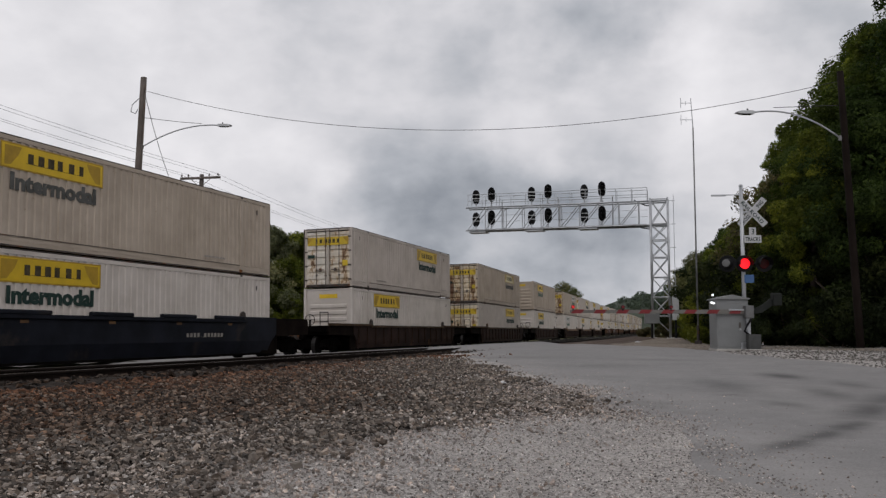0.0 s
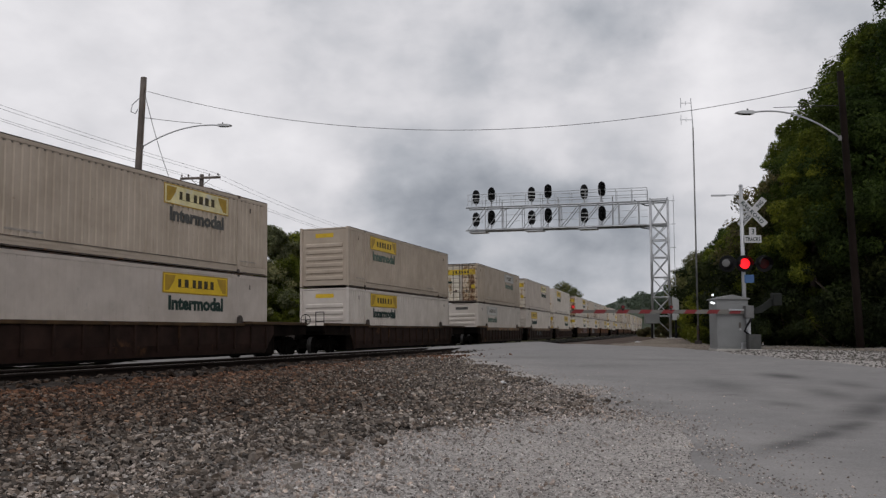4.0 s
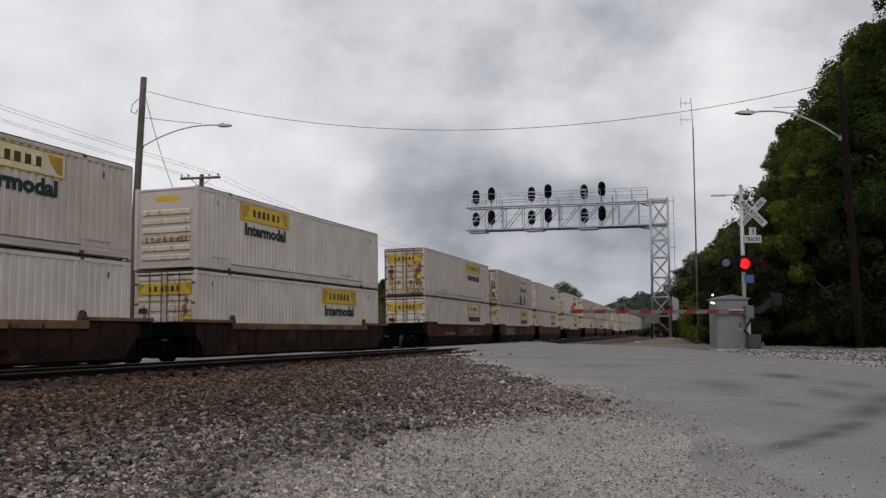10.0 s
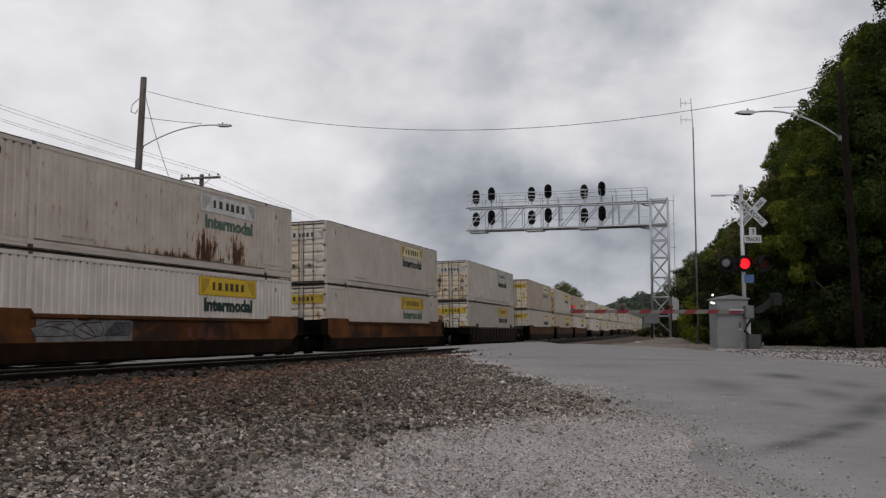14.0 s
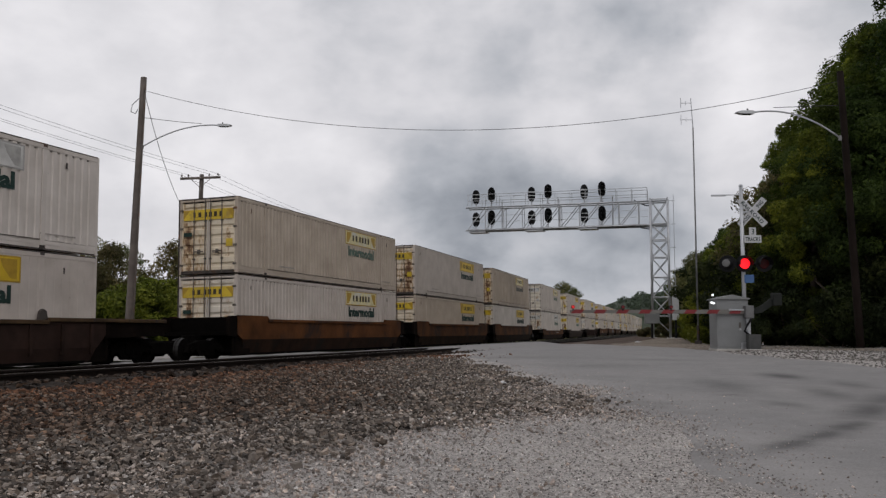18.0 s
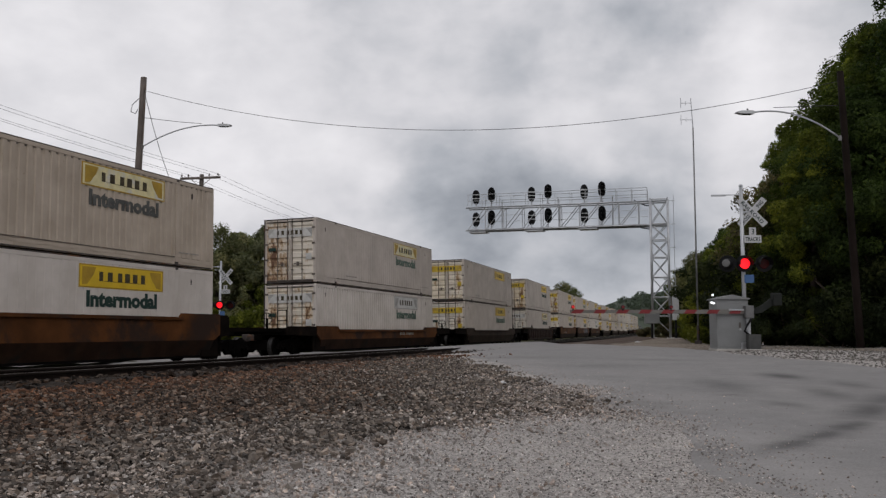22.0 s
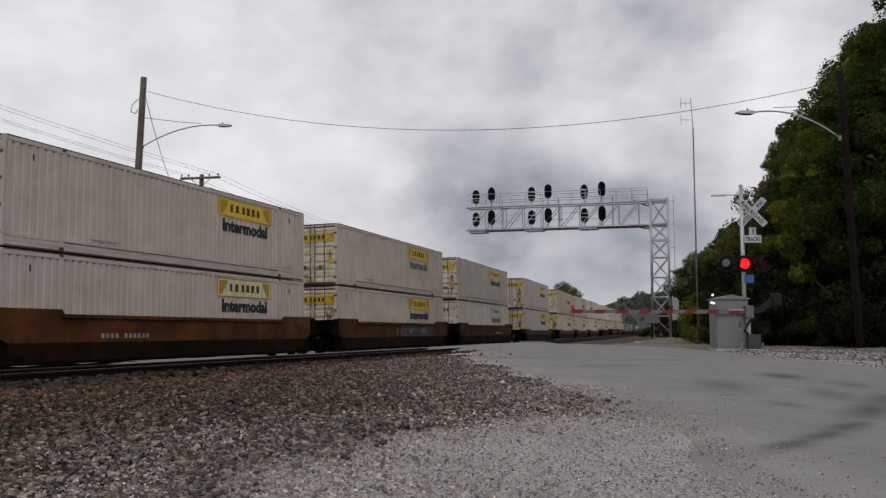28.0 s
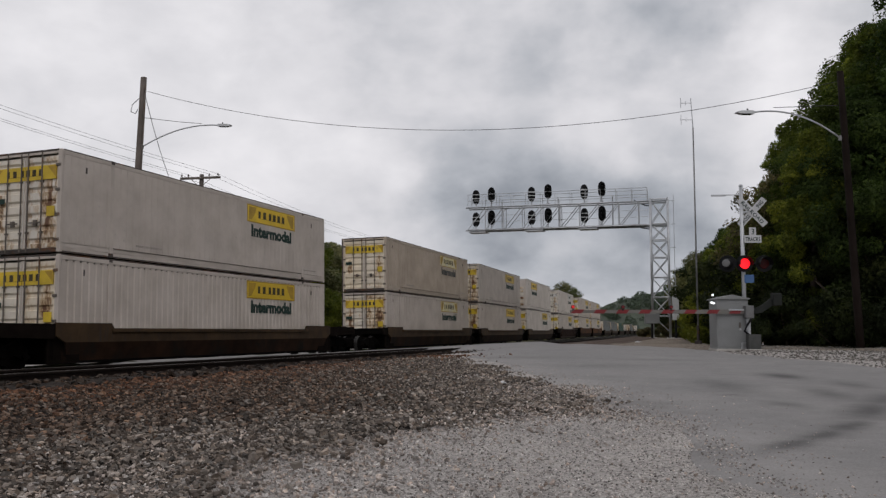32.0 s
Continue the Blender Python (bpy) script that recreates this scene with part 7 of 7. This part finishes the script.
    for r, f, sc in ((-38, 68, 1.3), (-33.5, 66, 1.15), (-29, 64, 1.2), (-25, 63, 1.15), (-21, 62, 1.1), (-17.5, 61, 1.05), (-14, 63, 1.1), (-11, 66, 1.1), (-8, 72, 1.1), (-5, 80, 1.1), (-2, 90, 1.2)):
        p = site(r, f)
        tree("copse", p.x, p.y, sc, rng.uniform(0, 360), "grey-green thicket beyond the tracks", "thickets beyond the tracks")
    for r, f, kind, sc in ((28.5, 205, "sparse", 1.38), (31.8, 208, "sparse", 1.25), (26.0, 209, "sparse", 1.2), (30.2, 212, "sparse", 1.35)):
        p = site(r, f)
        tree(kind, p.x, p.y, sc, rng.uniform(0, 360), "round-crowned tree far beyond the train")


wood()


# ---- far wooded hill ----
def far_hill(name, pts, depth, mat, label, seed, per=260, leaf=0.55):
    """A ridge of trees far off: a sloping body covered with leafy crowns. pts: (side, forward, height)."""
    rng = random.Random(seed)
    hill = thing(name, label, "wooded hill", kind="stuff")
    clumps, vs, fs = [], [], []
    for r0, f0, h0 in pts:
        for q, k in ((-0.25, -0.6), (0.0, 0.0), (0.5, 0.55), (1.0, 0.86), (1.6, 0.8)):
            p = site(r0, f0 + q * depth)
            vs.append((p.x, p.y, h0 * k - 0.4))
    for i in range(len(pts) - 1):
        for j in range(4):
            fs.append((i * 5 + j, i * 5 + 5 + j, i * 5 + 6 + j, i * 5 + 1 + j))
    part("slope", Shape().add(vs, fs), mat, hill, flat=False)
    for (r0, f0, h0), (r1, f1, h1) in zip(pts, pts[1:]):
        n = max(3, int(math.hypot(r1 - r0, f1 - f0) / 3.2))
        for i in range(n):
            t = (i + rng.random()) / n
            h = h0 + (h1 - h0) * t
            for j in range(max(2, int(h / 3.2))):
                q = (j + rng.random()) / max(2, int(h / 3.2))
                z = h * (0.55 * q / 0.5 if q < 0.5 else 0.55 + 0.31 * (q - 0.5) / 0.5)
                p = site(r0 + (r1 - r0) * t, f0 + (f1 - f0) * t + q * depth)
                clumps.append((p.x, p.y, z + rng.uniform(-0.6, 1.6), rng.uniform(1.8, 3.6)))
    part("crowns", leaf_mesh(name, clumps, per, leaf, mat, seed), None, hill)
    return hill


far_hill("wooded_hill", [(60, 330, 4), (72, 330, 12), (81, 330, 18), (93, 330, 21), (103, 330, 23.5), (120, 325, 27), (140, 320, 32), (170, 320, 42), (205, 320, 50)], 60, "far_wood", "hazy green wooded hill beyond the gantry", 9)
far_hill("far_tree_line", [(-260, 330, 9), (-180, 330, 11), (-100, 330, 10), (-40, 330, 9), (10, 330, 8), (50, 330, 6)], 12, "far_wood", "low line of distant trees", 10, 120, 0.8)


# ---- cloud bank that drifts across the sky ahead ----
def cloud_bank():
    rad = 3200.0
    vs, fs = [], []
    na, ne = 60, 26
    for j in range(ne + 1):
        for i in range(na + 1):
            d = heading(-55 + 110 * i / na, -1.5 + 42 * j / ne)
            vs.append(d * rad)
    for j in range(ne):
        for i in range(na):
            k = j * (na + 1) + i
            fs.append((k, k + 1, k + na + 2, k + na + 1))
    me = bpy.data.meshes.new("cloud_backdrop")
    me.from_pydata([tuple(v) for v in vs], [], fs)
    m = bpy.data.materials.new("overcast_cloud")
    m.use_nodes = True
    nt = m.node_tree
    nt.nodes.clear()
    co = nt.nodes.new("ShaderNodeTexCoord")
    em, out = nt.nodes.new("ShaderNodeEmission"), nt.nodes.new("ShaderNodeOutputMaterial")
    nt.links.new(cloud_deck(nt, co.outputs["Object"]), em.inputs[0])
    em.inputs[1].default_value = 0.97
    nt.links.new(em.outputs[0], out.inputs[0])
    me.materials.append(m)
    me.polygons.foreach_set("use_smooth", [True] * len(me.polygons))
    me.update()
    return tagged(new("cloud_backdrop", me), "overcast grey and white cloud layer", "sky", kind="structure")


clouds = cloud_bank()


# ---- everything that moves ----
def motions():
    times = [float(t) for t in range(33)]
    for ob, mid, local in MOVERS:
        walk(ob, [(t, car_pose(mid - distance(t)) @ local) for t in times])
    radius = 0.42
    for w, e, mid in WHEELS:
        rows = [(0.0, pose(0, e, 0.42))]
        steps = [k / FPS for k in range(1, 32 * FPS) if -8 < mid - distance(k / FPS) < 62]
        if steps:
            d0 = distance(steps[0])
            for t in steps:
                rows.append((t, pose(0, e, 0.42, math.degrees((distance(t) - d0) / radius) % 360)))
        rows.append((32.0, rows[-1][1] if not steps or steps[-1] < 31.9 else pose(0, e, 0.42, math.degrees((distance(32.0) - d0) / radius) % 360)))
        walk(w, rows)
    # the two lights blink by turns: a lit disc swings behind its shutter and back
    for lamp, which in LAMPS:
        rows = []
        shown, hidden = pose(0, -0.09, 0), pose(0, 0.022, 0)
        for k in range(33):
            drift = 0.0045 * k
            on, off = (hidden, shown) if which == 1 else (shown, hidden)
            for t, m in ((k + 0.10 + drift, off), (k + 0.1334 + drift, on), (k + 0.50 + drift, on), (k + 0.5334 + drift, off)):
                if 0.0 < t < 32.0:
                    rows.append((t, m))
        first = shown if which == 1 else hidden
        walk(lamp, [(0.0, first)] + rows + [(32.0, first)])
    turn = [(t, pose(0, 0, 0, 0, 0, -4.8 * t / 32)) for t in (0.0, 16.0, 32.0)]
    walk(clouds, turn)


motions()
